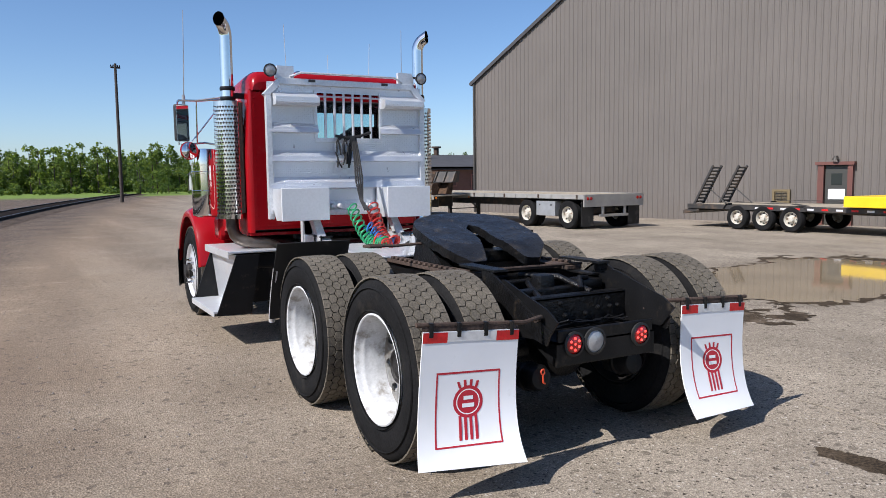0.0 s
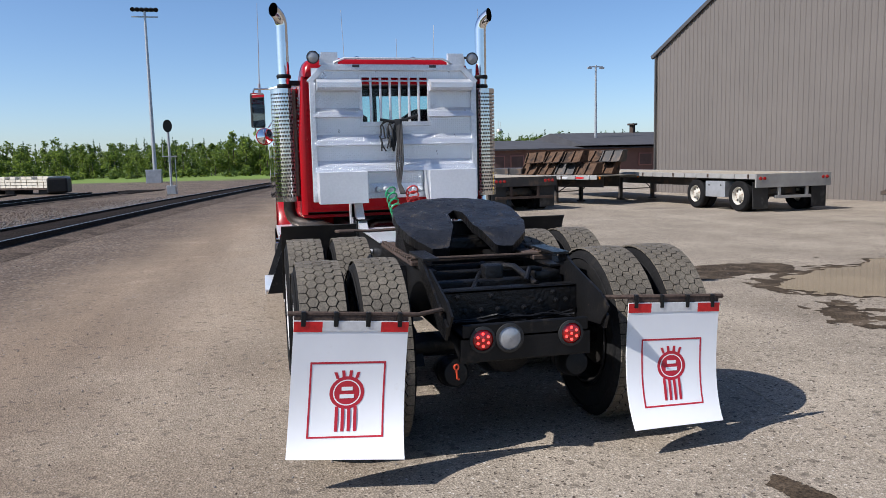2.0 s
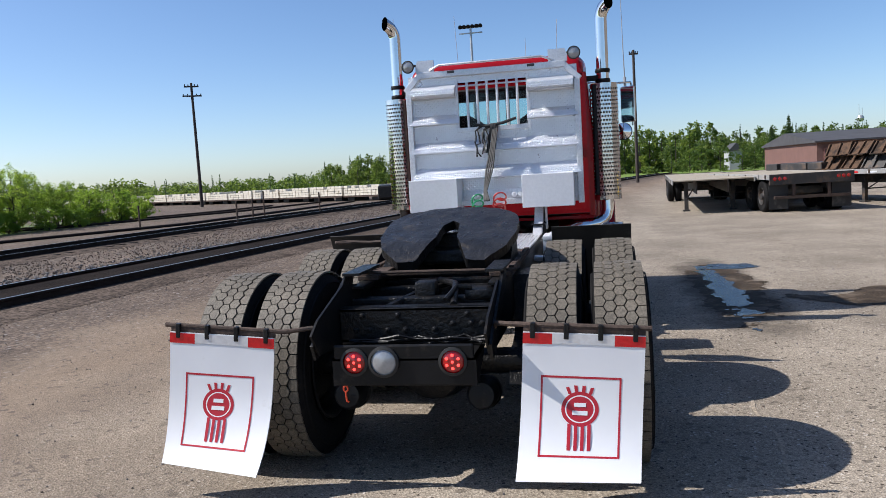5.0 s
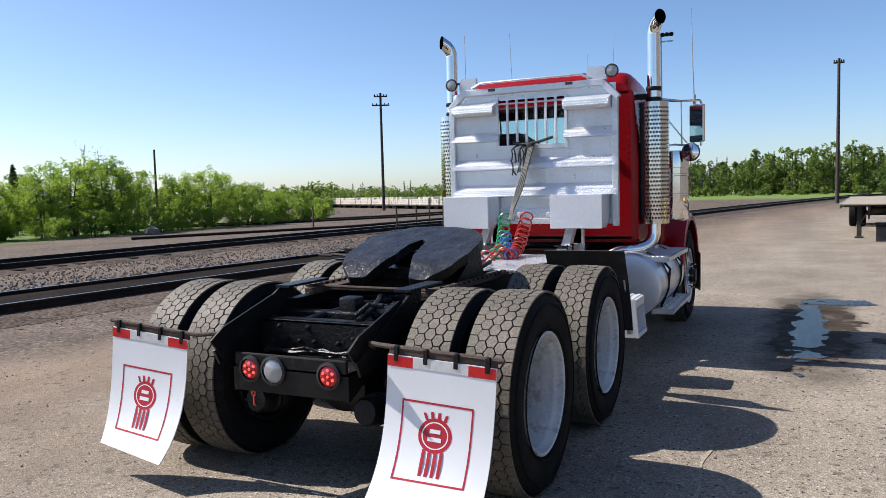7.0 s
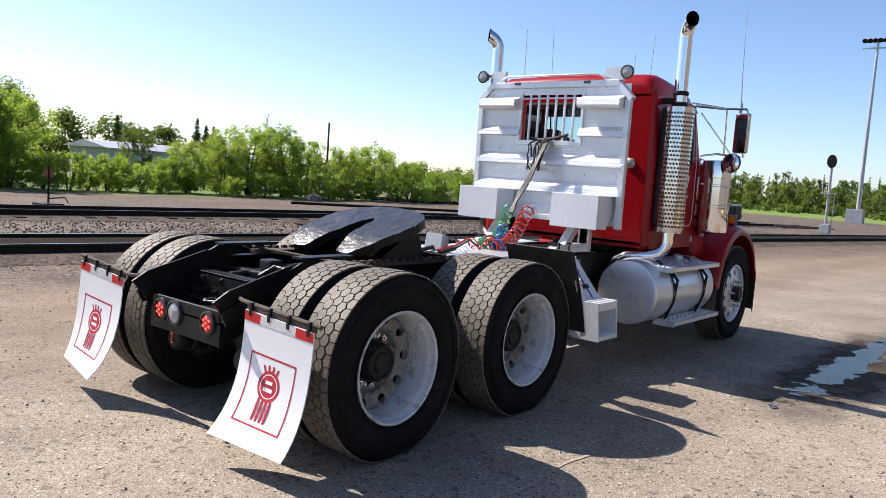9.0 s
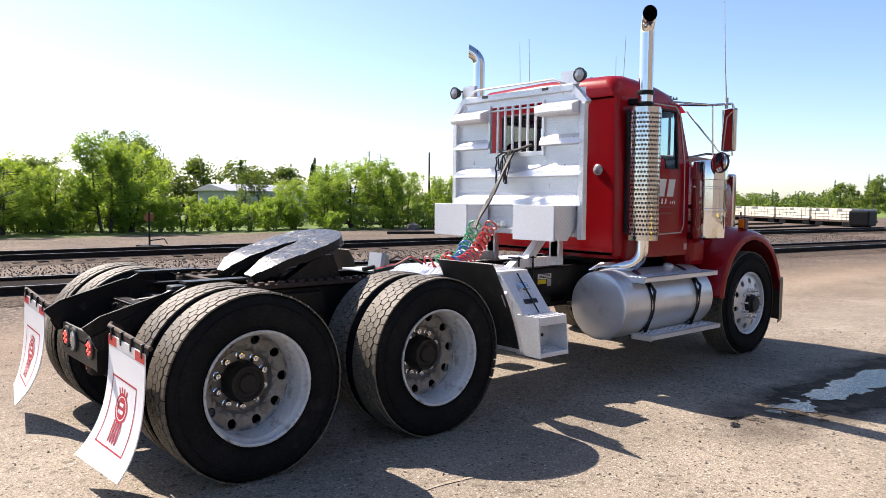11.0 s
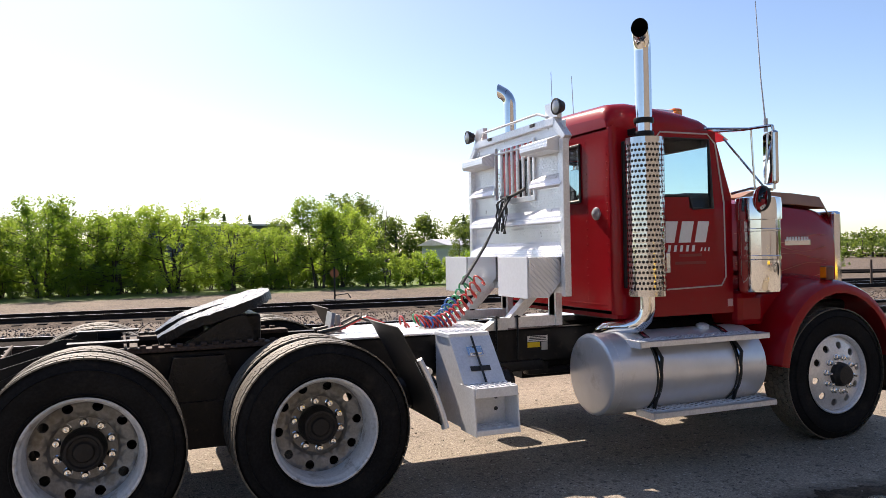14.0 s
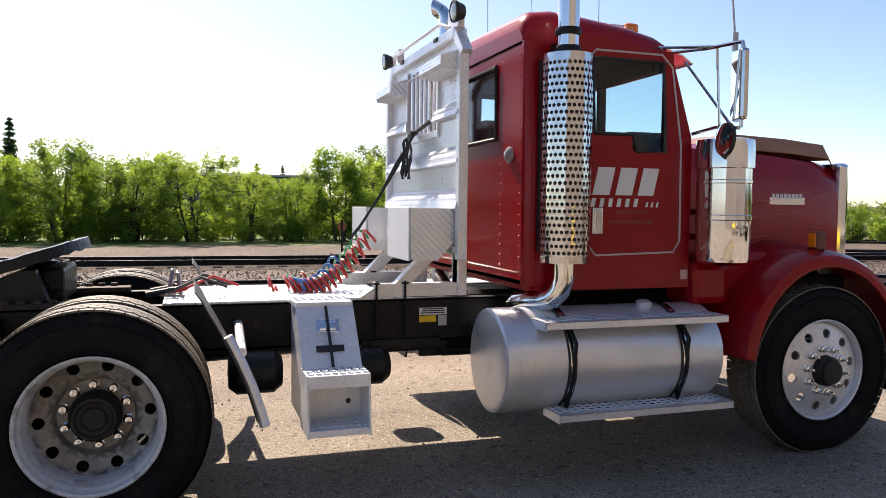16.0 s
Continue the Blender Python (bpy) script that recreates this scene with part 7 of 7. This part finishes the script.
# mirrors
for s in (1, -1):
    b = Build()
    b.tube([(s * 0.9, 4.6, 2.52), (s * 1.15, 4.66, 2.5), (s * 1.38, 4.72, 2.5)], 0.011, 8)
    b.tube([(s * 0.9, 4.5, 2.54), (s * 1.2, 4.66, 2.5)], 0.009, 8)
    b.tube([(s * 0.95, 4.72, 2.02), (s * 1.1, 4.78, 2.05), (s * 1.36, 4.73, 2.02)], 0.011, 8)
    b.tube([(s * 1.38, 4.72, 2.5), (s * 1.39, 4.72, 2.47), (s * 1.39, 4.72, 2.02)], 0.011, 8)
    b.tube([(s * 1.19, 4.7, 2.5), (s * 1.19, 4.73, 2.03)], 0.008, 8)
    b.tube([(s * 0.94, 4.66, 2.46), (s * 1.24, 4.76, 2.06)], 0.008, 8)
    ma = part("mirror_arm", b, STAINLESS, truck, "tubular steel mirror arm")
    b = Build()
    face = pose(s * 1.34, 4.715, 2.26, 0, 0, -s * 22)
    b.box((-0.085, 0.0, -0.2), (0.085, 0.05, 0.2), 0.02, face)
    part("mirror", b, STAINLESS if s > 0 else RUBBER, ma, "tall rectangular side mirror")
    b = Build()
    b.box((-0.075, -0.004, -0.19), (0.075, -0.001, 0.19), 0, face)
    part("mirror_glass", b, MIRROR, ma)
    b = Build()
    c = Vector((s * 1.28, 4.68, 1.96))
    ax = Vector((-s * 0.15, -1, 0.05))
    b.lathe([(0.07, 0.0), (0.095, 0.012), (0.1, 0.03), (0.06, 0.05), (0.001, 0.055)], c, -ax, 28)
    part("round_mirror", b, RUBBER if s > 0 else RED, ma, "round convex spot mirror")
    b = Build()
    b.lathe([(0.092, 0.008), (0.06, -0.004), (0.001, -0.01)], c, -ax, 28)
    part("round_mirror_glass", b, MIRROR, ma)
    b = Build()
    b.tube([(s * 1.32, 4.72, 2.5), (s * 1.31, 4.69, 2.85), (s * 1.3, 4.66, 3.45)], [0.007, 0.005, 0.003], 6)
    b.cyl((s * 1.32, 4.72, 2.46), (s * 1.32, 4.72, 2.56), 0.016, 8)
    part("whip_antenna", b, GALV, truck, "long whip antenna on the mirror arm")

# air cleaners
for s in (1, -1):
    b = Build()
    b.lathe([(0.12, -0.02), (0.158, 0.0), (0.162, 0.02), (0.162, 0.25), (0.166, 0.255), (0.166, 0.28), (0.162, 0.285), (0.162, 0.47), (0.166, 0.475), (0.166, 0.49), (0.162, 0.495), (0.162, 0.56), (0.175, 0.565), (0.175, 0.68), (0.168, 0.735), (0.12, 0.745), (0.001, 0.75)], (s * 1.08, 4.865, 1.24), (0, 0, 1), 40)
    ac = part("air_cleaner", b, CHROME, truck, "polished stainless air cleaner canister")
    for z in (1.36, 1.52):
        b = Build()
        b.box((s * 0.7, 4.84, z), (s * 0.93, 4.9, z + 0.04), 0.004)
        part("bracket", b, STAINLESS, ac)

# hood
hood = Build()
rows = []
for y, hw_, zt, zb in ((4.7, 0.74, 2.02, 1.1), (4.95, 0.7, 2.025, 1.1), (5.3, 0.655, 2.02, 1.15), (5.7, 0.61, 2.0, 1.15), (6.1, 0.56, 1.97, 1.15), (6.3, 0.535, 1.935, 1.15), (6.33, 0.53, 1.89, 1.15)):
    prof = [(-hw_, zb), (-hw_, zt - 0.3), (-hw_ + 0.02, zt - 0.16), (-hw_ + 0.08, zt - 0.06), (-hw_ + 0.2, zt - 0.015), (0, zt + 0.015)]
    prof = prof + [(-x, z) for x, z in reversed(prof[:-1])]
    rows.append([(x, y, z) for x, z in prof])
hood.grid(rows)
hood.add([rows[0][i] for i in range(len(rows[0]))], [tuple(range(len(rows[0])))])
hd = part("hood", hood, RED, truck, "long red engine hood with faint flame pinstripes")
b = Build()
b.box((-0.54, 6.32, 0.75), (0.54, 6.42, 1.91), 0.03)
part("grille_surround", b, CHROME, hd, "chrome radiator surround")
b = Build()
b.grid([[(x * w, y, z - drop) for x, drop in ((-1, 0.12), (-0.86, 0.012), (0, 0.0), (0.86, 0.012), (1, 0.12))] for y, z, w in ((5.3, 2.045, 0.5), (5.46, 2.105, 0.505), (5.9, 2.09, 0.5), (6.27, 2.06, 0.49), (6.34, 1.95, 0.49))], thick=0.008)
# brown lightened to stand for daylight shining through the acrylic
part("bug_deflector", b, material("smoked acrylic in backlit brown", (0.34, 0.16, 0.07), 0.35, 0, 0.15, 5), hd, "smoked brown bug deflector on the hood")
# faint flame lines along the hood sides
FLAME = material("faint gold pinstripe", (0.42, 0.09, 0.03), 0.35)
for s in (1, -1):
    for k in range(5):
        b = Build()
        pts = []
        for i in range(26):
            f = i / 25
            y = 4.98 + 1.2 * f
            hw_ = 0.7 - 0.115 * (y - 4.95)
            z = 1.32 + 0.085 * k + 0.045 * math.sin(f * 7 + k * 1.9) * (1 - 0.3 * f)
            pts.append((s * (hw_ + 0.001), y, z))
        b.tube(pts, 0.0028, 4)
        part("pinstripe", b, FLAME, hd)
    b = Build()
    b.box((s * 0.605, 5.62, 1.595), (s * 0.622, 5.93, 1.65), 0.004)
    part("hood_badge", b, CHROME, hd, "chrome badge strip on the hood side")
    b = Build()
    for i in range(8):
        b.box((s * 0.6225, 5.64 + i * 0.034, 1.637), (s * 0.6235, 5.664 + i * 0.034, 1.672))
    part("badge_mark", b, WHITE, hd, "plain white badge shapes")
# fenders
for s in (1, -1):
    b = Build()
    path = [(4.97, 0.66)]
    for i in range(15):
        a = math.pi * (0.965 - 0.88 * i / 14)
        path.append((FRONT_Y + 0.72 * math.cos(a) * (0.92 if math.cos(a) < 0 else 0.98), 0.56 + 0.74 * math.sin(a)))
    path.append((6.34, 0.62))
    rows = []
    for y, z in path:
        dy, dz = y - FRONT_Y, z - 0.53
        l = math.hypot(dy, dz)
        uy, uz = dy / l, dz / l
        rows.append([(s * x, y - uy * o, z - uz * o) for x, o in ((0.5, -0.06), (0.75, -0.04), (1.0, -0.015), (1.1, 0.0), (1.155, 0.03), (1.17, 0.075), (1.165, 0.1), (1.145, 0.1))])
    b.grid(rows)
    fe = part("front_fender", b, RED, truck, "rounded red front fender")
    b = Build()
    b.box((s * 0.66, 4.72, 0.95), (s * 0.99, 5.02, 1.24), 0.06)
    b.box((s * 0.55, 5.0, 1.0), (s * 0.9, 5.6, 1.28), 0.05)
    part("fender_filler", b, RED, fe)
    b = Build()
    b.box((s * 1.0, 5.6, 1.3), (s * 1.08, 5.68, 1.42), 0.012, k=0)
    b.box((s * 1.01, 5.592, 1.32), (s * 1.07, 5.602, 1.41), 0.004, k=1)
    part("turn_lamp", b, [material("dark lamp body", (0.12, 0.03, 0.02), 0.4) if s > 0 else bpy.data.materials["dark lamp body"], AMBER], fe, "amber turn lamp on the fender")
    b = Build()
    b.box((s * 0.6, 5.1, 0.7), (s * 0.75, 6.2, 1.1), 0.03)
    part("wheel_arch", b, DARK, fe)
# bumper
b = Build()
rows = []
for z in (0.28, 0.32, 0.72, 0.76):
    o = 0.02 if z in (0.28, 0.76) else 0.0
    rows.append([(x, 6.52 - 0.0 * abs(x) - (0.34 if abs(x) > 1.17 else 0.12 if abs(x) > 1.1 else 0.0) - o, z) for x in (-1.19, -1.12, -0.9, 0, 0.9, 1.12, 1.19)])
b.grid(rows, smooth=False, thick=0.008)
part("front_bumper", b, BLACK, truck, "front bumper, dark on its inner side")
b = Build()
b.tube([(0.8, FRONT_Y, HZ), (-0.8, FRONT_Y, HZ)], 0.06, 10)
for s in (1, -1):
    b.box((s * 0.42, 4.95, 0.52), (s * 0.52, 6.3, 0.6), 0.01)
part("front_axle", b, GREASE, truck)


# ---- trailers and yard things ----
TWHITE = material("dull white wheel", (0.5, 0.48, 0.42), 0.55, 0, 0.15, 8, dirt=(0.2, 0.13, 0.08), dirt_amount=0.25, dirt_scale=9)
TFRAME = material("dark trailer frame", (0.03, 0.028, 0.027), 0.6, 0, 0.3, 3, dirt=(0.09, 0.06, 0.04), dirt_amount=0.25)
SIDEALU = material("dull aluminium side rail", (0.36, 0.35, 0.33), 0.5, 0.4, 0.15, 2)


def small_wheel_meshes(r, w, rim=TWHITE):
    b = Build()
    h = w / 2
    b.lathe([(r * 0.56, -h + 0.02), (r * 0.7, -h), (r * 0.92, -h + 0.01), (r, -h + 0.05), (r, h - 0.05), (r * 0.92, h - 0.01), (r * 0.7, h), (r * 0.56, h - 0.02)], (0, 0, 0), (1, 0, 0), 32)
    ty = b.mesh("tyre", TYRE)
    b = Build()
    b.lathe([(r * 0.57, h - 0.015), (r * 0.56, h - 0.005), (r * 0.52, h - 0.03), (r * 0.5, h - 0.1), (r * 0.3, h - 0.09), (r * 0.22, h - 0.05), (r * 0.2, h + 0.0), (r * 0.12, h + 0.01), (0.001, h + 0.01)], (0, 0, 0), (1, 0, 0), 24)
    for i in range(8):
        a = 2 * math.pi * i / 8
        b.lathe([(r * 0.075, h - 0.0875), (0.001, h - 0.087)], (0, math.sin(a) * r * 0.4, math.cos(a) * r * 0.4), (1, 0, 0), 10, k=1)
    rm = b.mesh("rim", [rim, TFRAME])
    return ty, rm


TW_BIG, TW_SMALL, TW_DARK = small_wheel_meshes(0.44, 0.24), small_wheel_meshes(0.36, 0.22), small_wheel_meshes(0.44, 0.24, TFRAME)


def add_wheel(root, x, y, side, meshes, r):
    w = hang("wheel", meshes[1], root, pose(x, y, r, 0, 0, 0 if side > 0 else 180), "dusty trailer wheel with a pale rim")
    hang("tyre", meshes[0], w, Matrix())


def flatbed(at, turn, length, width, axles, legs, deck_z, label, rear_lights=True, box=False):
    """Origin at the middle of the rear edge; the trailer runs along +y."""
    root = thing("flatbed_trailer", label, "trailer", "flatbed trailers", at, turn)
    h = width / 2
    b = Build()
    b.box((-h, 0, deck_z - 0.035), (h, length, deck_z), 0.004)
    part("deck", b, WOODDECK, root, "weathered plank deck")
    for s in (1, -1):
        b = Build()
        b.box((s * h, 0, deck_z - 0.13), (s * (h + 0.03), length, deck_z + 0.01), 0.004)
        rail = part("side_rail", b, SIDEALU, root)
        n = int(length / 0.6)
        for i in range(n):
            b = Build()
            b.box((s * (h + 0.03), 0.25 + i * 0.6, deck_z - 0.11), (s * (h + 0.055), 0.31 + i * 0.6, deck_z - 0.0), 0.003)
            part("stake_pocket", b, SIDEALU if i % 3 else RUST, rail)
        b = Build()
        b.box((s * 0.42, 0.1, deck_z - 0.42), (s * 0.46, length - 0.3, deck_z - 0.035), 0.004)
        part("main_beam", b, TFRAME, root)
    for i in range(int(length / 1.2)):
        b = Build()
        b.box((-h + 0.02, 0.4 + i * 1.2, deck_z - 0.13), (h - 0.02, 0.46 + i * 1.2, deck_z - 0.04), 0)
        part("cross_member", b, TFRAME, root)
    for y in axles:
        for s in (1, -1):
            add_wheel(root, s * (h - 0.12), y, s, TW_BIG if box else TW_DARK, 0.44)
            add_wheel(root, s * (h - 0.4), y, s, TW_BIG if box else TW_DARK, 0.44)
        b = Build()
        b.cyl((-h + 0.3, y, 0.44), (h - 0.3, y, 0.44), 0.06, 10)
        b.box((-0.5, y - 0.3, 0.48), (0.5, y + 0.3, deck_z - 0.35), 0.02)
        part("axle", b, TFRAME, root)
    for y in legs:
        for s in (1, -1):
            b = Build()
            b.box((s * 0.62, y - 0.06, 0.05), (s * 0.74, y + 0.06, deck_z - 0.1), 0.008)
            b.box((s * 0.57, y - 0.12, 0.0), (s * 0.79, y + 0.12, 0.05), 0.008)
            leg = part("landing_leg", b, TFRAME, root)
            b = Build()
            b.tube([(s * 0.68, y, 0.35), (s * 0.5, y + 0.5, deck_z - 0.3)], 0.02, 6)
            part("brace", b, TFRAME, leg)
        b = Build()
        b.tube([(-0.65, y, 0.4), (0.65, y, 0.4)], 0.02, 6)
        part("cross_tube", b, TFRAME, root)
    b = Build()
    b.box((-h - 0.02, -0.03, deck_z - (0.36 if box else 0.27)), (h + 0.02, 0.02, deck_z + 0.015), 0.005)
    sill = part("rear_sill", b, SIDEALU if box else TFRAME, root)
    b = Build()
    bar = 0.6 if box else h - 0.1
    b.box((-bar, -0.02, 0.38), (bar, 0.04, 0.46), 0.006)
    for s in (1, -1):
        b.box((s * 0.42, -0.02, 0.44), (s * 0.5, 0.04, deck_z - 0.15), 0.004)
    part("underride_bar", b, RUST if not box else SIDEALU, root)
    for s in (1, -1):
        for k in range(3 if not box else 2):
            b = Build()
            b.lathe([(0.05, 0), (0.045, 0.015), (0.001, 0.018)], (s * (h - 0.12 - k * 0.13), -0.035, deck_z - 0.11), (0, -1, 0), 12)
            part("tail_light", b, REDLENS, sill)
        b = Build()
        b.box((s * (h - 0.5), 0.12, 0.1), (s * h, 0.135, deck_z - 0.2), 0)
        part("mudflap", b, RUBBER, root, "black rubber trailer mudflap")
    if box:
        b = Build()
        b.box((-h - 0.02, axles[0] + 0.55, 0.38), (-h + 0.35, axles[1] - 0.55, 0.84), 0.012)
        tb = part("toolbox", b, GALV, root, "plain galvanised side toolbox")
        for y in (axles[0] + 0.7, axles[1] - 0.75):
            b = Build()
            b.box((-h - 0.03, y, 0.7), (-h - 0.02, y + 0.05, 0.75), 0.003)
            part("latch", b, TFRAME, tb)
    return root


flatbed((12.95, 13.75, 0), 3, 13.5, 2.45, (0.75, 2.75), (8.2,), 1.05, "long flatbed trailer with a plank deck and spread axles", box=True)
flatbed((6.6, 17.9, 0), 6, 6.5, 2.15, (0.8, 1.9), (5.2,), 1.04, "empty flatbed trailer with twin axles, parked end on")
flatbed((4.9, 29.5, 0), 176.3, 10.7, 2.2, (1.5, 2.7), (9.1,), 1.0, "flatbed trailer nose standing on its landing legs")
ft = flatbed((6.45, 27.4, 0), 206.7, 9.0, 2.3, (1.0, 2.2), (6.8,), 1.0, "flatbed trailer loaded with rusty steel beams")

# rusty steel forms on the loaded flatbed
m = pose(6.45, 27.4, 0, 0, 0, 206.7)
rl = random.Random(31)
BEAM = material("rusty form steel", (0.105, 0.063, 0.04), 0.85, 0, 0.5, 3, fine=0.3, bump=0.4, spec=0.15, dirt=(0.03, 0.022, 0.018), dirt_amount=0.4)
for row, tier, n in ((0, 0, 4), (0, 1, 3), (1, 0, 4), (1, 1, 4)):
    for i in range(n):
        form = thing("steel_form", "rusty bent steel casting form stacked on the flatbed", "steel form", "stacked steel forms")
        mm = m @ pose(0.95 - row * 0.95 - tier * 0.08, 5.75 + i * 0.86 + tier * 0.25 + rl.uniform(-0.06, 0.06), 1.02 + tier * 0.42, 0, rl.uniform(-3, 3) * tier, 90 + rl.uniform(-16, 16))
        paint = TFRAME if rl.random() < 0.15 else BEAM
        for name, poly, x0, x1 in (("face_plate", [(-0.06, 0.0), (-0.03, 0.0), (0.26, 0.37), (0.23, 0.38)], -0.38, 0.38), ("foot_flange", [(-0.16, 0.0), (0.4, 0.0), (0.4, 0.025), (-0.16, 0.025)], -0.36, 0.36), ("top_flange", [(0.23, 0.375), (0.5, 0.39), (0.5, 0.41), (0.22, 0.4)], -0.37, 0.37)):
            b = Build()
            b.prism(poly, "x", x0, x1)
            b.v = [tuple(mm @ Vector(p)) for p in b.v]
            part(name, b, paint, form)
        for x in (-0.385, -0.02, 0.345):
            b = Build()
            b.prism([(-0.12, 0.02), (-0.05, 0.02), (0.22, 0.39), (0.16, 0.39)] if x < 0.3 else [(-0.1, 0.02), (0.38, 0.02), (0.48, 0.39), (0.16, 0.39)], "x", x, x + 0.04)
            b.v = [tuple(mm @ Vector(p)) for p in b.v]
            part("rib", b, paint, form)
for i in range(4):
    b = Build()
    mm = m @ pose(0.2, 3.2 + i * 0.65, 1.02, 0, 0, rl.uniform(-6, 6))
    b.box((-0.9, -0.3, 0), (0.9, 0.3, 0.24), 0.02, mm)
    part("steel_crate", b, TFRAME, None, "dark steel box stacked on the flatbed", "steel box", "", "steel boxes")

# reflective tape and amber corner lamps on the loaded flatbed
for i in range(12):
    b = Build()
    b.box((-1.182, 0.4 + i * 0.7, 0.9), (-1.187, 0.75 + i * 0.7, 0.95))
    b.box((1.182, 0.4 + i * 0.7, 0.9), (1.187, 0.75 + i * 0.7, 0.95))
    part("reflector", b, REFLECT if i % 2 else SILVERTAPE, ft)
for s in (1, -1):
    b = Build()
    b.lathe([(0.05, 0), (0.04, 0.02), (0.001, 0.025)], (s * 1.05, 9.02, 0.92), (0, 1, 0), 12)
    part("corner_lamp", b, AMBER, ft)

# equipment trailer with raised ramps
lb = thing("equipment_trailer", "low equipment trailer with three axles and raised ramps", "trailer", "", (16.5, 13.3, 0), -177)
b = Build()
b.box((-1.15, 0.6, 0.66), (1.15, 8.5, 0.72), 0.004)
part("deck", b, WOODDECK, lb)
for s in (1, -1):
    b = Build()
    b.box((s * 1.15, 0.2, 0.58), (s * 1.19, 8.6, 0.72), 0.004)
    rl_ = part("side_rail", b, TFRAME, lb)
    for i in range(14):
        b = Build()
        b.box((s * 1.19, 2.6 + i * 0.4, 0.62), (s * 1.194, 2.78 + i * 0.4, 0.67))
        part("reflector", b, REFLECT if i % 2 else SILVERTAPE, rl_)
    for y in (2.0, 2.85, 3.72):
        add_wheel(lb, s * 1.1, y, s, TW_SMALL, 0.36)
    b = Build()
    b.grid([[(s * x, y, z) for x in (0.95, 1.24)] for y, z in ((1.55, 0.6), (1.65, 0.76), (2.0, 0.79), (3.72, 0.79), (4.1, 0.74), (4.2, 0.6))], thick=0.01)
    part("fender", b, TFRAME, lb)
    # raised ramp: two stringers with rungs
    b = Build()
    x0 = s * 0.62
    for dx in (-0.2, 0.2):
        b.box((x0 + dx - 0.025, -0.035, 0), (x0 + dx + 0.025, 0.035, 1.6), 0.004, pose(0, 0.05, 0.5, -30))
    ramp = part("ramp", b, TFRAME, lb, "raised black steel loading ramp")
    for k in range(13):
        b = Build()
        b.box((x0 - 0.2, -0.03, 0.06 + k * 0.12), (x0 + 0.2, 0.02, 0.1 + k * 0.12), 0.003, pose(0, 0.05, 0.5, -30))
        part("rung", b, TFRAME, ramp)
    b = Build()
    b.tube([(x0, 0.62, 1.15), (x0, 1.2, 0.72)], 0.018, 6)
    part("ramp_spring", b, TFRAME, ramp)
b = Build()
b.prism([(0.0, 0.4), (0.6, 0.52), (0.6, 0.7), (0.0, 0.5)], "x", -1.15, 1.15)
part("tail_slope", b, TFRAME, lb)
b = Build()
b.cyl((-0.9, 2.85, 0.36), (0.9, 2.85, 0.36), 0.05, 8)
b.box((-0.5, 0.6, 0.5), (0.5, 8.4, 0.64), 0.01)
part("under_frame", b, TFRAME, lb)

yb = thing("yellow_box", "bright yellow painted steel bar lying on the equipment trailer", "steel bar")
b = Build()
b.box((15.4, 4.6, 0.74), (17.2, 7.95, 1.02), 0.02)
part("body", b, YELLOW, yb)

# stones along the track edge and loose gravel on the lot
bm = bmesh.new()
bmesh.ops.create_icosphere(bm, subdivisions=1, radius=1)
sv = [v.co.copy() for v in bm.verts]
sf = [[v.index for v in f.verts] for f in bm.faces]
bm.free()
rg = random.Random(77)


def pebbles(name, count, place, lo, hi, mat, label):
    b = Build()
    for _ in range(count):
        x, y, z = place()
        r = rg.uniform(lo, hi)
        e = Euler((rg.random() * 6, rg.random() * 6, rg.random() * 6)).to_matrix()
        sx, sy, sz = r, r * rg.uniform(0.6, 1), r * rg.uniform(0.5, 0.9)
        b.add([Vector((x, y, z + r * 0.3)) + e @ Vector((p.x * sx, p.y * sy, p.z * sz)) for p in sv], sf)
    tagged(part(name, b, mat, None, label, "gravel"), kind="stuff")


STONE = material("pale ballast stone", (0.17, 0.15, 0.138), 0.85, 0, 0.4, 1.5)
STONED = material("brown ballast stone", (0.085, 0.064, 0.052), 0.9, 0, 0.4, 1.5)


def near_track():
    y = rg.uniform(-8, 40)
    return track_one(y) - 2.2 + rg.gauss(0, 0.5) - abs(rg.gauss(0, 0.6)), y, 0.01


def near_track2():
    y = rg.uniform(-10, 40)
    return track_one(y) + 0.7 + abs(rg.gauss(0, 0.4)), y, 0.0


def between():
    y = rg.uniform(-12, 36)
    return rg.uniform(track_two(y) + 0.6, track_one(y) - 2.4), y, 0.005


def on_lot():
    return rg.uniform(-6, 7), rg.uniform(-4, 8), 0.0


pebbles("ballast_stones", 3500, near_track, 0.02, 0.05, STONE, "pale loose ballast stones along the track")
pebbles("ballast_stones", 1500, near_track2, 0.006, 0.016, STONED, "small brown stones along the near rail")
pebbles("ballast_stones", 9000, between, 0.01, 0.026, STONED, "brown loose ballast between the tracks")
pebbles("ballast_stones", 1500, between, 0.01, 0.024, STONE, "grey loose ballast between the tracks")
pebbles("loose_gravel", 1600, on_lot, 0.004, 0.011, STONE, "scattered small gravel on the asphalt")
pebbles("loose_gravel", 500, on_lot, 0.004, 0.011, STONED, "scattered brown gravel on the asphalt")

rock = Build()
rock.add([Vector((-24.6, 21.5, 0.12)) + Vector((p.x * 0.42, p.y * 0.34, p.z * 0.28 * (1 + 0.2 * p.x))) for p in sv], sf)
part("boulder", rock, STONE, None, "grey boulder at the foot of the shrubs", "boulder")
